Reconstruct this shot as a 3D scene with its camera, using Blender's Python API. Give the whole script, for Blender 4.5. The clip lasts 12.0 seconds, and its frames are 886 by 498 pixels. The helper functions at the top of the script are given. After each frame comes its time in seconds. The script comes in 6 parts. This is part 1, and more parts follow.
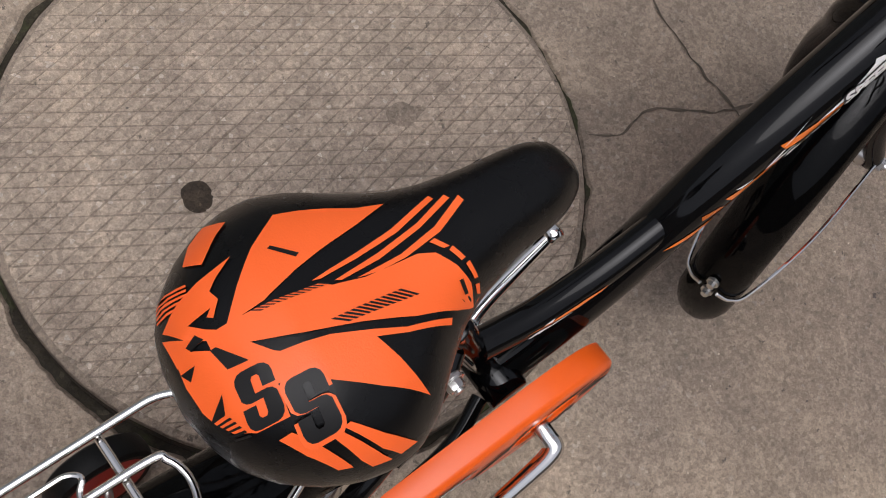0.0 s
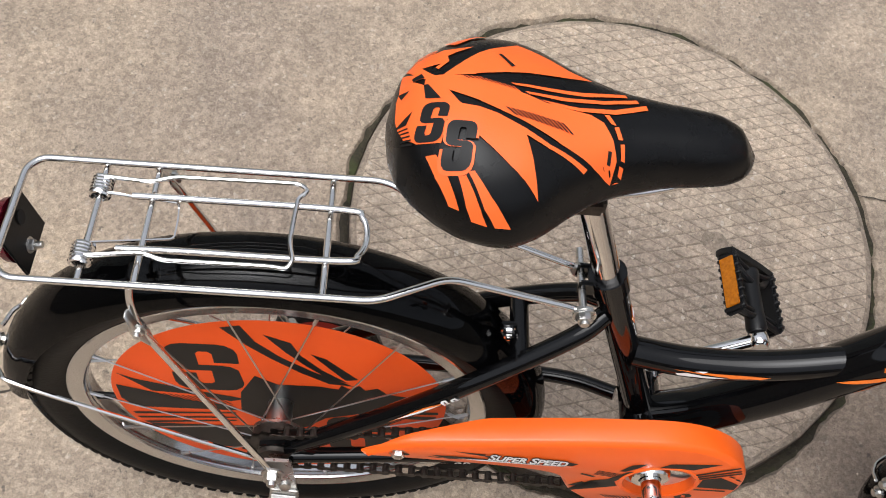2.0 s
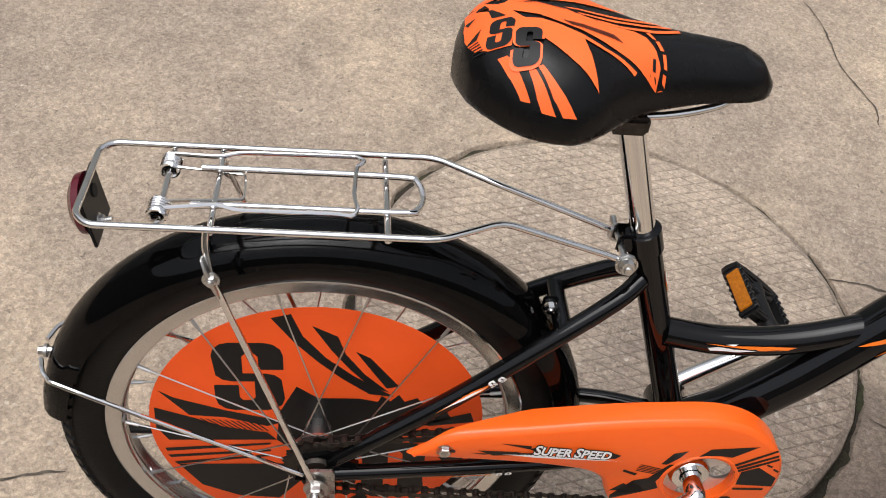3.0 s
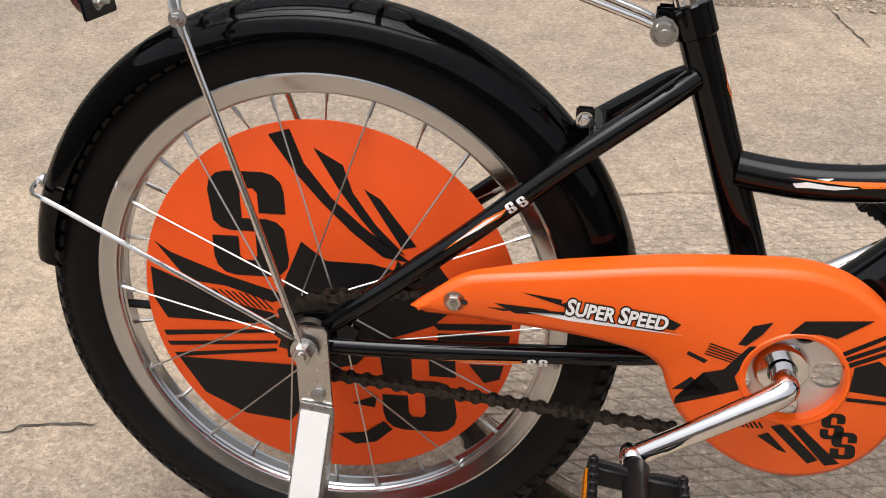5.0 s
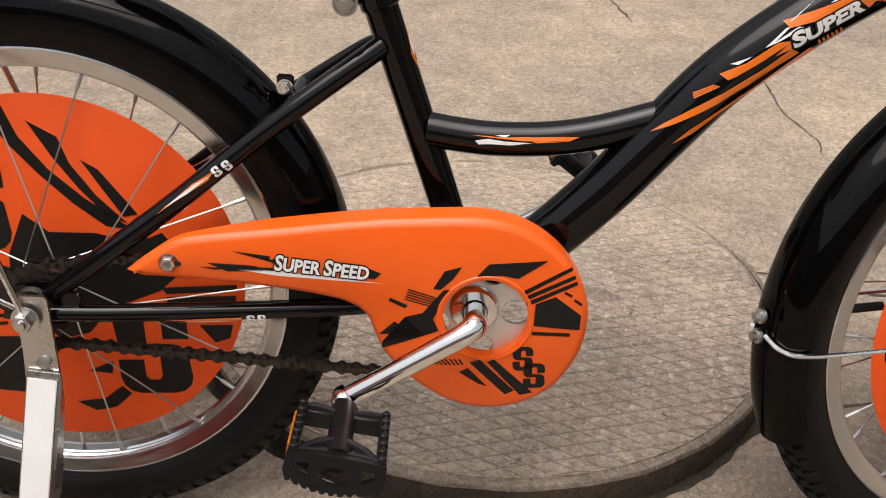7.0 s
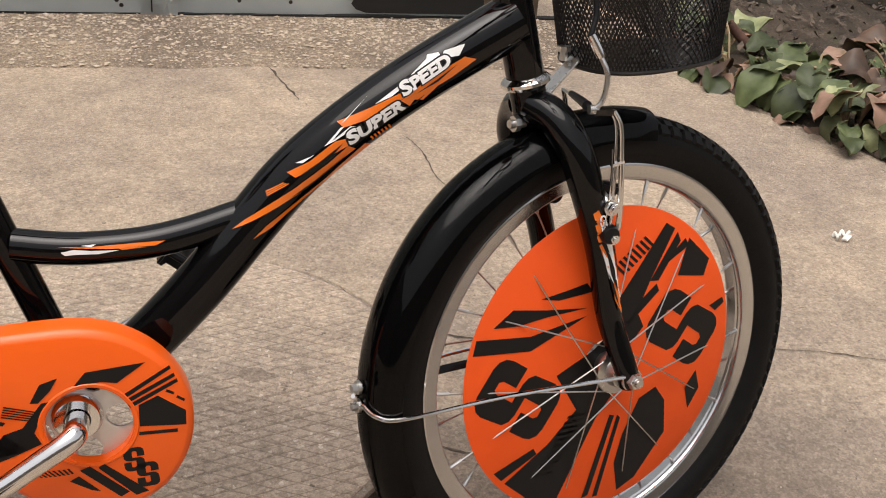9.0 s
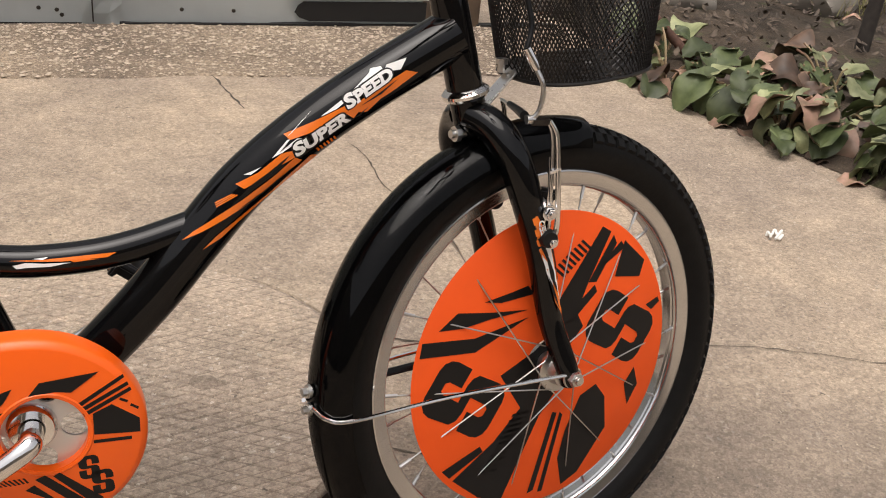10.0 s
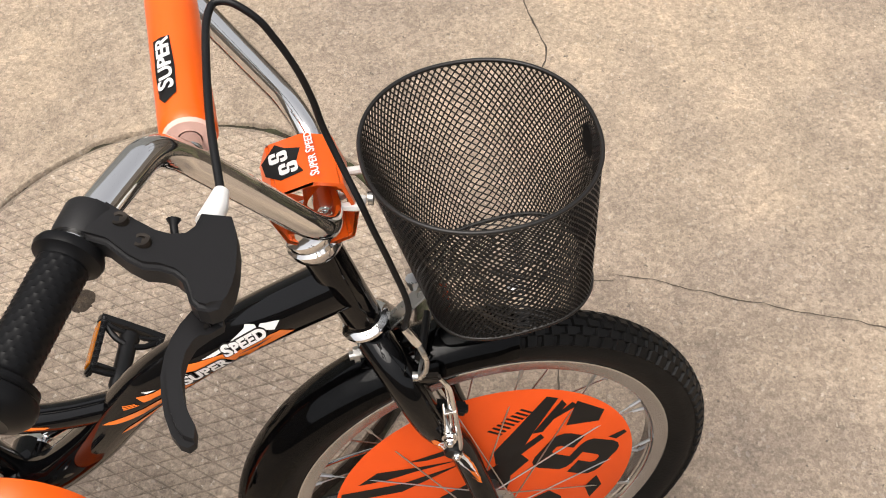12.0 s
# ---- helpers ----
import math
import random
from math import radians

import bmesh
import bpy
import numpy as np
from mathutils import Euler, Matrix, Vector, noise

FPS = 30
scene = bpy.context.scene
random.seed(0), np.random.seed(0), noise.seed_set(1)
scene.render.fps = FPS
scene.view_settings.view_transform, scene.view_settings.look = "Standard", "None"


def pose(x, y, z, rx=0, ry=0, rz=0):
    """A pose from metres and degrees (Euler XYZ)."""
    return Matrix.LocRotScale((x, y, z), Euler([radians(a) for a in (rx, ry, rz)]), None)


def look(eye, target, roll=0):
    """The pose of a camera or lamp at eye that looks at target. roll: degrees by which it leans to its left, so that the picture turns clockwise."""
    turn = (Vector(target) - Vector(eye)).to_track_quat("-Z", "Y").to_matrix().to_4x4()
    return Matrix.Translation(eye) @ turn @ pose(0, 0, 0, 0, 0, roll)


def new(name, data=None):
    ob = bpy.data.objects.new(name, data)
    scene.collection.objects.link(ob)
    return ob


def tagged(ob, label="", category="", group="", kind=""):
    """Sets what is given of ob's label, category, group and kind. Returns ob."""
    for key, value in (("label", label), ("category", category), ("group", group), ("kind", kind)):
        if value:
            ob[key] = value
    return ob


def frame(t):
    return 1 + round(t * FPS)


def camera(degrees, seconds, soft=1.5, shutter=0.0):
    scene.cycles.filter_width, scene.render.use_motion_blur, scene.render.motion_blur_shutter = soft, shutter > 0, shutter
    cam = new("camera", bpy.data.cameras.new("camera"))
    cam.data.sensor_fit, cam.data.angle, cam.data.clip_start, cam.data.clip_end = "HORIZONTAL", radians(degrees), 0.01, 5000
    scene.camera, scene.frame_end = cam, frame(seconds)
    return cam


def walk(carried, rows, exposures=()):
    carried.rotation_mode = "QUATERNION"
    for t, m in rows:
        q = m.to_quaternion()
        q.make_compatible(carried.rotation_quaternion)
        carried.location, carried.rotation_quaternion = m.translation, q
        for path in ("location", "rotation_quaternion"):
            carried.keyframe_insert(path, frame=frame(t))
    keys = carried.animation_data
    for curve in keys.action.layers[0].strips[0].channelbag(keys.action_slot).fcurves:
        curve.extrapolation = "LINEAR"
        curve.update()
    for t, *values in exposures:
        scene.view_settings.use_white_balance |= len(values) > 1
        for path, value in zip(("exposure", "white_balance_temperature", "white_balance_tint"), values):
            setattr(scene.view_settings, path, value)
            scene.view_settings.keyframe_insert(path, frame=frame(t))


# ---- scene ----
cam = camera(47.97, 12.0, 1.0)
PATH = [
    (0, (0.0613, -0.0095, 1.1450), (0.4090, 0.1214, 0.2166), 34.91),
    (0.5, (0.0981, -0.0070, 1.1499), (0.3462, 0.1519, 0.1943), 33.76),
    (1, (0.1356, -0.0661, 1.1732), (0.3048, 0.1245, 0.2062), 33.53),
    (1.5, (0.1406, -0.1845, 1.2104), (0.2333, 0.1408, 0.2693), 16.55),
    (2, (0.0953, -0.2943, 1.2170), (0.1507, 0.1406, 0.3183), 10.37),
    (2.5, (0.0237, -0.4466, 1.1892), (0.1552, 0.1311, 0.3836), 16.85),
    (3, (0.0066, -0.5301, 1.1171), (0.1165, 0.1262, 0.3707), 9.64),
    (3.5, (0.0545, -0.5559, 0.9995), (0.0856, 0.0758, 0.2249), 3.95),
    (3.7, (0.0750, -0.5696, 0.9519), (0.0713, 0.0948, 0.2045), 3.38),
    (5.3, (0.2390, -0.6969, 0.7269), (0.0908, 0.1452, 0.2085), -0.35),
    (5.5, (0.2528, -0.7059, 0.7265), (0.1122, 0.1341, 0.2024), 0.04),
    (6, (0.2737, -0.7038, 0.7373), (0.1791, 0.1245, 0.1851), 1.51),
    (6.5, (0.3009, -0.7164, 0.7342), (0.2556, 0.1202, 0.1883), 2.31),
    (7, (0.3218, -0.7198, 0.7517), (0.3374, 0.1211, 0.2107), 3.05),
    (7.5, (0.3505, -0.7245, 0.7688), (0.4281, 0.1219, 0.2419), 4.07),
    (7.7, (0.3459, -0.7272, 0.7792), (0.4691, 0.1164, 0.2566), 5.02),
    (9.3, (0.4543, -0.7764, 0.8121), (0.7361, 0.0632, 0.3477), 5.47),
    (9.5, (0.4571, -0.7835, 0.8155), (0.7483, 0.0541, 0.3533), 5.58),
    (10, (0.4315, -0.7922, 0.8249), (0.7503, 0.0348, 0.3617), 6.17),
    (10.3, (0.4113, -0.7758, 0.8575), (0.7565, 0.0344, 0.3837), 6.00),
    (10.5, (0.4072, -0.7592, 0.9045), (0.7747, 0.0192, 0.3955), 5.82),
    (10.7, (0.4216, -0.7531, 0.9924), (0.7807, -0.0504, 0.3781), 5.79),
    (11, (0.5183, -0.6785, 1.1791), (0.8295, -0.0681, 0.4508), 5.71),
    (11.3, (0.6062, -0.6374, 1.2812), (0.8078, -0.0516, 0.4962), -1.42),
    (11.5, (0.6548, -0.5864, 1.2952), (0.7864, -0.0150, 0.4852), -4.79),
    (11.7, (0.7229, -0.5111, 1.2830), (0.8007, 0.0424, 0.4538), -5.18),
    (11.9, (0.8111, -0.4199, 1.2808), (0.8179, 0.1269, 0.4436), -4.17),
    (12, (0.8471, -0.3843, 1.2812), (0.8203, 0.1563, 0.4404), -4.66),
]
EXPOSURE = [(0, -0.28, 6150, 14), (0.5, -0.14, 6150, 14), (1.0, -0.06, 6150, 13), (1.5, 0.22, 6100, 10), (2.0, 0.32, 6150, 10), (2.5, 0.27, 6250, 11), (3.5, 0.34, 6200, 11),
            (5.5, 0.42, 6400, 11), (6.5, 0.34, 6500, 12), (7.5, 0.32, 6550, 12), (9.5, 0.31, 6700, 13), (10.5, 0.34, 6750, 13), (11.0, 0.24, 6700, 12), (11.5, 0.22, 6650, 12), (12.0, 0.54, 6650, 11)]
walk(cam, [(t, look(eye, target, roll)) for t, eye, target, roll in PATH], EXPOSURE)

# ---- world, sun, exposure ----
world = bpy.data.worlds.new("sky")
scene.world = world
world.use_nodes = True
wn = world.node_tree
wn.nodes.clear()
sky = wn.nodes.new("ShaderNodeTexSky")
sky.sky_type = 'NISHITA'
sky.sun_disc = False
sky.sun_elevation, sky.sun_rotation = radians(75), radians(-130)
sky.air_density, sky.dust_density, sky.ozone_density = 1.0, 5.0, 0.6
# an overcast sky: the blue is washed out by cloud
haze = wn.nodes.new("ShaderNodeHueSaturation")
haze.inputs["Saturation"].default_value = 0.22
bg = wn.nodes.new("ShaderNodeBackground")
bg.inputs["Strength"].default_value = 0.15
wo = wn.nodes.new("ShaderNodeOutputWorld")
wn.links.new(sky.outputs[0], haze.inputs["Color"])
wn.links.new(haze.outputs[0], bg.inputs[0])
wn.links.new(bg.outputs[0], wo.inputs[0])
sun = new("sun", bpy.data.lights.new("sun", 'SUN'))
sun.data.energy, sun.data.angle, sun.data.color = 1.5, radians(55), (1.0, 0.95, 0.88)
sun.matrix_world = look((-0.6, -0.5, 3.2), (0, 0, 0))

# ---- materials ----
def mat(name, color, rough=0.5, metal=0.0, spec=0.5, coat=0.0, var=0.0, scale=30.0, bump=0.0, bscale=200.0, color2=None, rvar=0.0, trans=0.0):
    m = bpy.data.materials.new(name)
    m.use_nodes = True
    nt = m.node_tree
    b = nt.nodes["Principled BSDF"]
    b.inputs["Base Color"].default_value = (*color, 1)
    b.inputs["Roughness"].default_value = rough
    b.inputs["Metallic"].default_value = metal
    b.inputs["Specular IOR Level"].default_value = spec
    b.inputs["Coat Weight"].default_value = coat
    b.inputs["Coat Roughness"].default_value = 0.06
    b.inputs["Transmission Weight"].default_value = trans
    tc = nt.nodes.new("ShaderNodeTexCoord")
    if var or color2:
        n = nt.nodes.new("ShaderNodeTexNoise")
        n.inputs["Scale"].default_value, n.inputs["Detail"].default_value = scale, 6
        nt.links.new(tc.outputs["Object"], n.inputs["Vector"])
        r = nt.nodes.new("ShaderNodeValToRGB")
        c2 = color2 or tuple(c * (1 - var) for c in color)
        r.color_ramp.elements[0].position, r.color_ramp.elements[0].color = 0.35, (*c2, 1)
        r.color_ramp.elements[1].position, r.color_ramp.elements[1].color = 0.65, (*color, 1)
        nt.links.new(n.outputs["Fac"], r.inputs[0])
        nt.links.new(r.outputs[0], b.inputs["Base Color"])
    if rvar:
        n = nt.nodes.new("ShaderNodeTexNoise")
        n.inputs["Scale"].default_value, n.inputs["Detail"].default_value = scale * 1.7, 4
        nt.links.new(tc.outputs["Object"], n.inputs["Vector"])
        mr = nt.nodes.new("ShaderNodeMapRange")
        mr.inputs["To Min"].default_value, mr.inputs["To Max"].default_value = max(0.02, rough - rvar), rough + rvar
        nt.links.new(n.outputs["Fac"], mr.inputs["Value"])
        nt.links.new(mr.outputs[0], b.inputs["Roughness"])
    if bump:
        n = nt.nodes.new("ShaderNodeTexNoise")
        n.inputs["Scale"].default_value, n.inputs["Detail"].default_value = bscale, 5
        nt.links.new(tc.outputs["Object"], n.inputs["Vector"])
        bp = nt.nodes.new("ShaderNodeBump")
        bp.inputs["Strength"].default_value, bp.inputs["Distance"].default_value = bump, 0.002
        nt.links.new(n.outputs["Fac"], bp.inputs["Height"])
        nt.links.new(bp.outputs[0], b.inputs["Normal"])
    return m


def concrete(name, base, dark, light, grit=1.0, moss=0.0, patchy=False):
    """Weathered concrete: broad stains, mid blotches, fine light and dark grit, relief."""
    m = bpy.data.materials.new(name)
    m.use_nodes = True
    nt = m.node_tree
    N, L = nt.nodes, nt.links
    b = N["Principled BSDF"]
    b.inputs["Roughness"].default_value = 0.85
    b.inputs["Specular IOR Level"].default_value = 0.4
    geo = N.new("ShaderNodeNewGeometry")

    def noise_tex(scale, detail=6, rough=0.6):
        n = N.new("ShaderNodeTexNoise")
        n.inputs["Scale"].default_value, n.inputs["Detail"].default_value, n.inputs["Roughness"].default_value = scale, detail, rough
        L.new(geo.outputs["Position"], n.inputs["Vector"])
        return n

    def ramp(src, p0, p1, c0, c1):
        r = N.new("ShaderNodeValToRGB")
        r.color_ramp.elements[0].position, r.color_ramp.elements[0].color = p0, (*c0, 1)
        r.color_ramp.elements[1].position, r.color_ramp.elements[1].color = p1, (*c1, 1)
        L.new(src, r.inputs[0])
        return r

    def mix(kind, fac, a, c):
        x = N.new("ShaderNodeMix")
        x.data_type, x.blend_type = 'RGBA', kind
        if isinstance(fac, float):
            x.inputs[0].default_value = fac
        else:
            L.new(fac, x.inputs[0])
        L.new(a, x.inputs[6])
        if isinstance(c, tuple):
            x.inputs[7].default_value = (*c, 1)
        else:
            L.new(c, x.inputs[7])
        return x.outputs[2]

    stain = ramp(noise_tex(1.6, 11, 0.66).outputs["Fac"], 0.40, 0.60, dark, base)
    wash = ramp(noise_tex(0.9, 10, 0.70).outputs["Fac"], 0.40, 0.60, (0.86, 0.85, 0.86), (1.10, 1.08, 1.04))
    c = mix('MULTIPLY', 0.9, stain.outputs[0], wash.outputs[0])
    blot = ramp(noise_tex(9, 11, 0.76).outputs["Fac"], 0.36, 0.64, (0.78, 0.775, 0.77), (1.20, 1.19, 1.17))
    c = mix('MULTIPLY', 0.8, c, blot.outputs[0])
    # exposed sand and small stones, each with a shade of its own
    vor = N.new("ShaderNodeTexVoronoi")
    vor.inputs["Scale"].default_value, vor.inputs["Randomness"].default_value = 210, 1.0
    L.new(geo.outputs["Position"], vor.inputs["Vector"])
    sep = N.new("ShaderNodeSeparateColor")
    L.new(vor.outputs["Color"], sep.inputs[0])
    stones = ramp(sep.outputs[0], 0.0, 1.0, (0.60, 0.59, 0.58), (1.40, 1.38, 1.34))
    c = mix('MULTIPLY', 0.62 * grit, c, stones.outputs[0])
    pebble = ramp(sep.outputs[1], 0.968, 0.985, (0, 0, 0), (0.45 * grit, 0.45 * grit, 0.45 * grit))
    c = mix('MIX', pebble.outputs[0], c, light)
    fine = ramp(noise_tex(330, 4, 0.85).outputs["Fac"], 0.36, 0.64, (0.48, 0.47, 0.46), (1.52, 1.51, 1.49))
    c = mix('MULTIPLY', 0.55 * grit, c, fine.outputs[0])
    mid = ramp(noise_tex(75, 5, 0.75).outputs["Fac"], 0.36, 0.64, (0.70, 0.69, 0.68), (1.28, 1.27, 1.25))
    c = mix('MULTIPLY', 0.6 * grit, c, mid.outputs[0])
    pit = ramp(noise_tex(60, 4, 0.65).outputs["Fac"], 0.30, 0.34, (1, 1, 1), (0, 0, 0))
    c = mix('MIX', pit.outputs[0], c, tuple(v * 0.45 for v in dark))
    if patchy:
        # a broad darker patch on the slabs between the cover and the front of the yard
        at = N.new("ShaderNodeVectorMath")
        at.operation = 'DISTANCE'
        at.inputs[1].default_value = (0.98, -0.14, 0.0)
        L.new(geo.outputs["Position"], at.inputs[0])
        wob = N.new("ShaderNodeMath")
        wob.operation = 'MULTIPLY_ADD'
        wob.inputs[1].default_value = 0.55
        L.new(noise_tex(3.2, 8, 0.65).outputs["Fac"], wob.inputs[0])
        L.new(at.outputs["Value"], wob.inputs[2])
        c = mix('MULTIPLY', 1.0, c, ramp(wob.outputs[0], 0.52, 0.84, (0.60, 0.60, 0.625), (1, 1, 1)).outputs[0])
    if moss:
        mo = ramp(noise_tex(7, 5, 0.7).outputs["Fac"], 0.60 - 0.1 * moss, 0.70, (0, 0, 0), (1, 1, 1))
        c = mix('MIX', mo.outputs[0], c, (0.062, 0.078, 0.024))
    L.new(c, b.inputs["Base Color"])
    h = N.new("ShaderNodeMath")
    h.operation = 'ADD'
    L.new(noise_tex(240, 4, 0.7).outputs["Fac"], h.inputs[0])
    L.new(noise_tex(32, 5, 0.6).outputs["Fac"], h.inputs[1])
    bp = N.new("ShaderNodeBump")
    bp.inputs["Strength"].default_value, bp.inputs["Distance"].default_value = 0.85, 0.005
    L.new(h.outputs[0], bp.inputs["Height"])
    L.new(bp.outputs[0], b.inputs["Normal"])
    return m


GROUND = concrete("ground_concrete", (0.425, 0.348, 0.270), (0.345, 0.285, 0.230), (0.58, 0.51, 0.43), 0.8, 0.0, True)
COVER = concrete("cover_concrete", (0.46, 0.385, 0.31), (0.36, 0.30, 0.245), (0.74, 0.68, 0.60), 0.8)
# darker tone for the slab under the diamonds and one lifting hole
COVER_DARK = concrete("cover_concrete_grooves", (0.315, 0.262, 0.212), (0.24, 0.20, 0.162), (0.46, 0.40, 0.34), 0.8)
# bed soil; also painted shade on the cover's side and in its pit
SOIL_AND_SHADE = concrete("damp_soil_and_shade", (0.075, 0.055, 0.038), (0.035, 0.027, 0.019), (0.16, 0.12, 0.08), 1.0, 0.3)
MOSS = concrete("moss_filled_joint", (0.050, 0.044, 0.026), (0.022, 0.017, 0.012), (0.12, 0.10, 0.07), 1.0, 0.7)
CRACK = mat("crack_dirt", (0.10, 0.08, 0.06), 0.95, var=0.5, scale=90)
GRAVEL = mat("gravel_stone", (0.60, 0.50, 0.39), 0.9, color2=(0.40, 0.32, 0.24), scale=45)
BLACK = mat("black_gloss_paint", (0.0022, 0.0022, 0.0025), 0.05, spec=0.30, rvar=0.02, scale=25)
ORANGE_GUARD = mat("orange_plastic", (0.86, 0.118, 0.009), 0.30, spec=0.4, var=0.05, scale=12, rvar=0.05)
ORANGE_DISC = mat("orange_disc_card", (0.86, 0.098, 0.012), 0.55, spec=0.25, var=0.06, scale=16)
BLACK_PRINT = mat("black_print", (0.007, 0.0065, 0.0065), 0.45, spec=0.25)
VINYL = mat("black_vinyl", (0.0032, 0.0031, 0.0033), 0.27, spec=0.22, bump=0.12, bscale=900, rvar=0.06)
ORANGE_VINYL = mat("orange_vinyl", (0.93, 0.135, 0.022), 0.45, spec=0.35, bump=0.1, bscale=900)
CHROME = mat("chrome", (0.72, 0.71, 0.70), 0.09, metal=1.0, rvar=0.04, scale=60)
STEEL = mat("zinc_plated_steel", (0.55, 0.54, 0.52), 0.30, metal=1.0, rvar=0.12, scale=70, bump=0.05)
ALLOY = mat("brushed_rim_alloy", (0.54, 0.54, 0.54), 0.18, metal=1.0, rvar=0.07, scale=60)
SPOKE = mat("spoke_steel", (0.52, 0.51, 0.50), 0.30, metal=1.0)
RUBBER = mat("tyre_rubber", (0.0055, 0.0053, 0.0052), 0.50, spec=0.16, var=0.35, scale=60, bump=0.15, bscale=300)
PLASTIC = mat("black_plastic", (0.006, 0.006, 0.0065), 0.42, spec=0.24, bump=0.06, bscale=700)
LEVER = mat("dark_grey_plastic", (0.0125, 0.012, 0.0125), 0.5, spec=0.26, bump=0.05, bscale=700)
GRIP = mat("black_grip_rubber", (0.0042, 0.0042, 0.0046), 0.42, spec=0.16)
DARK_STEEL = mat("oily_chain_steel", (0.06, 0.05, 0.042), 0.5, metal=0.8, var=0.5, scale=150)
WHITE = mat("white_print", (0.78, 0.77, 0.75), 0.4)
# white plastic parts, and the sky's reflection painted on the training wheel arm
WHITE_AND_SHEEN = mat("white_and_steel_sheen", (0.80, 0.79, 0.77), 0.35, var=0.04, scale=40)
ORANGE_DECAL = mat("orange_decal", (0.80, 0.17, 0.012), 0.25, coat=0.4)
RED_HUB = mat("red_plastic", (0.42, 0.022, 0.010), 0.4, var=0.1)
RED_LENS = mat("red_reflector", (0.075, 0.002, 0.008), 0.22)
RING_STEEL = mat("satin_chainring_steel", (0.66, 0.65, 0.63), 0.42, metal=0.75, rvar=0.1, scale=50)
AMBER = mat("amber_reflector", (0.45, 0.14, 0.005), 0.25, var=0.3, scale=300)
BASKET = mat("black_coated_wire", (0.010, 0.0085, 0.0075), 0.38, spec=0.4)
PINK_FOAM = mat("pale_foam", (0.80, 0.50, 0.42), 0.8, var=0.1, scale=120)
SHEET = mat("galvanised_sheet", (0.60, 0.63, 0.62), 0.42, metal=0.2, color2=(0.47, 0.50, 0.50), scale=3.5, rvar=0.1, bump=0.03)
# near-black that paints the shade inside slots, holes and gaps
GAP_SHADE = mat("opening_shade", (0.012, 0.011, 0.010), 0.9)
RUST = mat("rusty_rod", (0.10, 0.045, 0.028), 0.85, var=0.4, scale=60)
POST_WOOD = mat("weathered_brown_wood", (0.16, 0.105, 0.062), 0.85, color2=(0.075, 0.05, 0.032), scale=9, bump=0.4, bscale=40)
SAND = concrete("sandy_strip", (0.33, 0.268, 0.205), (0.20, 0.16, 0.125), (0.62, 0.54, 0.45), 1.25)
STONE = mat("grey_stone", (0.30, 0.27, 0.23), 0.9, var=0.35, scale=9, bump=0.4, bscale=30)
BRANCH = mat("dark_bark", (0.045, 0.036, 0.030), 0.9, var=0.4, scale=40)
LITTER = mat("dead_leaf_litter", (0.13, 0.096, 0.068), 0.85, color2=(0.030, 0.023, 0.018), scale=22)
PAPER = mat("white_scrap", (0.75, 0.74, 0.70), 0.7)


def leaf_mat(name, c1, c2):
    m = mat(name, c1, 0.5, color2=c2, scale=14, spec=0.35, bump=0.25, bscale=60)
    nt = m.node_tree
    b = nt.nodes["Principled BSDF"]
    src = b.inputs["Base Color"].links[0].from_socket
    tc = nt.nodes.new("ShaderNodeObjectInfo")
    hs = nt.nodes.new("ShaderNodeHueSaturation")
    mr = nt.nodes.new("ShaderNodeMapRange")
    mr.inputs["To Min"].default_value, mr.inputs["To Max"].default_value = 0.55, 1.35
    nt.links.new(tc.outputs["Random"], mr.inputs["Value"])
    nt.links.new(mr.outputs[0], hs.inputs["Value"])
    nt.links.new(src, hs.inputs["Color"])
    nt.links.new(hs.outputs[0], b.inputs["Base Color"])
    return m


LEAF_GREEN = leaf_mat("green_leaf", (0.105, 0.128, 0.052), (0.042, 0.058, 0.024))
LEAF_PALE = leaf_mat("pale_green_leaf", (0.30, 0.31, 0.165), (0.135, 0.155, 0.072))
LEAF_PINK = leaf_mat("withered_pink_leaf", (0.34, 0.20, 0.15), (0.17, 0.125, 0.075))
LEAF_BROWN = leaf_mat("dry_brown_leaf", (0.13, 0.078, 0.05), (0.05, 0.033, 0.024))
STALK = mat("leaf_stalk", (0.24, 0.23, 0.11), 0.6, color2=(0.28, 0.15, 0.10), scale=8)


# ---- mesh helpers ----
def obj(name, bm, material, parent=None, label="", smooth=True):
    me = bpy.data.meshes.new(name)
    bmesh.ops.recalc_face_normals(bm, faces=bm.faces)
    bm.to_mesh(me)
    bm.free()
    for m in (material if isinstance(material, (list, tuple)) else [material]):
        me.materials.append(m)
    if smooth:
        me.shade_smooth()
        me.set_sharp_from_angle(angle=radians(38))
    ob = new(name, me)
    if parent:
        ob.parent = parent
    if label:
        ob["label"] = label
    return ob


def part(name, bm, material, parent, label="", smooth=True):
    return obj(name, bm, material, parent, label, smooth)


def curve_points(pts, n=8):
    """Catmull-Rom through the points."""
    P = [Vector(p) for p in pts]
    out = []
    for i in range(len(P) - 1):
        a = P[i - 1] if i else P[0] * 2 - P[1]
        b, c = P[i], P[i + 1]
        d = P[i + 2] if i + 2 < len(P) else P[-1] * 2 - P[-2]
        for k in range(n):
            t = k / n
            out.append(0.5 * (2 * b + (c - a) * t + (2 * a - 5 * b + 4 * c - d) * t * t + (3 * b - a - 3 * c + d) * t ** 3))
    out.append(P[-1])
    return out


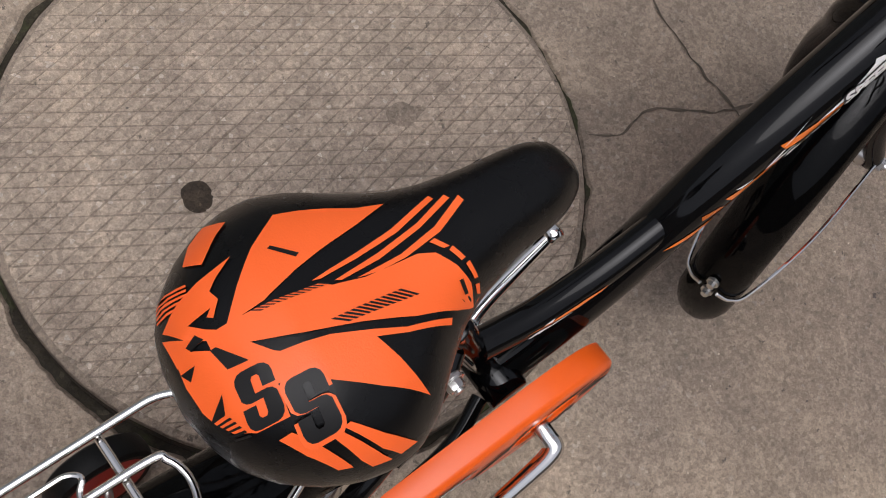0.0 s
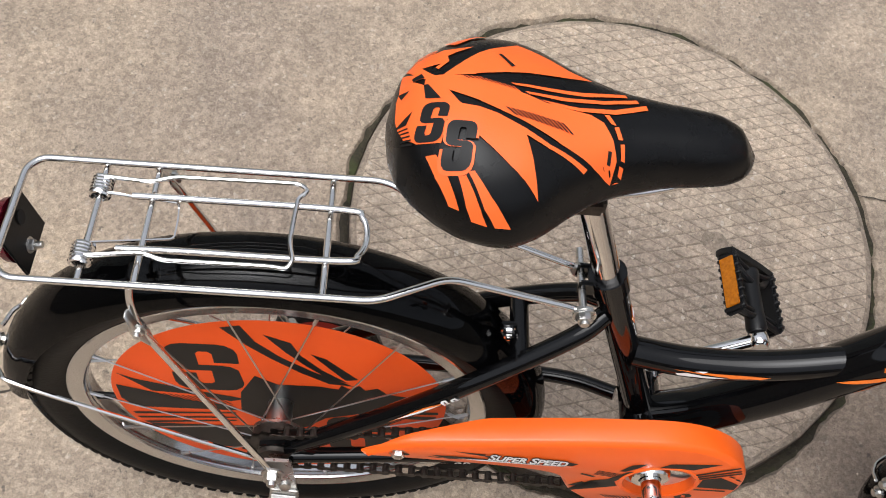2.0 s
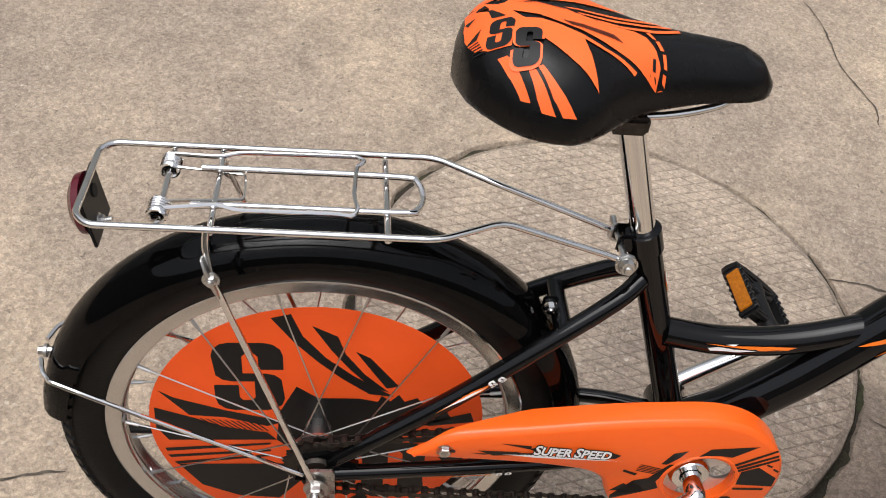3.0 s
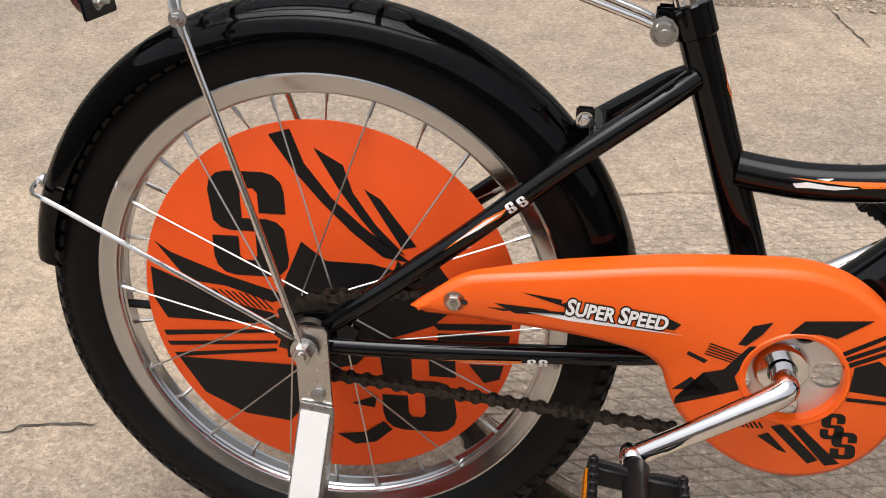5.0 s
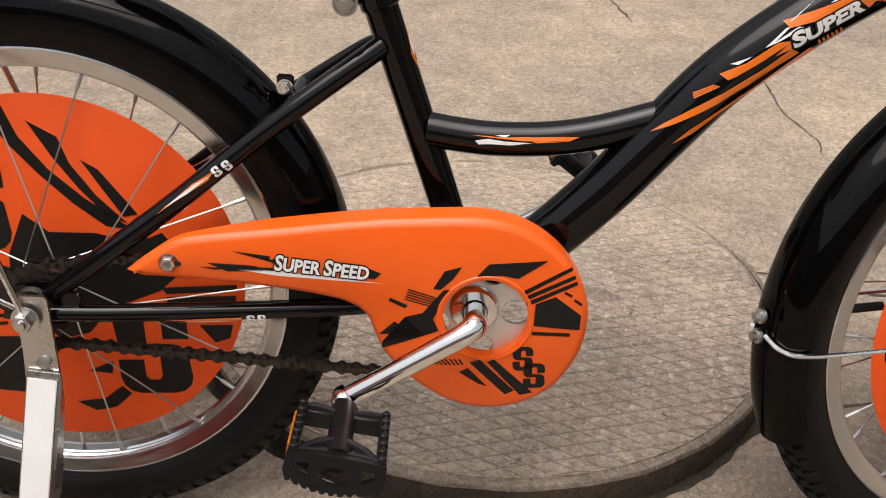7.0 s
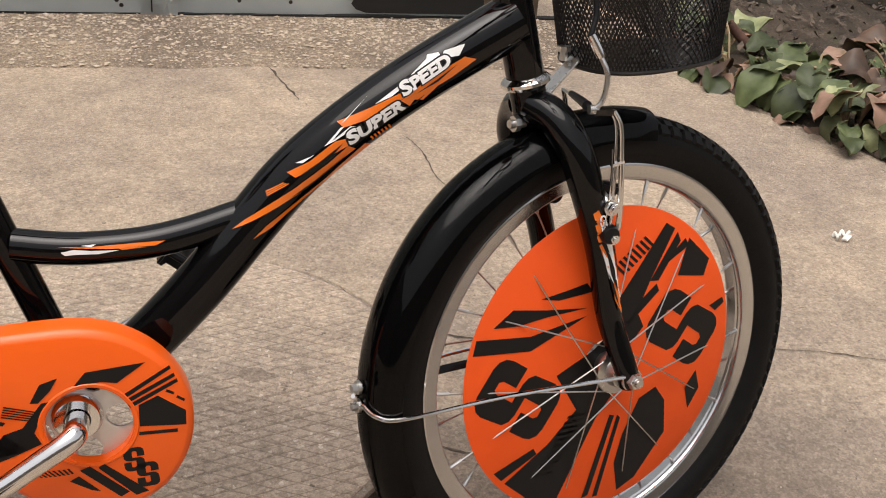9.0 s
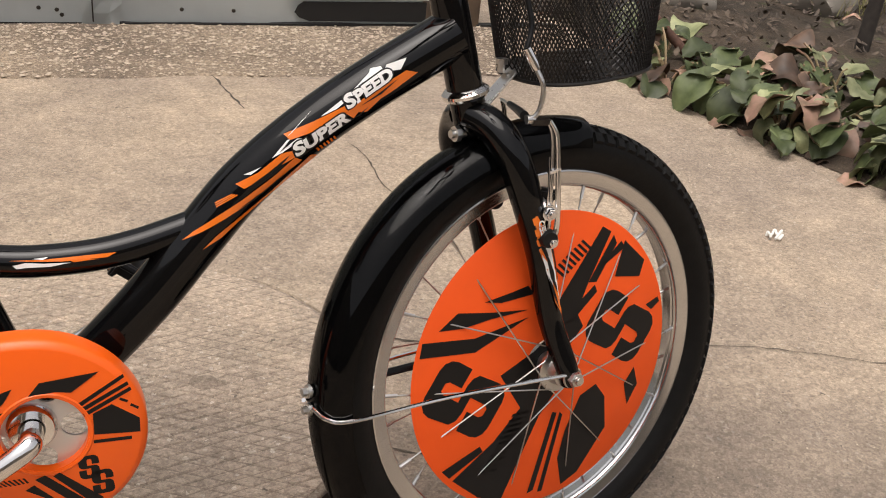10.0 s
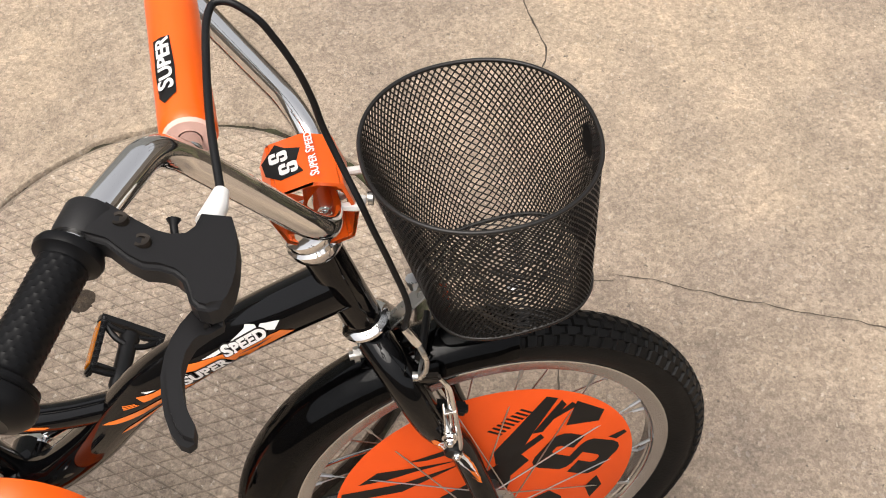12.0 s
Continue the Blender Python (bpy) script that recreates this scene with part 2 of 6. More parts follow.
def rounded_path(pts, r, n=5):
    """Straight runs with rounded corners of about radius r."""
    P = [Vector(p) for p in pts]
    out = [P[0]]
    for a, b, c in zip(P, P[1:], P[2:]):
        u, v = (a - b), (c - b)
        k = min(r, u.length * 0.45, v.length * 0.45)
        p, q = b + u.normalized() * k, b + v.normalized() * k
        for i in range(n + 1):
            t = i / n
            out.append(p * (1 - t) ** 2 + b * 2 * t * (1 - t) + q * t * t)
    out.append(P[-1])
    return out


def tube(bm, pts, r, seg=12, closed=False, caps=True):
    """A pipe along the points; r is a number or one per point."""
    P = [Vector(p) for p in pts]
    n = len(P)
    rs = r if isinstance(r, (list, tuple)) else [r] * n
    rings, side = [], None
    for i in range(n):
        a = P[i - 1] if (i or closed) else P[i]
        b = P[(i + 1) % n] if (i < n - 1 or closed) else P[i]
        t = (b - a).normalized()
        if side is None:
            side = t.orthogonal().normalized()
        side = (side - t * side.dot(t)).normalized()
        up = t.cross(side)
        rings.append([bm.verts.new(P[i] + (side * math.cos(2 * math.pi * k / seg) + up * math.sin(2 * math.pi * k / seg)) * rs[i]) for k in range(seg)])
    for i in range(n if closed else n - 1):
        A, B = rings[i], rings[(i + 1) % n]
        for k in range(seg):
            bm.faces.new((A[k], A[(k + 1) % seg], B[(k + 1) % seg], B[k]))
    if caps and not closed:
        bm.faces.new(rings[0][::-1])
        bm.faces.new(rings[-1])
    return bm


def pipe(pts, r, seg=12, closed=False):
    return tube(bmesh.new(), pts, r, seg, closed)


def spun(profile, axis='Y', seg=48, bm=None, m=None, closed=True):
    """A ring of revolution: the profile is (radius, along the axis) and may be closed."""
    bm = bm or bmesh.new()
    m = m or Matrix()
    rings = []
    for k in range(seg):
        a = 2 * math.pi * k / seg
        row = []
        for r, h in profile:
            v = {'Y': (r * math.cos(a), h, r * math.sin(a)), 'Z': (r * math.cos(a), r * math.sin(a), h), 'X': (h, r * math.cos(a), r * math.sin(a))}[axis]
            row.append(bm.verts.new(m @ Vector(v)))
        rings.append(row)
    n = len(profile)
    for k in range(seg):
        A, B = rings[k], rings[(k + 1) % seg]
        for i in range(n if closed else n - 1):
            j = (i + 1) % n
            bm.faces.new((A[i], A[j], B[j], B[i]))
    if not closed:
        for e in (0, n - 1):
            if profile[e][0] > 1e-5:
                bm.faces.new([rings[k][e] for k in range(seg)])
    bmesh.ops.remove_doubles(bm, verts=bm.verts, dist=1e-6)
    return bm


def box(size, m=None, bevel=0.0, bm=None, seg=2):
    b2 = bmesh.new()
    bmesh.ops.create_cube(b2, size=1.0)
    bmesh.ops.scale(b2, vec=size, verts=b2.verts)
    if bevel:
        bmesh.ops.bevel(b2, geom=b2.edges[:], offset=bevel, segments=seg, affect='EDGES')
    if m:
        b2.transform(m)
    if bm is None:
        return b2
    return joined(bm, b2)


def joined(bm, b2):
    me = bpy.data.meshes.new("tmp")
    b2.to_mesh(me)
    b2.free()
    bm.from_mesh(me)
    bpy.data.meshes.remove(me)
    return bm


def slab(outline, thick, place, bevel=0.0):
    """A plate: the 2D outline goes through place(u, v, w), w from 0 to thick."""
    bm = bmesh.new()
    a = [bm.verts.new(place(u, v, 0)) for u, v in outline]
    b = [bm.verts.new(place(u, v, thick)) for u, v in outline]
    n = len(outline)
    f1, f2 = bm.faces.new(a[::-1]), bm.faces.new(b)
    for i in range(n):
        bm.faces.new((a[i], a[(i + 1) % n], b[(i + 1) % n], b[i]))
    bmesh.ops.triangulate(bm, faces=[f1, f2])
    return bm


def decal(bm, outline, place, cell=None):
    """A thin printed shape; place lays 2D onto the surface. cell: cut finely so that it follows a curved surface."""
    b2 = bmesh.new()
    vs = [b2.verts.new((u, v, 0)) for u, v in outline]
    f = b2.faces.new(vs)
    if cell:
        us, ws = [p[0] for p in outline], [p[1] for p in outline]
        for axis, lo, hi in ((0, min(us), max(us)), (1, min(ws), max(ws))):
            k = math.floor(lo / cell) + 1
            while k * cell < hi:
                co, no = [0, 0, 0], [0, 0, 0]
                co[axis], no[axis] = k * cell, 1
                bmesh.ops.bisect_plane(b2, geom=b2.verts[:] + b2.edges[:] + b2.faces[:], plane_co=co, plane_no=no)
                k += 1
    bmesh.ops.triangulate(b2, faces=b2.faces[:])
    for v in b2.verts:
        v.co = place(v.co.x, v.co.y)
    return joined(bm, b2)


def s_shape(w, h, cx, cy, turn=0.0, shear=0.0):
    """A squared, notched block emblem."""
    c = 0.26 * w

    def bend(cx, cy, r, a0):
        return [(cx + r * math.cos(radians(a0 - q)), cy + r * math.sin(radians(a0 - q))) for q in (0, 30, 60, 90)]
    half = (bend(-w / 2 + c, h / 2 - c, c, 180) + bend(w / 2 - c, h / 2 - c, c, 90) + [(w / 2, 0.115 * h), (0.15 * w, 0.115 * h), (0.15 * w, 0.30 * h), (0.10 * w, 0.345 * h), (-0.03 * w, 0.345 * h), (-0.08 * w, 0.30 * h), (-0.08 * w, 0.060 * h)]
            + bend(w / 2 - c, 0.060 * h - c, c, 90)[:3])
    pts = half + [(-x, -y) for x, y in half]
    ca, sa = math.cos(radians(turn)), math.sin(radians(turn))
    return [(cx + (x + shear * y) * ca - y * sa, cy + (x + shear * y) * sa + y * ca) for x, y in pts]


def mm(*flat):
    """Pairs of millimetres to metres."""
    return [(flat[i] / 1000, flat[i + 1] / 1000) for i in range(0, len(flat), 2)]


def bars(a, b, w0, w1, n, fill=0.55):
    """n short parallel strokes between the edges a->b and w0->w1 (2D quads)."""
    out = []
    for i in range(n):
        t0, t1 = i / n, (i + fill) / n
        p = lambda p0, p1, t: (p0[0] + (p1[0] - p0[0]) * t, p0[1] + (p1[1] - p0[1]) * t)
        out.append([p(a, b, t0), p(a, b, t1), p(w0, w1, t1), p(w0, w1, t0)])
    return out


def letters(p, q, h0, h1, text, place, fat=0.0, shear=0.12):
    """Printed capitals from p to q along the base line, h0 high at p and h1 at q, laid on a surface by place."""
    def flat(off):
        cu = bpy.data.curves.new("word", 'FONT')
        cu.body, cu.offset, cu.shear, cu.resolution_u, cu.small_caps_scale = text, off, shear, 3, 0.86
        for k, ch in enumerate(text):
            cu.body_format[k].use_small_caps = ch.islower()
        ob = bpy.data.objects.new("word", cu)
        scene.collection.objects.link(ob)
        me = ob.evaluated_get(bpy.context.evaluated_depsgraph_get()).to_mesh()
        bm = bmesh.new()
        bm.from_mesh(me)
        bpy.data.objects.remove(ob)
        bpy.data.curves.remove(cu)
        return bm
    ref = flat(0.0)
    xs, ys = [v.co.x for v in ref.verts], [v.co.y for v in ref.verts]
    x0, x1, y0, y1 = min(xs), max(xs), min(ys), max(ys)
    ref.free()
    bm = flat(fat)
    d = Vector((q[0] - p[0], q[1] - p[1]))
    n = Vector((-d.y, d.x)).normalized()
    for v in bm.verts:
        t, r = (v.co.x - x0) / (x1 - x0), (v.co.y - y0) / (y1 - y0)
        o = Vector(p) + d * t + n * (r * (h0 + (h1 - h0) * t))
        v.co = place(o.x, o.y)
    return bm

def nut_bm(m, r=0.0084, h=0.008, stub=0.004):
    bm = spun([(0, -h), (r * 0.9, -h), (r, -h * 0.8), (r, 0), (0, 0)], 'Y', 6, m=m, closed=False)
    joined(bm, spun([(0, 0.0), (r * 1.35, 0.0), (r * 1.35, 0.0018), (0, 0.0018)], 'Y', 20, m=m, closed=False))
    return joined(bm, spun([(0, -h - stub), (r * 0.5, -h - stub), (r * 0.55, -h - stub * 0.8), (r * 0.55, -h * 0.5), (0, -h * 0.5)], 'Y', 14, m=m, closed=False))


def flip(m, s):
    return m if s < 0 else m @ Matrix.Rotation(math.pi, 4, 'Z')


# ---- ground ----
COVER_C = (0.402, 0.336)


def ground_height(x, y):
    near = max(0.0, 1 - math.hypot(x - 0.6, y - 0.5) / 4.0)
    return near * (0.006 * noise.noise((x * 1.7, y * 1.7, 0)) + 0.0025 * noise.noise((x * 7, y * 7, 3)))


def build_ground():
    bm = bmesh.new()
    seg = 240
    radii = [0.3745, 0.3790] + [0.38 + 0.028 * (1.088 ** k - 1) / 0.088 for k in range(1, 60)] + [9, 14, 25, 60, 150, 500]
    rings = []
    for i, r in enumerate(radii):
        row = []
        for k in range(seg):
            a = 2 * math.pi * k / seg
            rr = r + (0.008 * noise.noise((math.cos(a) * 5, math.sin(a) * 5, 1)) + 0.0045 * noise.noise((math.cos(a) * 17, math.sin(a) * 17, 2)) + 0.002 * noise.noise((math.cos(a) * 45, math.sin(a) * 45, 4)) + 0.007 * math.exp(-((a - 0.45) / 0.5) ** 2) if i < 3 else 0)
            x, y = COVER_C[0] + rr * math.cos(a), COVER_C[1] + rr * math.sin(a)
            z = ground_height(x, y) - (0.006 if i == 0 else 0)
            row.append(bm.verts.new((x, y, z)))
        rings.append(row)
    low = [bm.verts.new((v.co.x, v.co.y, -0.05)) for v in rings[0]]
    rings.insert(0, low)
    for A, B in zip(rings, rings[1:]):
        for k in range(seg):
            bm.faces.new((A[k], A[(k + 1) % seg], B[(k + 1) % seg], B[k]))
    bm.faces.new(low)
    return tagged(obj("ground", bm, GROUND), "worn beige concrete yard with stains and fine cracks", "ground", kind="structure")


build_ground()

# the joint round the cover, packed with dirt and moss
bm = spun([(0.352, -0.016), (0.361, -0.011), (0.366, -0.007), (0.371, -0.006), (0.376, -0.006), (0.382, -0.006), (0.390, -0.012), (0.390, -0.03), (0.352, -0.03)], 'Z', 320)
for v in bm.verts:
    v.co.z += 0.0045 * noise.noise(v.co * 20) + 0.0025 * noise.noise(v.co * 75) + 0.0012 * noise.noise(v.co * 200)
    v.co.x += COVER_C[0]
    v.co.y += COVER_C[1]
tagged(obj("joint_fill", bm, MOSS), "dark soil and moss packed in the round joint", "joint filling", kind="structure")


def build_cover():
    cover = new("manhole_cover")
    cover.location = (COVER_C[0], COVER_C[1], 0.012)
    cover.rotation_euler = (radians(-1.6), 0, 0)
    tagged(cover, "round concrete manhole cover with a diamond pattern, set in concrete", "manhole cover")
    bm = spun([(0.0, 0.0105), (0.345, 0.0105), (0.354, 0.0100), (0.3595, 0.0075), (0.3615, 0.002), (0.3615, -0.04), (0.0, -0.04)], 'Z', 120, closed=False)
    for v in bm.verts:
        if v.co.xy.length > 0.34:
            a = math.atan2(v.co.y, v.co.x)
            v.co.xy *= 1 + 0.006 * noise.noise((math.cos(a) * 9, math.sin(a) * 9, 0))
    part("slab", bm, COVER_DARK, cover)
    # raised diamonds between shallow grooves
    bm = bmesh.new()
    la, lb, turn = 0.0250, 0.0101, radians(-8)
    ca, sa = math.cos(turn), math.sin(turn)
    for i in range(-44, 45):
        for j in range(-44, 45):
            u, w = (i + j) * la, (i - j) * lb
            cx, cy = u * ca - w * sa, u * sa + w * ca
            if math.hypot(cx, cy) > 0.366:
                continue
            if math.hypot(cx + 0.132, cy - 0.021) < 0.013 or math.hypot(cx - 0.139, cy + 0.018) < 0.010:
                continue
            h = 0.0008 + 0.0016 * noise.noise((cx * 7, cy * 7, 5)) + 0.0006 * noise.noise((cx * 70, cy * 70, 8))
            ring = []
            for s, z in ((0.985, 0.0098), (0.80, 0.0107 + max(0.0002, h))):
                row = []
                for du, dw in ((la, 0), (0, lb), (-la, 0), (0, -lb)):
                    x, y = cx + s * (du * ca - dw * sa), cy + s * (du * sa + dw * ca)
                    far = math.hypot(x, y)
                    if far > 0.3515:
                        x, y = x * 0.3515 / far, y * 0.3515 / far
                    row.append(bm.verts.new((x, y, z + 0.0003 * noise.noise((x * 60, y * 60, 0)))))
                ring.append(row)
            bm.faces.new(ring[1])
            for k in range(4):
                bm.faces.new((ring[0][k], ring[0][(k + 1) % 4], ring[1][(k + 1) % 4], ring[1][k]))
    tagged(part("diamond_relief", bm, COVER, cover, smooth=False), kind="stuff")
    # side ring painted dark for its shade; lifting holes: worn pit with painted shadow, shallow mossy one
    bm = spun([(0.3622, 0.0035), (0.3630, 0.0), (0.3630, -0.038), (0.3618, -0.038)], 'Z', 120)
    for v in bm.verts:
        a = math.atan2(v.co.y, v.co.x)
        v.co.xy *= 1 + 0.006 * noise.noise((math.cos(a) * 9, math.sin(a) * 9, 0))
    part("side", bm, SOIL_AND_SHADE, cover, "side ring painted dark for its shade")
    for x, y, r, material in ((-0.132, 0.021, 0.0150, SOIL_AND_SHADE), (0.139, -0.018, 0.0160, COVER_DARK)):
        bm = spun([(r * 1.25, 0.0112), (r * 1.0, 0.0128), (r * 0.6, 0.0127), (0.0, 0.0126)], 'Z', 28, closed=False, m=Matrix.Translation((x, y, 0)))
        for v in bm.verts:
            d = v.co - Vector((x, y, v.co.z))
            v.co += d * (0.38 * noise.noise((v.co.x * 45, v.co.y * 45, 3)))
        part("lifting_hole", bm, material, cover, "lifting hole as a low disc, dirt and pit shade in its colour")
    return cover


build_cover()


def ribbon(pts, width, name, z=0.0016):
    P = curve_points([(x, y, 0) for x, y in pts], 14)
    bm = bmesh.new()
    prev = None
    for i, p in enumerate(P):
        t = (P[min(i + 1, len(P) - 1)] - P[max(i - 1, 0)]).normalized()
        n = Vector((-t.y, t.x, 0))
        j = 0.006 * noise.noise((p.x * 14, p.y * 14, 4)) + 0.003 * noise.noise((p.x * 50, p.y * 50, 7))
        w = width * (0.35 + 0.65 * abs(noise.noise((p.x * 22, p.y * 22, 9))) * 2) * min(1, 0.2 + i / 6, 0.2 + (len(P) - 1 - i) / 6)
        c = p + n * j
        row = [bm.verts.new((c.x + n.x * w * s, c.y + n.y * w * s, ground_height(c.x, c.y) + z)) for s in (-0.5, 0.5)]
        if prev:
            bm.faces.new((prev[0], prev[1], row[1], row[0]))
        prev = row
    return tagged(obj(name, bm, CRACK, smooth=False), "thin dark crack in the concrete, filled with dirt", "crack", "cracks in the concrete", "structure")


for pts, w in ((((0.705, 1.65), (0.725, 1.54), (0.75, 1.40)), 0.007), (((0.945, 1.18), (0.965, 1.09), (0.963, 0.97), (0.993, 0.855), (0.985, 0.79)), 0.0045),
               (((1.06, 0.385), (1.19, 0.345), (1.315, 0.309), (1.448, 0.269), (1.58, 0.211), (1.74, 0.16)), 0.0026), (((0.765, 0.425), (0.82, 0.42), (0.875, 0.40), (0.94, 0.38), (1.06, 0.372)), 0.005),
               (((0.752, 0.176), (0.80, 0.150), (0.86, 0.156), (0.95, 0.100), (1.03, 0.07)), 0.005), (((0.985, 0.33), (0.966, 0.249), (0.964, 0.157), (0.966, 0.100), (0.945, 0.0)), 0.004),
               (((-0.30, 0.068), (-0.377, 0.06), (-0.412, 0.046), (-0.60, 0.05)), 0.005)):
    ribbon(pts, w, "crack")

# ---- the bicycle ----
LEAN = math.atan(0.14)
AXLE = Vector((0, 0, 0.254))
bike = new("bicycle")
bike.matrix_world = Matrix.Translation(AXLE) @ Matrix.Rotation(-LEAN, 4, 'X') @ Matrix.Translation(-AXLE)
tagged(bike, "black and orange child's bicycle with training wheels, basket and rear rack", "bicycle")


def B(x, y, z):
    """A place in the bicycle's own upright axes: x ahead, y to its left."""
    return Vector((x, y, z))


STEER_P, STEER_D = Vector((0.7535, -0.008, 0.532)), Vector((-0.25, 0, 0.968)).normalized()
STEER = Matrix.Translation(STEER_P) @ Matrix.Rotation(radians(13.2), 4, STEER_D) @ Matrix.Translation(-STEER_P)
HUB_F, HUB_R = STEER.inverted() @ Vector((0.852, -0.008, 0.2475)), Vector((0.0, 0, 0.247))
BB = Vector((0.358, 0, 0.266))

# frame
DOWN = curve_points([(0.358, -0.003, 0.258), (0.398, -0.006, 0.283), (0.422, -0.008, 0.305), (0.468, -0.011, 0.355), (0.508, -0.012, 0.405), (0.550, -0.012, 0.454), (0.605, -0.012, 0.500), (0.663, -0.011, 0.539), (0.7185, -0.009, 0.5715), (0.740, -0.008, 0.584)], 6)
TOP = curve_points([(0.318, -0.003, 0.395), (0.345, -0.006, 0.392), (0.375, -0.009, 0.391), (0.419, -0.011, 0.394), (0.458, -0.012, 0.402), (0.503, -0.012, 0.416)], 6)
frame_ob = part("frame", pipe(DOWN, 0.0235, 24), BLACK, bike)
frame_ob["label"] = "gloss black curved down tube"
HEAD_T, HEAD_B = STEER_P + STEER_D * 0.100, STEER_P - STEER_D * 0.002
bm = pipe([HEAD_B, HEAD_B.lerp(HEAD_T, 0.03), HEAD_B.lerp(HEAD_T, 0.97), HEAD_T], [0.0165, 0.0172, 0.0172, 0.0165], 24)
part("head_tube", bm, BLACK, frame_ob)
SEAT_A, SEAT_B = Vector((0.355, 0, 0.274)), Vector((0.2695, 0, 0.514))
part("seat_tube", pipe([SEAT_A, SEAT_B], 0.0138, 20), BLACK, frame_ob)
part("top_tube", pipe(TOP, 0.0142, 20), BLACK, frame_ob)
SEAT_D = (SEAT_B - SEAT_A).normalized()


def on_seat_tube(e):
    """Lays (turn round the tube, height along it) on the seat tube; turn 0 faces ahead, negative to the right."""
    def place(u, v):
        a = u / 0.0138
        fwd = Vector((SEAT_D.z, 0, -SEAT_D.x))
        return SEAT_A + SEAT_D * v + (fwd * math.cos(a) + Vector((0, 1, 0)) * math.sin(a)) * (0.0138 + e)
    return place


for nm, mt, o, e in (("orange_streak", ORANGE_DECAL, mm(-5, 178, 0, 186, -1, 198, -4, 209, -6, 198, -8, 190), 0.0006), ("white_streak", WHITE, mm(-5, 187, -2, 193, -4, 205, -6, 195), 0.0010), ("black_streak", BLACK_PRINT, mm(-4, 182, -2, 188, -3, 192), 0.0012)):
    part(nm, decal(bmesh.new(), o, on_seat_tube(e), 0.004), mt, frame_ob)
part("bottom_bracket", spun([(0.0, -0.036), (0.019, -0.036), (0.021, -0.033), (0.021, 0.033), (0.019, 0.036), (0.0, 0.036)], 'Y', 24, m=Matrix.Translation(BB), closed=False), BLACK, frame_ob)
STAY_PATHS = []
for s in (-1, 1):
    up_path = curve_points([(0.279, s * 0.008, 0.462), (0.255, s * 0.022, 0.446), (0.190, s * 0.038, 0.398), (0.120, s * 0.047, 0.339), (0.030, s * 0.054, 0.268), (0.004, s * 0.056, 0.250)], 5)
    part("seat_stay", pipe(up_path, [0.0088] * 20 + [0.0082, 0.0078, 0.0074, 0.007, 0.0066, 0.0062], 14), BLACK, frame_ob)
    low_path = curve_points([(0.335, s * 0.020, 0.260), (0.290, s * 0.038, 0.252), (0.220, s * 0.046, 0.247), (0.080, s * 0.053, 0.240), (0.012, s * 0.057, 0.239)], 5)
    STAY_PATHS += [curve_points(up_path, 4), curve_points(low_path, 4)]
    part("chain_stay", pipe(low_path, 0.0078, 14), BLACK, frame_ob)
    bm = slab([(-0.020, -0.018), (0.030, -0.016), (0.040, 0.008), (0.010, 0.022), (-0.014, 0.016)], 0.005, lambda u, v, w, s=s: (HUB_R.x + u, s * 0.056 + w - 0.0025, HUB_R.z + v))
    part("dropout", bm, BLACK, frame_ob)
# streaks and small emblems on the right-hand stays
for path, r, streaks, at, turn in ((STAY_PATHS[0], 0.0088, (("orange_streak", ORANGE_DECAL, mm(106, 331, 135, 357, 153, 369, 148, 361, 122, 343)), ("white_streak", WHITE, mm(112, 337, 138, 358, 150, 365, 132, 350))), ((0.155, 0.3685), (0.163, 0.3735)), 40),
                                   (STAY_PATHS[1], 0.0078, (("orange_streak", ORANGE_DECAL, mm(105, 237, 142, 240, 170, 242, 170, 239, 133, 237)), ("white_streak", WHITE, mm(118, 236, 150, 238, 168, 238.5, 140, 236))), ((0.178, 0.2405), (0.187, 0.2410)), 4)):
    side = [(p.x, p.y, p.z) for p in path]

    def on_stay(e):
        def place(u, v):
            x, y, z = min(side, key=lambda q: abs(q[0] - u))
            d = min(r * 0.96, abs(v - z) * 0.8)
            return Vector((u, y - math.sqrt(r * r - d * d) - e, v))
        return place
    for nm, mt, o in streaks:
        part(nm, decal(bmesh.new(), o, on_stay(0.0008 if mt is ORANGE_DECAL else 0.0012), 0.004), mt, frame_ob)
    for cx, cz in at:
        part("stay_emblem", decal(bmesh.new(), s_shape(0.0068, 0.0085, cx, cz, turn), on_stay(0.0015)), WHITE, frame_ob)
bm = pipe([(0.214, -0.034, 0.417), (0.214, 0.034, 0.417)], 0.0085, 12)
part("stay_bridge", bm, BLACK, frame_ob)
part("bridge_tab", box((0.014, 0.004, 0.024), Matrix.Translation(B(0.203, -0.006, 0.424)), 0.0015), BLACK, frame_ob)
part("bridge_bolt", nut_bm(Matrix.Translation(B(0.203, -0.010, 0.426)), 0.0050, 0.005, 0.002), CHROME, frame_ob)



def on_pipe(path, r, eps=0.0006):
    P = [(p.x, p.z) for p in path]

    def place(u, v):
        best = (9, 0)
        for (x0, z0), (x1, z1) in zip(P, P[1:]):
            dx, dz = x1 - x0, z1 - z0
            L = math.hypot(dx, dz)
            t = max(0.0, min(1.0, ((u - x0) * dx + (v - z0) * dz) / L ** 2))
            d = math.hypot(u - x0 - t * dx, v - z0 - t * dz)
            best = min(best, (d, 0))
        d = min(best[0], r * 0.98)
        mid = min(path, key=lambda q: (q.x - u) ** 2 + (q.z - v) ** 2).y
        return Vector((u, mid - math.sqrt(r * r - d * d) - eps, v))
    return place


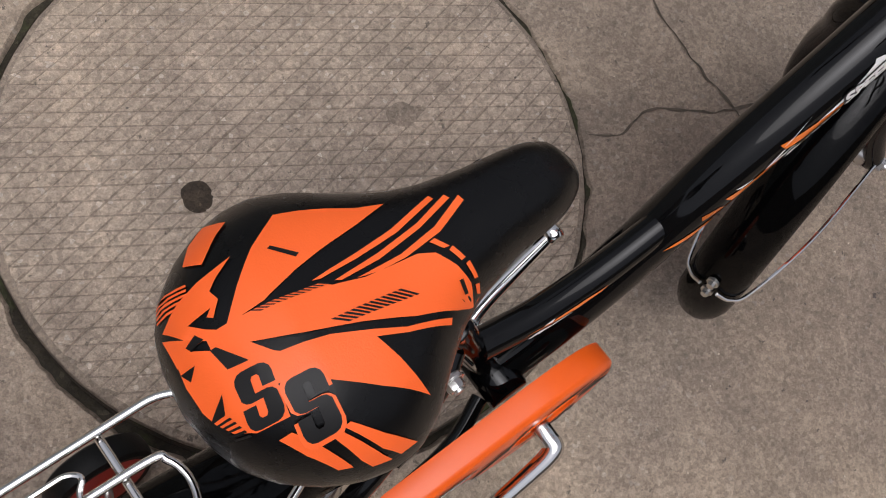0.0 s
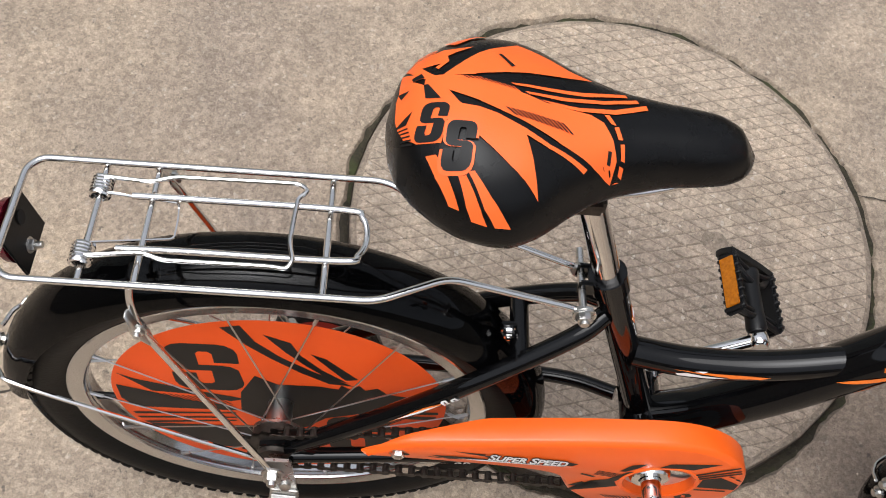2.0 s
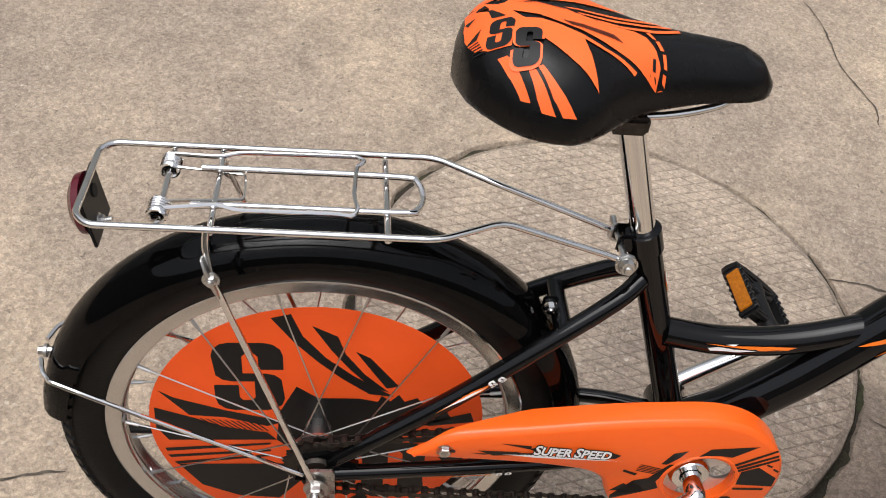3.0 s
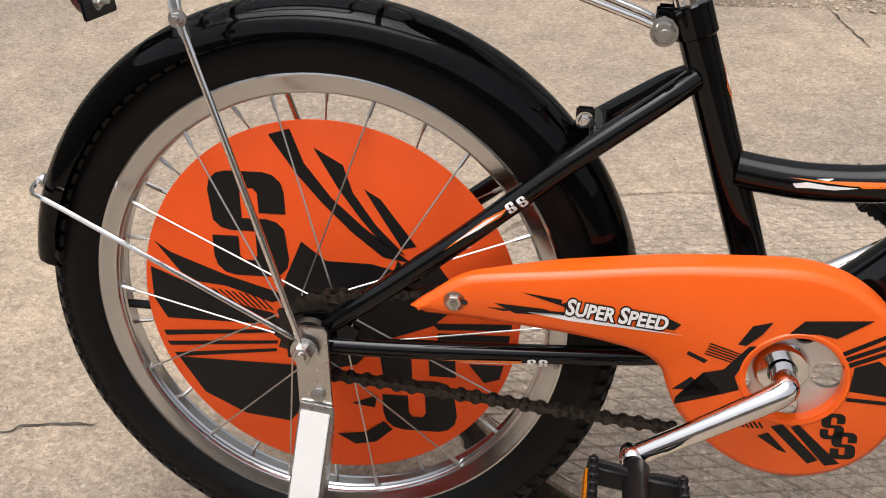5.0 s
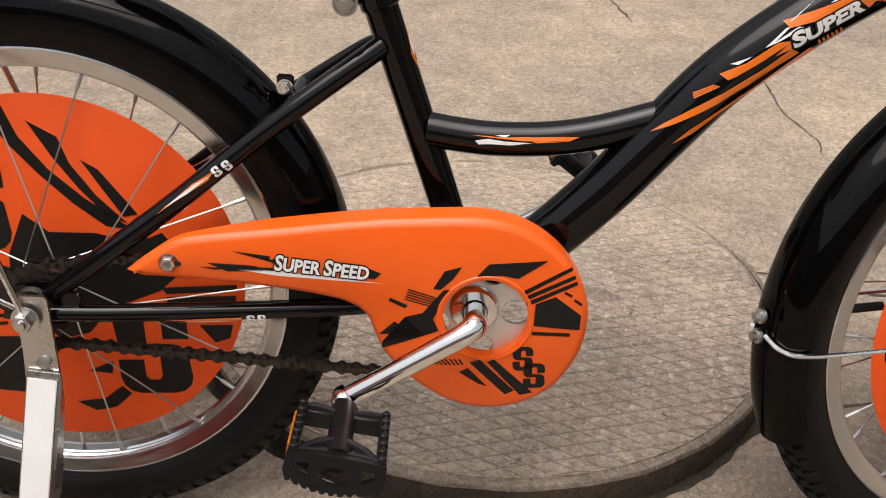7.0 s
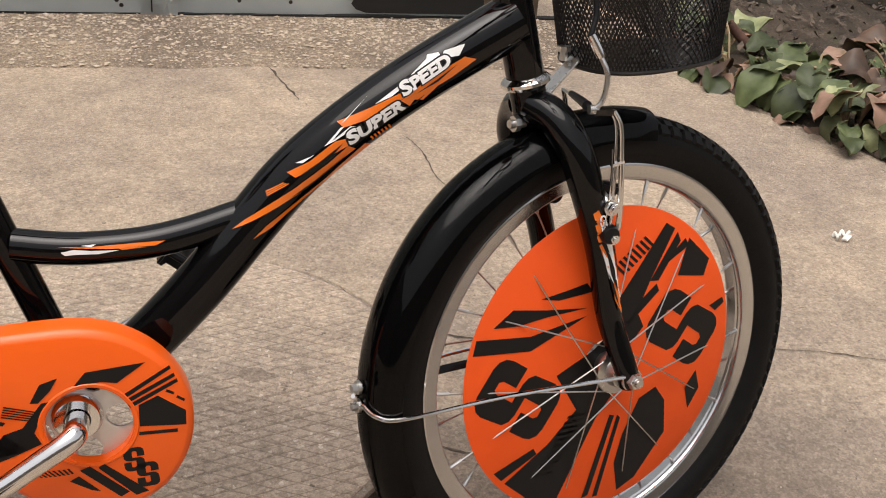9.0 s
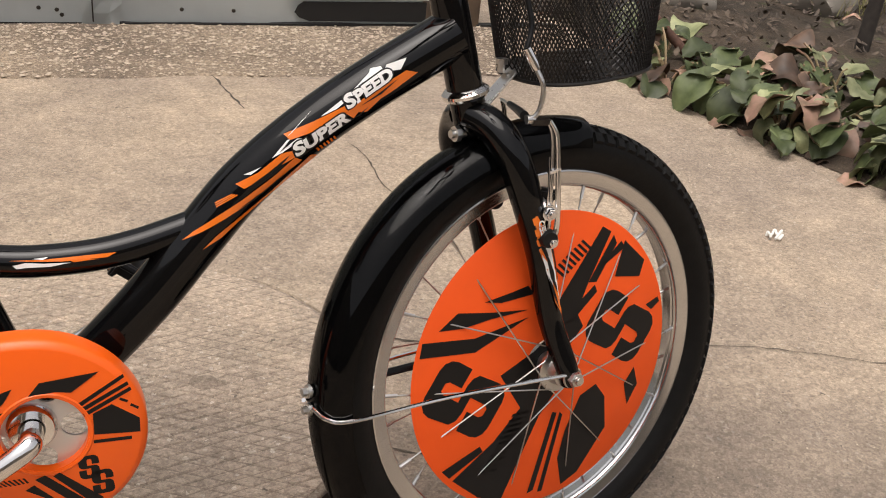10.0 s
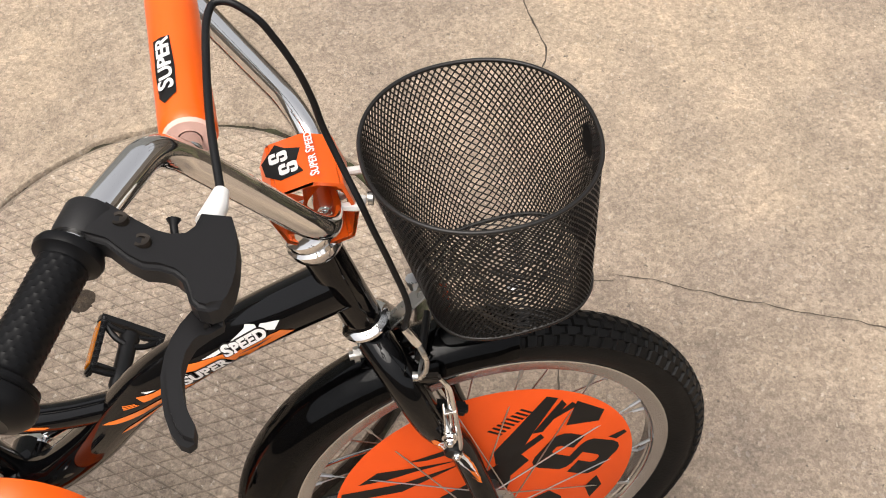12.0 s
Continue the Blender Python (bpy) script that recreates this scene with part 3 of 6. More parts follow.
lay = on_pipe(DOWN, 0.0235)
for o in (mm(581, 501, 608, 513, 638, 527.5, 636, 520.5, 608, 504, 586, 496.5), mm(634, 519, 651, 532.5, 672, 546, 688, 555.5, 699, 553.5, 677, 537.5, 666, 531, 654, 519, 646, 519.5, 642, 514),
          mm(539, 459, 558, 468.8, 579, 485.3, 591, 488, 590, 481, 575, 473, 562, 463.5, 546, 454.8), mm(493, 410, 502.6, 418, 522, 431, 545, 445.5, 572.6, 465.5, 590, 481, 597, 478, 575, 459.5, 551.5, 442, 528, 428, 510, 418),
          mm(510, 402, 521.7, 413.5, 545, 431, 571, 450.5, 592, 470, 605, 482, 612, 480, 590, 462, 566, 443.5, 541, 424, 526, 411), mm(521.3, 443, 536, 450.9, 536.4, 450.2, 521.6, 442), mm(521.6, 441.4, 538, 450.6, 538.4, 449.8, 522, 440.4), mm(522, 439.8, 540, 450.2, 540.3, 449.4, 522.4, 438.9)):
    part("orange_stripe", decal(bmesh.new(), o, lay, 0.006), ORANGE_DECAL, frame_ob, "orange streak decal")
for o in bars((0.609, 0.4880), (0.627, 0.4995), (0.612, 0.4845), (0.630, 0.4960), 6, 0.5):
    part("orange_tick", decal(bmesh.new(), o, lay), ORANGE_DECAL, frame_ob)
lay = on_pipe(DOWN, 0.0235, 0.0009)
for o in (mm(570, 481, 583.5, 496.4, 586, 497, 576.5, 485.6, 592, 498, 597, 498, 579, 485.8), mm(612, 516, 638, 535.6, 656, 553, 657, 556, 666, 558.5, 668, 555.5, 660, 551, 652, 544, 660, 549.5, 642, 535.5, 626, 522.5), mm(669, 556.5, 671, 560, 688.5, 566.2, 683, 556.4, 674.5, 555), mm(584, 499.4, 607, 522.5, 588, 502.6), mm(546, 466.8, 561.5, 473.8, 552, 467)):
    part("white_streak", decal(bmesh.new(), o, lay, 0.006), WHITE, frame_ob, "white streak decal")
for o in (mm(548, 455.5, 566, 468, 586, 484, 578, 474.5, 562, 463), mm(540, 436, 563, 451.5, 585, 469, 592, 474, 575, 459, 556, 444.5), mm(646, 524, 664, 536, 682, 549.5, 666, 535), mm(642, 514, 655, 524, 648, 516)):
    part("black_streak", decal(bmesh.new(), o, on_pipe(DOWN, 0.0235, 0.0009), 0.006), BLACK_PRINT, frame_ob)
for a, b, n in (((0.5925, 0.4822), (0.6375, 0.5122), "Super"), ((0.6370, 0.5230), (0.6768, 0.5500), "Speed")):
    part("word_outline", letters(a, b, 0.0108, 0.0108, n, on_pipe(DOWN, 0.0235, 0.0013), 0.115), BLACK_PRINT, frame_ob)
    part("word", letters(a, b, 0.0108, 0.0108, n, on_pipe(DOWN, 0.0235, 0.0017), 0.045), WHITE, frame_ob, "white lettering")
lay = on_pipe(TOP, 0.0142, 0.0006)
bm = bmesh.new()
for o in (mm(353, 397, 380, 397, 439, 401, 431, 397, 395, 395, 370, 396), mm(400, 396, 425, 396, 404, 394)):
    decal(bm, o, lay, 0.006)
part("orange_streak", bm, ORANGE_DECAL, frame_ob)
bm = bmesh.new()
for o in (mm(356, 393, 366, 395, 380, 394, 402, 394, 385, 391, 368, 391, 359, 390), mm(372, 398, 384, 399, 380, 397)):
    decal(bm, o, on_pipe(TOP, 0.0142, 0.0009), 0.006)
part("white_streak", bm, WHITE, frame_ob)

# seat post and clamp
POST_T = Vector((0.2265, -0.005, 0.640))
part("seat_post", pipe([SEAT_B - (POST_T - SEAT_B) * 0.2, POST_T], 0.0112, 24), CHROME, bike, "chrome seat post")
d = (SEAT_B - SEAT_A).normalized()
clamp = part("seat_clamp", pipe([SEAT_B - d * 0.024, SEAT_B - d * 0.023, SEAT_B - d * 0.001, SEAT_B], [0.0150, 0.0160, 0.0160, 0.0150], 20), BLACK, bike)
for s in (-1, 1):
    part("clamp_ear", box((0.016, 0.005, 0.018), Matrix.Translation(SEAT_B - d * 0.012 + Vector((-0.018, s * 0.008, 0))), 0.002), BLACK, clamp)
bm = pipe([(SEAT_B - d * 0.012 + Vector((-0.022, s * 0.030, -0.002))) for s in (-1, 1)], 0.003, 10)
joined(bm, spun([(0, -0.0075), (0.0055, -0.0075), (0.0065, -0.005), (0.0065, 0), (0.009, 0), (0.009, 0.002), (0, 0.002)], 'Y', 8, m=Matrix.Translation(SEAT_B - d * 0.012 + Vector((-0.022, -0.031, -0.002))), closed=False))
part("clamp_bolt", bm, STEEL, clamp, "zinc plated bolt")


# ---- saddle ----
SAD_Y = -0.004
SAD_W = [(.083, .0), (.0855, .022), (.0915, .040), (.102, .054), (.117, .0665), (.134, .0755), (.152, .0800), (.168, .0795), (.186, .071), (.205, .0555), (.222, .0435), (.24, .0355), (.27, .0283), (.295, .0258), (.312, .0228), (.323, .017), (.330, .010), (.333, 0)]
SAD_T = [(.083, .668), (.089, .687), (.101, .700), (.118, .709), (.14, .713), (.17, .710), (.2, .704), (.24, .698), (.28, .694), (.305, .690), (.32, .682), (.333, .664)]
SAD_B = [(.083, .660), (.13, .652), (.17, .650), (.22, .657), (.28, .662), (.333, .662)]


def sad_mid(x):
    """The saddle's middle line."""
    return 0.0045 + 0.0 * x


def along(tab, x):
    for (a, b), (c, d) in zip(tab, tab[1:]):
        if x <= c:
            return b + (d - b) * max(0.0, min(1.0, (x - a) / (c - a)))
    return tab[-1][1]


def saddle_top(x, y):
    """Height of the saddle's cover; y is from its middle line."""
    w, zt, zb = along(SAD_W, x), along(SAD_T, x), along(SAD_B, x)
    q = min(1.0, abs(y) / max(w, 1e-4))
    return zb + (zt - zb) * math.sqrt(max(0.0, 1 - q ** 2.6))


def build_saddle():
    bm = bmesh.new()
    xs = sorted(set([.0831, .084, .0855, .088, .0905, .0925, .0945, .098, .102, .107] + [.112 + .006 * k for k in range(34)] + [.317, .320, .323, .326, .329, .331, .3325, .3329]))
    half, rings = 18, []
    for x in xs:
        w, zb = along(SAD_W, x), along(SAD_B, x)
        row = []
        for k in range(-half, half + 1):
            y = w * math.sin(math.pi / 2 * k / half)
            row.append(bm.verts.new(B(x, sad_mid(x) + y, saddle_top(x, y))))
        low = [bm.verts.new(B(x, sad_mid(x) + w * s, zb + dz)) for s, dz in ((0.96, -0.005), (0.84, -0.008), (-0.84, -0.008), (-0.96, -0.005))]
        rings.append(row + low)
    n = len(rings[0])
    for A, Z in zip(rings, rings[1:]):
        for k in range(n):
            bm.faces.new((A[k], A[(k + 1) % n], Z[(k + 1) % n], Z[k]))
    bm.faces.new(rings[0])
    bm.faces.new(rings[-1])
    bmesh.ops.smooth_vert(bm, verts=bm.verts[:], factor=0.35, use_axis_x=True, use_axis_y=True, use_axis_z=True)
    sad = part("saddle", bm, VINYL, bike, "padded black vinyl saddle with orange print")
    sad.data.set_sharp_from_angle(angle=radians(70))
    def put(e):
        def place(u, v):
            w = along(SAD_W, u) * 0.965
            v = max(-w, min(w, v + SAD_Y - sad_mid(u)))
            return B(u, sad_mid(u) + v * (1 + e / 0.08), saddle_top(u, v) + e)
        return place

    def shape(name, outlines, material, e):
        bm = bmesh.new()
        for o in outlines:
            decal(bm, o, put(e), 0.005)
        part(name, bm, material, sad)

    O = mm
    shape("print_corner_flash", [O(118, 59, 127, 70, 138, 75, 147, 67, 137, 61, 129, 55, 125, 52)], ORANGE_VINYL, 0.0007)
    shape("print_upper_panel", [O(166, 55, 178, 50.5, 189, 45, 203, 37, 216, 32, 194, 28, 175, 25.5, 157, 22.5, 137, 17.5, 117, 18, 131, 31, 147, 44)], ORANGE_VINYL, 0.0007)
    shape("print_chevron", [O(94, 39, 106.5, 44, 120, 45.2, 137, 46, 126, 41, 120, 37, 121, 31, 114.5, 25, 112.5, 27.5, 116, 29.8, 108.5, 30.4, 104, 30.5, 109, 23.5, 113, 19.5, 106.5, 19, 100, 25)], ORANGE_VINYL, 0.0007)
    shape("print_swoosh", [O(160, 13.8, 184.5, 15.2, 209, 17.5, 237.5, 24, 238.5, 21, 210.5, 14.5, 184, 12.6, 164, 12.4)], ORANGE_VINYL, 0.0007)
    shape("print_swoosh", [O(169, 8.4, 195, 10, 222, 13.6, 244.5, 20.2, 245.8, 17, 221.5, 10.6, 194, 6.9, 172, 6.8)], ORANGE_VINYL, 0.0007)
    shape("print_swoosh", [O(179, 4.1, 205, 3.9, 228.5, 7.6, 250.5, 16, 251.2, 12, 229.7, 4, 206.5, 1.2, 190, 1.8)], ORANGE_VINYL, 0.0007)
    shape("print_main_panel", [O(107, 20.5, 130, 17, 162, 11, 167, 7, 182.5, 2.6, 212, 0, 220.5, -4, 227, -14, 230.5, -23, 229, -31, 216, -30.5, 193, -25, 166, -14, 141, -4.5, 121.3, 5.4, 106, 13.7)], ORANGE_VINYL, 0.0007)
    shape("print_spike_panel", [O(129.6, -6, 152, -12, 168.6, -19.5, 185.6, -27, 211, -32.3, 209, -34.8, 185, -29.5, 170, -24, 174.5, -37, 180, -56, 160, -43, 140.6, -28.5, 137, -21, 127, -12, 121.3, 5.4, 127.5, -4)], ORANGE_VINYL, 0.0007)
    shape("print_rear_panel", [O(91, 20, 98, 21, 106, 13.7, 121.3, 5.4, 126, -6, 137, -20.5, 121, -17, 118, -31, 103, -27, 95, -20, 91, -12, 89, -4, 89, 10)], ORANGE_VINYL, 0.0007)
    shape("print_rear_flash", [O(92, 36, 99, 27, 106, 20, 99, 20.5, 90.5, 19.5)], ORANGE_VINYL, 0.0007)
    shape("print_side_stripe", [O(109, -35, 115.2, -36.2, 123, -47.3, 132, -61.5, 125.5, -58.5, 116, -47)], ORANGE_VINYL, 0.0007)
    shape("print_side_stripe", [O(129.6, -48.7, 134.3, -49.1, 142.3, -59.8, 151, -70.5, 143.5, -69.5, 135.9, -61.3)], ORANGE_VINYL, 0.0007)
    shape("print_side_stripe", [O(135.4, -47.5, 139, -47.3, 151.2, -59.3, 166.5, -70, 159, -72, 147.2, -63.1)], ORANGE_VINYL, 0.0007)
    for o in (O(221, 2, 225.5, -4, 229, -4.5, 224.5, 2.5), O(227.5, -6, 230.5, -13, 233.5, -12.5, 230.5, -5), O(232, -15, 233.5, -22, 236.2, -22, 234.8, -14.5), O(233, -24, 233, -27, 236, -27, 236, -24), O(230, -30, 233, -28.5, 235.8, -28.5, 233, -32)):
        shape("print_nose_dash", [o], ORANGE_VINYL, 0.0007)
    for o in bars((0.100, 0.058), (0.094, 0.045), (0.114, 0.049), (0.109, 0.038), 5):
        shape("print_rear_bar", [o], ORANGE_VINYL, 0.0007)
    shape("print_emblem", [s_shape(0.0172, 0.0250, 0.1118, -0.0158, -14)], BLACK_PRINT, 0.0012)
    shape("emblem_outline", [s_shape(0.0222, 0.0315, 0.1288, -0.0325, -9)], ORANGE_VINYL, 0.0015)
    shape("print_emblem", [s_shape(0.0185, 0.0275, 0.1288, -0.0325, -9)], BLACK_PRINT, 0.0019)
    shape("print_hatching", bars((0.1565, -0.0065), (0.195, -0.0108), (0.163, -0.0118), (0.202, -0.0172), 12, 0.6) + bars((0.129, 0.0170), (0.164, 0.0107), (0.133, 0.0140), (0.168, 0.0078), 12, 0.45), BLACK_PRINT, 0.0012)
    for o in (O(152.5, 38.8, 154.5, 39.5, 163.4, 28.8, 161, 27.8), O(224, -20, 226.5, -20, 226.5, -26, 224, -26), O(105.5, 14, 108.3, 13.5, 116.5, -1, 107, 2), O(98, 23, 104, 24.5, 106, 20, 99, 20), O(88.5, -10, 99.5, -4.5, 96, -12), O(90, 16, 97, 14, 92, 10)):
        shape("print_cut", [o], BLACK_PRINT, 0.0012)
    shape("print_rear_teeth", bars((0.0905, -0.012), (0.0945, -0.024), (0.097, -0.014), (0.101, -0.028), 5, 0.45), BLACK_PRINT, 0.0012)
    # steel rails and clamp underneath
    for s in (-1, 1):
        P = [B(0.305, 0.0045 + s * 0.008, 0.658), B(0.290, 0.0045 + s * 0.014, 0.648), B(0.245, 0.0045 + s * 0.022, 0.641), B(0.190, 0.0045 + s * 0.024, 0.640), B(0.150, 0.0045 + s * 0.034, 0.644), B(0.130, 0.0045 + s * 0.040, 0.650)]
        part("rail", pipe(curve_points(P, 5), 0.0033, 10), CHROME, sad, "bent chrome saddle rail")
    part("rail_clamp", box((0.030, 0.052, 0.016), Matrix.Translation(B(0.220, SAD_Y, 0.636)), 0.003), DARK_STEEL, sad)
    sad.location = (0.0055, 0.001, -0.003)
    return sad


build_saddle()


# ---- wheels ----
def build_wheel(name, hub, spin, wide_hub, graphics, label):
    M = spin @ Matrix.Translation(hub)
    edge = [(0.2044, -0.0128), (0.2034, -0.0144), (0.2018, -0.0148), (0.2004, -0.0140), (0.1900, -0.0134), (0.1883, -0.0122), (0.1876, -0.0098), (0.1864, -0.0086), (0.1868, -0.0060), (0.1852, -0.0046)]
    bm = spun(edge + [(r, -y) for r, y in reversed(edge)], 'Y', 96, m=M)
    rim = part(name, bm, ALLOY, bike, label)
    # tyre carcass, then tread knobs
    prof = [(0.2040, -0.0140)]
    for k in range(15):
        a = radians(-128 + 256 * k / 14)
        prof.append((0.2235 + 0.0225 * math.cos(a), 0.0225 * math.sin(a)))
    prof.append((0.2040, 0.0140))
    part("tyre", spun(prof, 'Y', 96, m=M), RUBBER, rim, "black rubber tyre")
    bm = bmesh.new()
    n = 96
    for k in range(n):
        for row, (ang, wid) in enumerate(((-52, 0.012), (-32, 0.009), (-11, 0.008), (11, 0.008), (32, 0.009), (52, 0.012))):
            a = 2 * math.pi * (k + (0.5 if row % 2 else 0)) / n
            t = radians(ang)
            rr, yy = 0.2235 + 0.0226 * math.cos(t), 0.0227 * math.sin(t)
            q = M @ Matrix.Rotation(-a, 4, 'Y') @ Matrix.Translation((rr, yy, 0)) @ Matrix.Rotation(t, 4, 'Z')
            top = [bm.verts.new(q @ Vector((0.0022, sy * wid * 0.42, sz * 0.0045))) for sy, sz in ((-1, -1), (1, -1), (1, 1), (-1, 1))]
            low = [bm.verts.new(q @ Vector((-0.001, sy * wid * 0.52, sz * 0.0060))) for sy, sz in ((-1, -1), (1, -1), (1, 1), (-1, 1))]
            bm.faces.new(top)
            for i in range(4):
                bm.faces.new((low[i], low[(i + 1) % 4], top[(i + 1) % 4], top[i]))
    tagged(part("tread", bm, RUBBER, rim, smooth=False), kind="stuff")
    w = wide_hub
    bm = spun([(0, -w), (0.006, -w), (0.006, -w + 0.006), (0.014, -w + 0.008), (0.016, -0.038), (0.024, -0.037), (0.024, -0.034), (0.013, -0.030), (0.012, 0.030), (0.024, 0.034), (0.024, 0.037), (0.016, 0.038), (0.014, w - 0.008), (0.006, w - 0.006), (0.006, w), (0, w)], 'Y', 28, m=M, closed=False)
    part("hub", bm, STEEL, rim)
    for s in (-1, 1):
        for k in range(14):
            a0 = 2 * math.pi * (k + (0.5 if s > 0 else 0)) / 14
            cross = radians(62) * (1 if k % 2 else -1)
            a1 = a0 + cross
            p0 = M @ Vector((0.0225 * math.cos(a1), s * 0.0375, 0.0225 * math.sin(a1)))
            p1 = M @ Vector((0.187 * math.cos(a0), s * 0.0070, 0.187 * math.sin(a0)))
            bm = pipe([p0, p1], 0.00078, 6)
            tube(bm, [p1 + (p0 - p1) * 0.075, p1], 0.0018, 6)
            part("spoke", bm, SPOKE, rim)
    off, rd = (-0.006, 0.1640) if name == "rear_wheel" else (-0.016, 0.1625)
    part("spoke_disc", spun([(0.026, off), (rd - 0.0008, off), (rd, off + 0.0006), (rd - 0.0008, off + 0.0014), (0.026, off + 0.0014)], 'Y', 96, m=M), ORANGE_DISC, rim, "orange printed spoke disc")
    put = lambda u, v: M @ Vector((u, off - 0.0005, v))
    for outlines in graphics:
        bm = bmesh.new()
        for o in outlines:
            decal(bm, o, put)
        part("disc_print", bm, BLACK_PRINT, rim, smooth=False)
    # valve
    p = M @ Vector((-0.187, 0.0, -0.02 if name == "rear_wheel" else 0.02))
    part("valve", pipe([p, M @ Vector((-0.150, 0.0, p.z - (M @ Vector((0, 0, 0))).z))], 0.004, 8), PLASTIC, rim)
    return rim


REAR_ART = [[mm(-46, 149, -28, 155, -17, 127, 5, 99, 32, 75, 72, 47, 48, 50, 22, 70, -3, 94, -25, 119)], [mm(-9, 141, 15, 128, 23, 105, 42, 78, 67, 53, 48, 61, 28, 84, 10, 109)], [mm(32, 109, 46, 101, 76, 62, 64, 59, 51, 79)],
            [s_shape(0.066, 0.094, -0.067, 0.069, 2)], [mm(-153, 47, -138, 37, -89, 20, -54, 11, -34, 5, -50, -2, -91, 10, -125, 12)], [mm(-158, 22, -121, 8, -91, -5, -50, -12, -41, -23, -147, -27, -158, -8)],
            bars((-0.122, 0.008), (-0.057, 0.003), (-0.104, -0.006), (-0.045, -0.010), 11, 0.4),
            [mm(-22, 58, -1, 42, 38, 43, 57, 39, 60, 48, 69, 40, 77, 50, 83, 40, 95, 46, 104, 34, 124, 30, 132, 16, 104, 4, 90, -10, 44, -30, 24, -55, -2, -63, -41, -23, -38, 20)],
            [mm(-140, -66, -39, -62, 3, -63, -38, -121, -80, -118, -118, -100)], [mm(-152, -40, -47, -28, -47, -31, -150, -45)], [mm(-150, -51, -47, -39, -47, -42, -147, -55)], [mm(-144, -62, -48, -47, -48, -50, -141, -66)],
            [mm(5, -129, 31, -124, 48, -110, 56, -118, 41, -133, 22, -138)], [mm(19, -95, 42, -84, 40, -97)], [s_shape(0.066, 0.092, 0.0790, -0.070, 3)],
            [mm(122, -43, 152, -41, 149, -55, 136, -60)], [mm(90, -7, 157, -1, 157, -7, 95, -13)], [mm(95, -16, 156, -12, 155, -20, 95, -23)], [mm(100, 8, 150, 26, 155, 12, 110, 4)]]
FRONT_ART = [[s_shape(0.062, 0.092, -0.101, -0.020, 56)], [s_shape(0.062, 0.090, 0.098, 0.022, 56)],
             [mm(-58, -3, -16, 16, 10, 37, 38, 46, 46, 32, 26, 10, 19, -30, -6, -60, -26, -99, -51, -148, -80, -136, -112, -108, -63, -76, -31, -45)], [mm(8, 62, 32, 95, 63, 139, 75, 132, 49, 80, 32, 39, 10, 38)],
             [mm(49, 80, 79, 128, 84, 118, 60, 79)], [mm(95, 120, 125, 94, 120, 76, 85, 81)], [mm(-133, 59, -112, 74, -74, 68, -27, 63, -73, 61, -105, 57)], [mm(-154, 35, -151, 50, -91, 44, -26, 55, -90, 29)], [mm(-81, 80, -49, 85, -29, 89, -21, 79, -61, 76)],
             [mm(31, -86, 49, -49, 70, -40, 84, -58, 88, -96, 52, -142, 30, -152, 23, -118)], [mm(111, -49, 124, -31, 131, -53, 118, -75)], [mm(-125, -94, -80, -77, -76, -84, -116, -104)], bars((0.002, 0.102), (0.040, 0.130), (0.016, 0.090), (0.052, 0.120), 8, 0.5),
             [mm(133, 41, 150, 48, 153, 42, 142, 34)], bars((-0.040, -0.050), (-0.080, -0.112), (-0.018, -0.050), (-0.058, -0.114), 11, 0.5), [mm(12, -60, 18, -62, -8, -148, -16, -150)], [mm(22, -62, 26, -66, 4, -152, -2, -152)], [mm(55, 88, 62, 92, 96, 112, 90, 120)], [mm(24, 34, 62, 68, 58, 76, 38, 60)]]
build_wheel("rear_wheel", HUB_R, Matrix(), 0.062, REAR_ART, "spoked alloy rear wheel with an orange disc")
build_wheel("front_wheel", HUB_F, STEER, 0.056, FRONT_ART, "spoked alloy front wheel with an orange disc, turned slightly")


for s in (-1, 1):
    part("axle_nut", nut_bm(flip(Matrix.Translation(HUB_R + Vector((0, s * 0.079, -0.004))), s)), STEEL, bike)
    part("axle_nut", nut_bm(STEER @ flip(Matrix.Translation(HUB_F + Vector((0, s * 0.060, 0))), s)), STEEL, bike)


# ---- fenders ----
def build_fender(name, hub, spin, a0, a1, r, label, w=0.033, r_tip=None):
    """A curved guard from angle a0 to a1 (degrees, 0 = ahead, 90 = up)."""
    M = spin @ Matrix.Translation(hub)
    bm = bmesh.new()
    n, rings = 56, []
    prof = [(-1.0, -0.012), (-0.97, -0.004), (-0.82, 0.005), (-0.55, 0.0115), (-0.25, 0.0145), (0, 0.0152), (0.25, 0.0145), (0.55, 0.0115), (0.82, 0.005), (0.97, -0.004), (1.0, -0.012)]
    for k in range(n + 1):
        a = radians(a0 + (a1 - a0) * k / n)
        end = min(1.0, 0.90 + k / 2 * 0.10, 0.88 + (n - k) / 3 * 0.12)
        rr = r + ((r_tip or r) - r) * max(0.0, 1 - k / (n * 0.42))
        rings.append([bm.verts.new(M @ Vector(((rr + h) * math.cos(a), y * w * end, (rr + h) * math.sin(a)))) for y, h in prof])
    for P, Q in zip(rings, rings[1:]):
        for k in range(len(prof) - 1):
            bm.faces.new((P[k], P[k + 1], Q[k + 1], Q[k]))
    bmesh.ops.solidify(bm, geom=bm.faces[:], thickness=0.0014)
    return part(name, bm, BLACK, bike, label)


rear_fender = build_fender("rear_fender", HUB_R, Matrix(), 5, 174, 0.2465, "gloss black rear mudguard")
front_fender = build_fender("front_fender", HUB_F, STEER, 82, 202, 0.2440, "gloss black front mudguard", 0.031, 0.2395)
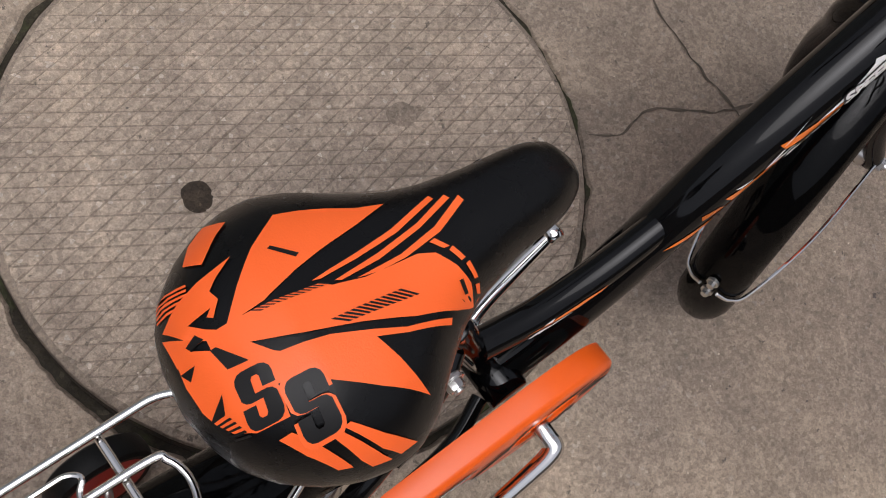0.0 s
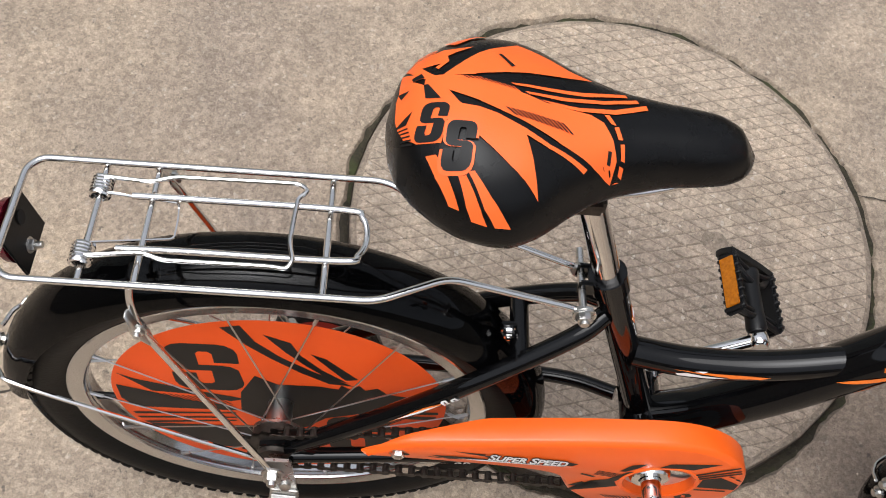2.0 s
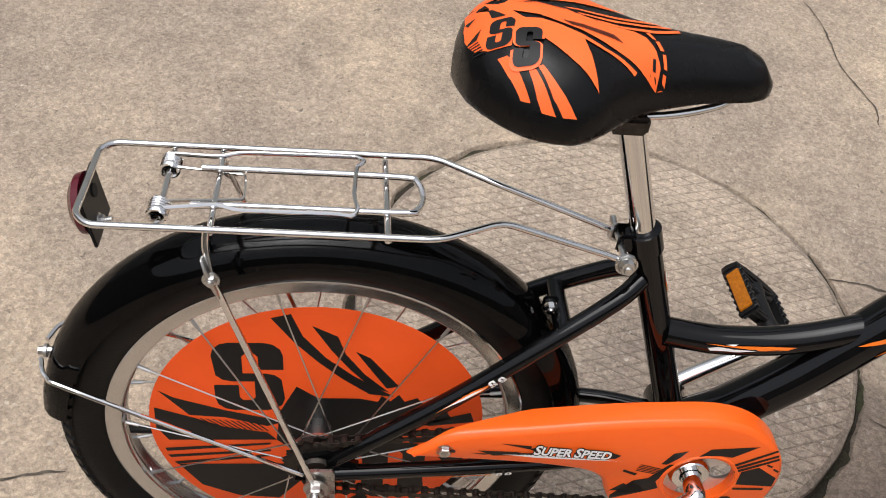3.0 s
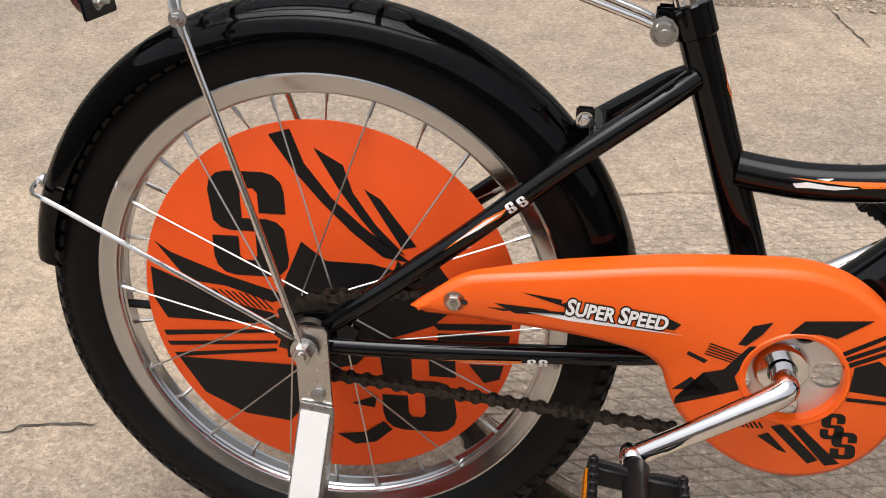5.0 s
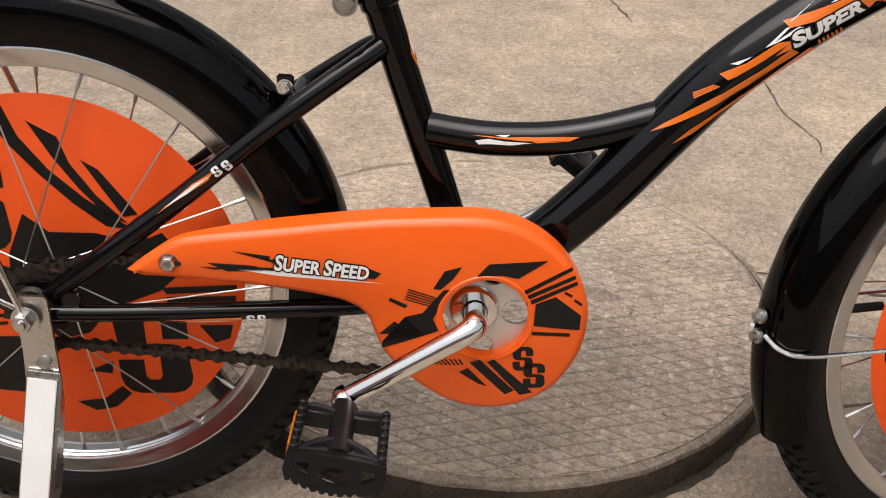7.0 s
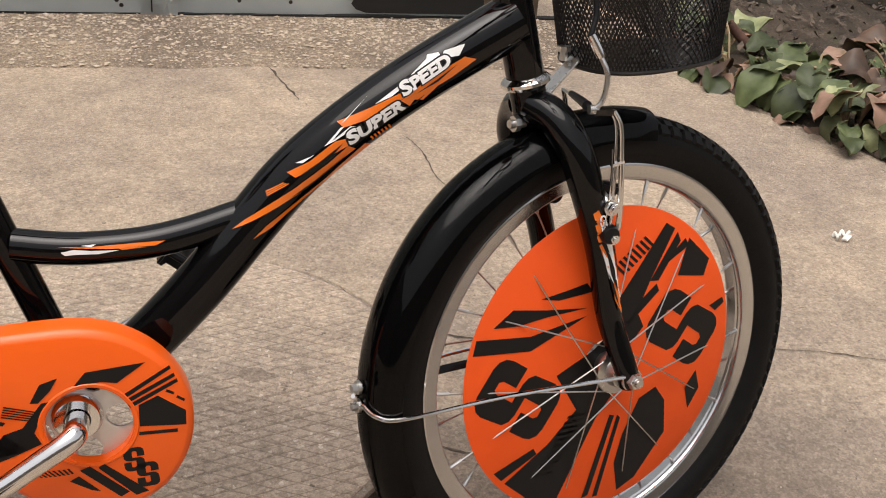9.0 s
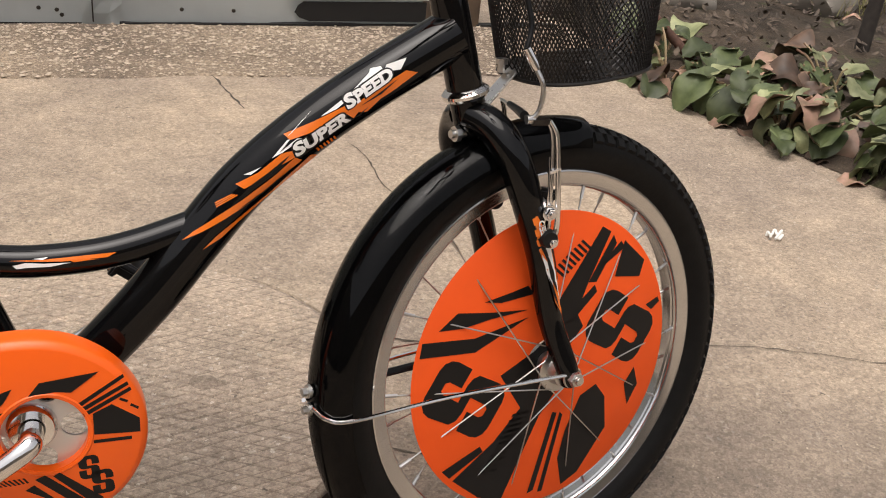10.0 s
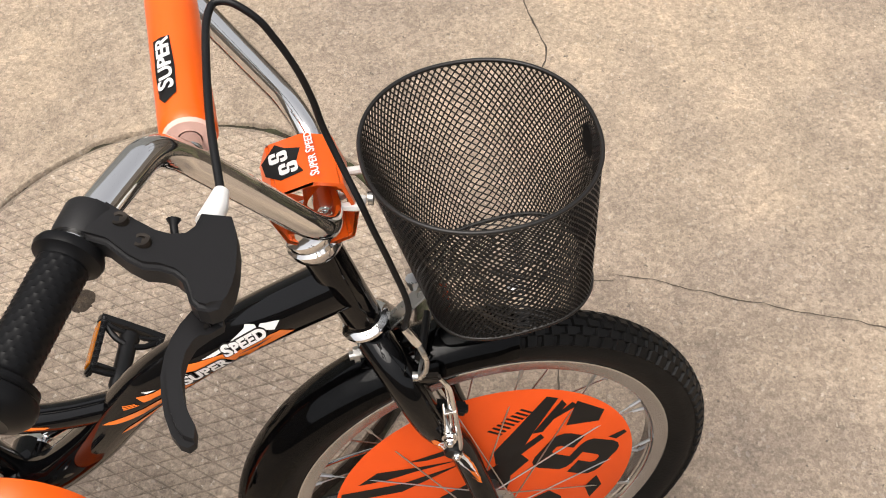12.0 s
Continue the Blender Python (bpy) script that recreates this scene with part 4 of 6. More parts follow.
# wire stays
for s in (-1, 1):
    P = [HUB_R + Vector((-0.012, s * 0.066, 0.0)), HUB_R + Vector((-0.208, s * 0.047, 0.086)), HUB_R + Vector((-0.241, s * 0.034, 0.092)), HUB_R + Vector((-0.251, s * 0.012, 0.093))]
    part("stay", pipe(curve_points(P, 6), 0.0022, 8), CHROME, rear_fender, "chrome wire stay")
    Q = [STEER @ (HUB_F + Vector(v)) for v in ((0.0, s * 0.060, 0.004), (-0.14, s * 0.053, 0.008), (-0.232, s * 0.036, -0.002), (-0.254, s * 0.024, -0.001), (-0.262, s * 0.010, 0.006))]
    part("stay", pipe(curve_points(Q, 6), 0.0020, 8), CHROME, front_fender, "chrome wire stay")
for v, ob, m in ((HUB_R + Vector((-0.250, 0, 0.0905)), rear_fender, Matrix()), (HUB_F + Vector((-0.262, 0, 0.019)), front_fender, STEER), (HUB_F + Vector((-0.262, 0.0, 0.001)), front_fender, STEER)):
    bm = pipe([m @ (v + Vector((-0.006, 0, 0))), m @ (v + Vector((0.012, 0, 0)))], 0.004, 8)
    joined(bm, pipe([m @ (v + Vector((-0.001, 0, 0))), m @ (v + Vector((0.002, 0, 0)))], 0.0065, 12))
    part("stay_bolt", bm, STEEL, ob)

# ---- fork ----
CROWN = STEER_P - STEER_D * 0.030
bm = pipe([STEER @ p for p in (STEER_P - STEER_D * 0.004, CROWN, CROWN - STEER_D * 0.012)], [0.0165, 0.0175, 0.015], 20)
fork = part("fork", bm, BLACK, bike, "gloss black unicrown fork")
for s in (-1, 1):
    P = [CROWN + Vector((-0.002, s * 0.006, 0.006)), CROWN + Vector((0.008 - 0.004 * (s > 0), s * 0.028, -0.004)), CROWN + Vector((0.020 - 0.008 * (s > 0), s * 0.044, -0.030)), CROWN + Vector((0.035, s * 0.050, -0.075)), Vector((0.820, s * 0.050, 0.372)), Vector((0.836, s * 0.051, 0.305)), HUB_F + Vector((-0.002, s * 0.053, 0.006)), HUB_F + Vector((0.002, s * 0.053, -0.008))]
    path = curve_points(P, 5)
    rs = [0.0165 - 0.0065 * max(0, (k / (len(path) - 1) - 0.3) / 0.7) for k in range(len(path))]
    part("fork_leg", pipe([STEER @ p for p in path], rs, 16), BLACK, fork)
    if s < 0:
        FP = [STEER @ p for p in path]
        ymid = lambda z: min(FP, key=lambda q: abs(q.z - z))
        place = lambda e: (lambda u, v: Vector((u, ymid(v).y - math.sqrt(max(0.0, 0.0152 ** 2 - min(0.0150, abs(u - ymid(v).x)) ** 2)) - e, v)))
        for nm, mt, e, sh in (("orange_streak", ORANGE_DECAL, 0.0006, [mm(-6, 424, 3, 426, 7, 400, 8, 375, 9, 350, 9, 318, 3, 332, -2, 365, -5, 395)]), ("white_streak", WHITE, 0.0010, [mm(3, 393, 6, 390, 8, 360, 8.5, 332, 5, 352), mm(-3, 384, 1, 374, 5, 342, 0, 356)]), ("black_streak", BLACK_PRINT, 0.0014, [mm(-2, 394, 2, 396, 4, 366, 6, 340, 2, 358, -1, 378), mm(-2, 362, 2, 350, 6, 324, 0, 340)])):
            bm = bmesh.new()
            for o in sh:
                decal(bm, [(u + ymid(v).x, v) for u, v in o], place(e), 0.004)
            part(nm, bm, mt, fork)
        w0, w1 = ymid(0.397).x + 0.0068, ymid(0.422).x + 0.0058
        part("word", letters((w0, 0.397), (w1, 0.422), 0.0078, 0.0072, "Speed", place(0.0018), 0.03), WHITE, fork, "white lettering")
bm = pipe([STEER @ (CROWN + Vector((-0.026, -0.006, -0.010))), STEER @ (CROWN + Vector((0.02, -0.006, -0.010)))], 0.004, 10)
joined(bm, pipe([STEER @ (CROWN + Vector((-0.022, -0.006, -0.010))), STEER @ (CROWN + Vector((-0.017, -0.006, -0.010)))], 0.0075, 8))
part("crown_bolt", bm, STEEL, fork)
bm = spun([(0.014, -0.004), (0.0200, -0.004), (0.0225, -0.001), (0.0225, 0.002), (0.0195, 0.005), (0.014, 0.007)], 'Z', 32, m=Matrix.Translation(STEER_P - STEER_D * 0.003) @ STEER_D.to_track_quat('Z', 'Y').to_matrix().to_4x4())
part("headset_cup", bm, CHROME, frame_ob, "chrome headset ring")
bm = spun([(0.010, 0), (0.0200, 0), (0.0228, 0.006), (0.0232, 0.012), (0.0205, 0.014), (0.0222, 0.017), (0.0222, 0.023), (0.0185, 0.027), (0.0175, 0.036), (0.010, 0.037)], 'Z', 32, m=Matrix.Translation(HEAD_T) @ STEER_D.to_track_quat('Z', 'Y').to_matrix().to_4x4())
part("headset_top", bm, CHROME, frame_ob, "chrome headset cup")

# ---- rear rack ----
def build_rack():
    N, Fr = -0.0545, 0.0605      # near and far rail
    zn, zf = 0.5425, 0.5375
    P = [B(0.248, -0.032, 0.508), B(0.236, -0.031, 0.513), B(0.139, -0.032, 0.545), B(0.086, N, zn), B(-0.183, N, zn), B(-0.194, N + 0.013, zn - 0.001), B(-0.194, Fr - 0.011, zf), B(-0.184, Fr, zf), B(0.088, Fr - 0.002, zf + 0.003), B(0.139, 0.022, 0.543), B(0.236, 0.010, 0.512), B(0.247, 0.010, 0.507)]
    rack = part("rear_rack", pipe(rounded_path(P, 0.012), 0.0029, 10), CHROME, bike, "chrome wire rear rack with a spring clip")
    for x in (0.045, -0.093, -0.134):
        part("cross_bar", pipe([B(x + 0.001, N + 0.0015, zn - 0.0048), B(x, Fr - 0.0015, zf - 0.0048)], 0.0029, 10), CHROME, rack)
    L = [B(-0.107, 0.027, zf + 0.003), B(-0.06, 0.0275, zf + 0.003), B(0.055, 0.0265, zf + 0.004), B(0.071, 0.020, zf + 0.004), B(0.0755, 0.003, zn - 0.004), B(0.070, -0.014, zn - 0.003), B(0.055, -0.0205, zn - 0.002), B(-0.06, -0.021, zn - 0.002), B(-0.110, -0.0215, zn - 0.003)]
    part("inner_loop", pipe(curve_points(L, 6), 0.0029, 10), CHROME, rack)
    C = [B(-0.131, 0.043, zf + 0.004), B(-0.094, 0.039, zf + 0.006), B(-0.078, 0.044, zf + 0.008), B(0.000, 0.045, zf + 0.009), B(0.020, 0.045, zf + 0.009), B(0.028, 0.038, zf + 0.010), B(0.020, 0.031, zf + 0.009), B(0.018, -0.012, zn + 0.006), B(0.022, -0.027, zn + 0.005), B(0.018, -0.034, zn + 0.003), B(0.006, -0.033, zn + 0.004), B(-0.074, -0.033, zn + 0.003), B(-0.088, -0.028, zn + 0.004), B(-0.131, -0.032, zn + 0.001)]
    part("spring_clip", pipe(rounded_path(C, 0.008), 0.0019, 8), CHROME, rack, "sprung wire parcel clip")
    for y0, y1, z in ((0.029, 0.047, zf), (-0.037, -0.019, zn)):
        n = 70
        H = [B(-0.134 + 0.0072 * math.cos(k * 2 * math.pi * 6 / n), y0 + (y1 - y0) * k / n, z - 0.004 + 0.0072 * math.sin(k * 2 * math.pi * 6 / n)) for k in range(n + 1)]
        part("coil_spring", pipe(H, 0.0017, 6), CHROME, rack)
    part("clip_tail", pipe(rounded_path([B(-0.131, 0.031, zf), B(-0.072, 0.027, zf - 0.002), B(-0.070, 0.010, zf - 0.001), B(-0.070, -0.008, zn - 0.006), B(-0.131, -0.017, zn - 0.004)], 0.004), 0.0012, 6), CHROME, rack)
    # struts down to the axle
    for s in (-1, 1):
        y = N if s < 0 else Fr
        z = zn if s < 0 else zf
        t0, t1, t2 = B(-0.094, y, z - 0.002), B(-0.090, y + s * 0.014, z - 0.037), B(-0.004, s * 0.080, 0.252)
        part("strut", pipe(rounded_path([t0, B(-0.095, y + s * 0.004, z - 0.014), t1, t2], 0.01), [0.0030] * 14, 10), CHROME, rack, "flattened steel strut")
        q = (t1 - t2).normalized()
        m = Matrix.Translation(t1) @ q.to_track_quat('Z', 'Y').to_matrix().to_4x4()
        part("strut_plate", spun([(0, -0.022), (0.004, -0.020), (0.0065, -0.010), (0.0072, 0.0), (0.0065, 0.010), (0.004, 0.020), (0, 0.022)], 'Z', 14, m=m @ Matrix.Diagonal((1, 0.32, 1, 1)), closed=False), STEEL, rack)
        part("strut_bolt", nut_bm(flip(Matrix.Translation(t1 + Vector((0, s * 0.003, 0))), s), 0.0052, 0.003, 0.003), STEEL, rack)
    for y, z in ((-0.032, 0.507), (0.010, 0.506)):
        part("rack_eye", spun([(0, -0.0035), (0.0078, -0.0035), (0.0088, -0.001), (0.0078, 0.0015), (0, 0.0015)], 'Y', 18, m=Matrix.Translation(B(0.249, y, z)), closed=False), STEEL, rack)
    part("rack_bolt", nut_bm(Matrix.Translation(B(0.249, -0.0355, 0.507)), 0.0072, 0.005, 0.003), STEEL, rack)
    # tail reflector
    m = Matrix.Translation(B(-0.199, 0.006, 0.514)) @ Matrix.Rotation(radians(-10), 4, 'Y')
    part("reflector_bracket", box((0.003, 0.052, 0.052), m @ Matrix.Translation((0.006, 0, -0.002)), 0.0012), PLASTIC, rack)
    part("reflector", spun([(0, -0.009), (0.019, -0.008), (0.0255, -0.003), (0.0265, 0.003), (0, 0.003)], 'X', 32, m=m, closed=False), RED_LENS, rack, "round dark red tail reflector")
    part("reflector_bolt", nut_bm(m @ Matrix.Translation((0.008, -0.004, -0.016)) @ Matrix.Rotation(radians(90), 4, 'Z'), 0.005, 0.004, 0.006), STEEL, rack)
    part("reflector_hole", spun([(0, 0.0), (0.006, 0.0), (0.006, 0.0012), (0, 0.0012)], 'X', 16, m=m @ Matrix.Translation((0.0076, 0.006, 0.008)), closed=False), GAP_SHADE, rack)
    rack.location = (0.0035, 0.003, -0.0085)
    return rack


build_rack()


# ---- chain guard, chain and cranks ----
def inset(poly, d):
    out = []
    n = len(poly)
    for i in range(n):
        a, b, c = Vector(poly[i - 1]), Vector(poly[i]), Vector(poly[(i + 1) % n])
        u, v = (b - a).normalized(), (c - b).normalized()
        m = (Vector((-u.y, u.x)) + Vector((-v.y, v.x))).normalized()
        out.append(tuple(b + m * d))
    return out


def build_guard():
    top = [(0.083, 0, 0.288), (0.096, 0, 0.299), (0.122, 0, 0.316), (0.150, 0, 0.322), (0.200, 0, 0.329), (0.260, 0, 0.338), (0.310, 0, 0.3435), (0.345, 0, 0.3465), (0.372, 0, 0.344), (0.396, 0, 0.335), (0.419, 0, 0.317), (0.436, 0, 0.291), (0.4415, 0, 0.263), (0.436, 0, 0.231), (0.417, 0, 0.201), (0.387, 0, 0.184), (0.353, 0, 0.182), (0.319, 0, 0.194), (0.293, 0, 0.217), (0.282, 0, 0.238), (0.275, 0, 0.255), (0.262, 0, 0.265), (0.241, 0, 0.271), (0.198, 0, 0.277), (0.140, 0, 0.281), (0.096, 0, 0.283)]
    pts = [(p.x, p.z) for p in curve_points(top, 4)]
    pts = [p for i, p in enumerate(pts) if i == 0 or (Vector(p) - Vector(pts[i - 1])).length > 1e-4]
    area = sum(a[0] * b[1] - a[1] * b[0] for a, b in zip(pts, pts[1:] + pts[:1]))
    if area < 0:
        pts.reverse()
    hole = [(0.362 + 0.0325 * math.cos(2 * math.pi * k / 48), 0.2645 + 0.0330 * math.sin(2 * math.pi * k / 48)) for k in range(48)]
    bm = bmesh.new()
    Y0 = -0.0725
    loops = []
    for d, y in ((0.0062, Y0), (0.0050, Y0 + 0.0006), (0.0012, Y0 + 0.0034), (0.0, Y0 + 0.0060), (0.0, Y0 + 0.026), (0.0018, Y0 + 0.026), (0.0018, Y0 + 0.004)):
        loops.append([bm.verts.new((u, Y0 + (y - Y0) * (1.0 if y < Y0 + 0.01 else max(0.16, min(1.0, (u - 0.075) / 0.12))), v)) for u, v in inset(pts, d)])
    for P, Q in zip(loops, loops[1:]):
        for k in range(len(P)):
            bm.faces.new((P[k], P[(k + 1) % len(P)], Q[(k + 1) % len(P)], Q[k]))
    h0 = [bm.verts.new((u, Y0, v)) for u, v in hole]
    h1 = [bm.verts.new((u, Y0 + 0.010, v)) for u, v in hole]
    for k in range(48):
        bm.faces.new((h0[k], h0[(k + 1) % 48], h1[(k + 1) % 48], h1[k]))
    edges = [bm.edges.get((loops[0][k], loops[0][(k + 1) % len(pts)])) for k in range(len(pts))] + [bm.edges.get((h0[k], h0[(k + 1) % 48])) for k in range(48)]
    bmesh.ops.triangle_fill(bm, edges=edges, use_beauty=True)
    guard = part("chain_guard", bm, ORANGE_GUARD, bike, "orange plastic chain guard with black print")
    part("guard_lip", spun([(0.0338, Y0 - 0.0008), (0.0362, Y0 - 0.0012), (0.0372, Y0), (0.0338, Y0 + 0.002)], 'Y', 48, m=Matrix.Translation((0.362, 0, 0.2645))), ORANGE_GUARD, guard)
    put = lambda u, v: Vector((u, Y0 - 0.0005, v))
    put2 = lambda u, v: Vector((u, Y0 - 0.0008, v))
    art = [[mm(352, 300, 361, 311, 406, 316, 384, 300, 372, 302)], [mm(322, 287, 329, 303, 341, 308, 335, 297, 327, 287)], [mm(389, 290, 424, 312, 425, 309, 391, 287)], [mm(390, 285, 427, 305, 428, 302, 392, 282)], [mm(391, 280, 429, 300, 430, 297, 393, 277)],
           [mm(399, 279, 414, 286, 435, 271, 435, 258, 399, 260)], [mm(398, 255, 428, 255, 428, 252, 398, 252)], [mm(421, 291, 427, 288, 426, 286, 420, 289)], [mm(429, 285, 435, 281, 434, 279, 428, 283)], [mm(285, 241, 297, 254, 308, 245)],
           [mm(288, 228, 310, 240, 327, 251, 323, 261, 334, 288, 329, 287, 316, 265, 304, 259, 318, 245, 288, 234)], [mm(293, 275, 306, 270, 304, 267, 292, 272)], bars((0.306, 0.2845), (0.303, 0.2735), (0.325, 0.280), (0.322, 0.270), 5, 0.5),
           [mm(343, 216, 350, 220, 366, 204, 359, 206)], [mm(351, 225, 359, 228, 388, 201, 381, 197)], [mm(365, 226, 370, 229, 403, 200, 393, 197)], [s_shape(0.0165, 0.0215, 0.3930, 0.2305, 4)], [s_shape(0.0175, 0.0225, 0.4030, 0.2155, 4)],
           [mm(168, 310, 198, 307, 198, 302)], [mm(148, 299, 185, 298, 200, 294, 164, 292)], [mm(142, 295, 165, 295, 155, 293)], bars((0.318, 0.225), (0.345, 0.228), (0.324, 0.220), (0.348, 0.223), 8, 0.5)]
    for outlines in art:
        bm = bmesh.new()
        for o in outlines:
            decal(bm, o, put)
        part("guard_print", bm, BLACK_PRINT, guard, smooth=False)
    bm = bmesh.new()
    for o in (mm(172, 294, 200, 295, 240, 291, 288, 287, 255, 288, 205, 290),):
        decal(bm, o, put)
    part("guard_streak", bm, WHITE, guard, smooth=False)
    for o in (mm(196, 303, 204, 306, 203, 300), mm(276, 300, 286, 296, 281, 291, 276, 291), mm(190, 297, 202, 297, 200, 294)):
        part("guard_print", decal(bmesh.new(), o, put2), BLACK_PRINT, guard, smooth=False)
    up = lambda u, v: Vector((u, Y0 - 0.0012, v))
    out = lambda u, v: Vector((u, Y0 - 0.0010, v))
    for a, b, w in (((0.2015, 0.2955), (0.2365, 0.2930), "Super"), ((0.2405, 0.2928), (0.2755, 0.2902), "Speed")):
        part("word_outline", letters(a, b, 0.0130, 0.0125, w, out, 0.095), BLACK_PRINT, guard, smooth=False)
        part("word", letters(a, b, 0.0130, 0.0125, w, up, 0.030), WHITE, guard, "white lettering", smooth=False)
    part("guard_screw", nut_bm(Matrix.Translation((0.1175, Y0, 0.297)), 0.0062, 0.004, 0.0), STEEL, guard)
    part("guard_slot", decal(bmesh.new(), mm(118, 299, 127, 299, 128, 297, 127, 295, 118, 295), put), GAP_SHADE, guard, smooth=False)
    # the round front end is enlarged and shifted forward to fit the camera's view
    for ob in [guard] + list(guard.children):
        for v in ob.data.vertices:
            k = max(0.0, min(1.0, (v.co.x - 0.285) / 0.060))
            k = k * k * (3 - 2 * k)
            v.co.x += k * (0.0100 + 0.045 * (v.co.x - 0.36))
            v.co.z += k * (-0.0055 + 0.055 * (v.co.z - 0.266))
    return guard


build_guard()
RING_Y = -0.052


def build_chain():
    def run(p, q):
        d = (q - p)
        n = int(d.length / 0.0127)
        for k in range(n):
            yield p + d * (k + 0.5) / n, d.normalized(), k
    bm = bmesh.new()
    rs, rc = 0.031, 0.062
    C = Vector((0.362, RING_Y, 0.2645))
    R = Vector((HUB_R.x, RING_Y, HUB_R.z))
    links = list(run(R + Vector((0.004, 0, -0.038)), C + Vector((-0.070, 0, -0.072)))) + list(run(R + Vector((0.0, 0, 0.032)), C + Vector((-0.02, 0, rc))))
    for p, d, k in links:
        m = Matrix.Translation(p) @ d.to_track_quat('X', 'Z').to_matrix().to_4x4()
        w = 0.0042 if k % 2 else 0.0032
        for s in (-1, 1):
            for e in (-1, 1):
                joined(bm, spun([(0, -0.0006), (0.0044, -0.0006), (0.0044, 0.0006), (0, 0.0006)], 'Y', 10, m=m @ Matrix.Translation((e * 0.0062, s * w, 0)), closed=False))
            box((0.0120, 0.0012, 0.0046), m @ Matrix.Translation((0, s * w, 0)), 0.0, bm, 1)
        joined(bm, spun([(0, -0.0045), (0.0036, -0.0045), (0.0036, 0.0045), (0, 0.0045)], 'Y', 8, m=m @ Matrix.Translation((0.0062, 0, 0)), closed=False))
    tagged(part("chain", bm, DARK_STEEL, bike, "oily dark roller chain"), kind="stuff")
    # toothed rings
    for c, r, n, name, material in ((R, rs, 18, "sprocket", DARK_STEEL), (C + Vector((0, -0.009, 0)), rc, 36, "chainring", RING_STEEL)):
        outline = []
        for k in range(n * 2):
            a = math.pi * k / n
            outline.append((c.x + (r + (0.003 if k % 2 else -0.002)) * math.cos(a), c.z + (r + (0.003 if k % 2 else -0.002)) * math.sin(a)))
        bm = bmesh.new()
        hole = []
        if name == "chainring":
            for h in range(5):
                a0 = 2 * math.pi * h / 5 - 1.36
                hc = (c.x + 0.0345 * math.cos(a0), c.z + 0.0345 * math.sin(a0))
                hole.append([(hc[0] + 0.0125 * math.cos(q) * (1.0 if h % 2 else 0.86), hc[1] + 0.0115 * math.sin(q)) for q in [2 * math.pi * i / 16 for i in range(16)]])
        loops = [outline] + hole
        for y in (c.y - 0.0015, c.y + 0.0015):
            edges = []
            for lp in loops:
                vs = [bm.verts.new((u, y, v)) for u, v in lp]
                edges += [bm.edges.new((vs[k], vs[(k + 1) % len(vs)])) for k in range(len(vs))]
            bmesh.ops.triangle_fill(bm, edges=edges, use_beauty=True)
        part(name, bm, material, bike, smooth=False)
    bm = spun([(0, -0.062), (0.014, -0.062), (0.017, -0.058), (0.017, -0.050), (0.0235, -0.048), (0.0235, -0.036), (0.014, -0.034), (0, -0.034)], 'Y', 28, m=Matrix.Translation(HUB_R), closed=False)
    part("freewheel", bm, DARK_STEEL, bike)


build_chain()


def build_crank(s, end):
    C = Vector((0.362, 0, 0.2645))
    e = abs(end[1])
    P = [C + Vector((0, s * 0.045, 0)), C + Vector((0, s * (e - 0.020), 0)), C + Vector((-0.004 if s < 0 else 0.004, s * (e - 0.006), -0.003 if s < 0 else 0.003)), Vector((C.x + (end[0] - C.x) * 0.35, s * (abs(end[1]) - 0.002), C.z + (end[2] - C.z) * 0.35)), Vector(end)]
    if s > 0:
        # the far arm leans in towards the bottom bracket
        P = [C + Vector((0, 0.030, 0)), C + Vector((0.001, 0.037, 0.001)), C + Vector((0.006, 0.042, 0.005)), Vector((C.x + (end[0] - C.x) * 0.35, 0.0485, C.z + (end[2] - C.z) * 0.35)), Vector(end)]
    arm = part("crank", pipe(curve_points(P, 6), [0.0098] * 12 + [0.0096 - 0.0014 * k / 12 for k in range(13)], 18), CHROME, bike, "bent chrome crank arm")
    bm = spun([(0, -0.0095), (0.0075, -0.009), (0.0098, -0.006), (0.0102, 0.0), (0.0098, 0.006), (0.0075, 0.009), (0, 0.0095)], 'Y', 18, m=Matrix.Translation(end), closed=False)
    part("pedal_eye", bm, CHROME, arm)
    bm = spun([(0.011, -0.006), (0.018, -0.006), (0.0205, -0.002), (0.0205, 0.004), (0.011, 0.006)], 'Y', 28, m=flip(Matrix.Translation(C + Vector((0, s * (0.066 if s < 0 else 0.034), 0))), s))
    part("bearing_cone", bm, CHROME, arm)
    return arm


def plate_with_holes(outline, holes, thick, place):
    """A flat plate pierced by holes: outlines in 2D through place(u, v, w), w from 0 to thick."""
    bm = bmesh.new()
    loops = []
    for lp in [outline] + holes:
        loops.append([[bm.verts.new(place(u, v, w)) for u, v in lp] for w in (0, thick)])
    for side in (0, 1):
        edges = []
        for lp in loops:
            vs = lp[side]
            edges += [bm.edges.new((vs[k], vs[(k + 1) % len(vs)])) for k in range(len(vs))]
        bmesh.ops.triangle_fill(bm, edges=edges, use_beauty=True)
    for a, b in loops:
        for k in range(len(a)):
            bm.faces.new((a[k], a[(k + 1) % len(a)], b[(k + 1) % len(a)], b[k]))
    return bm


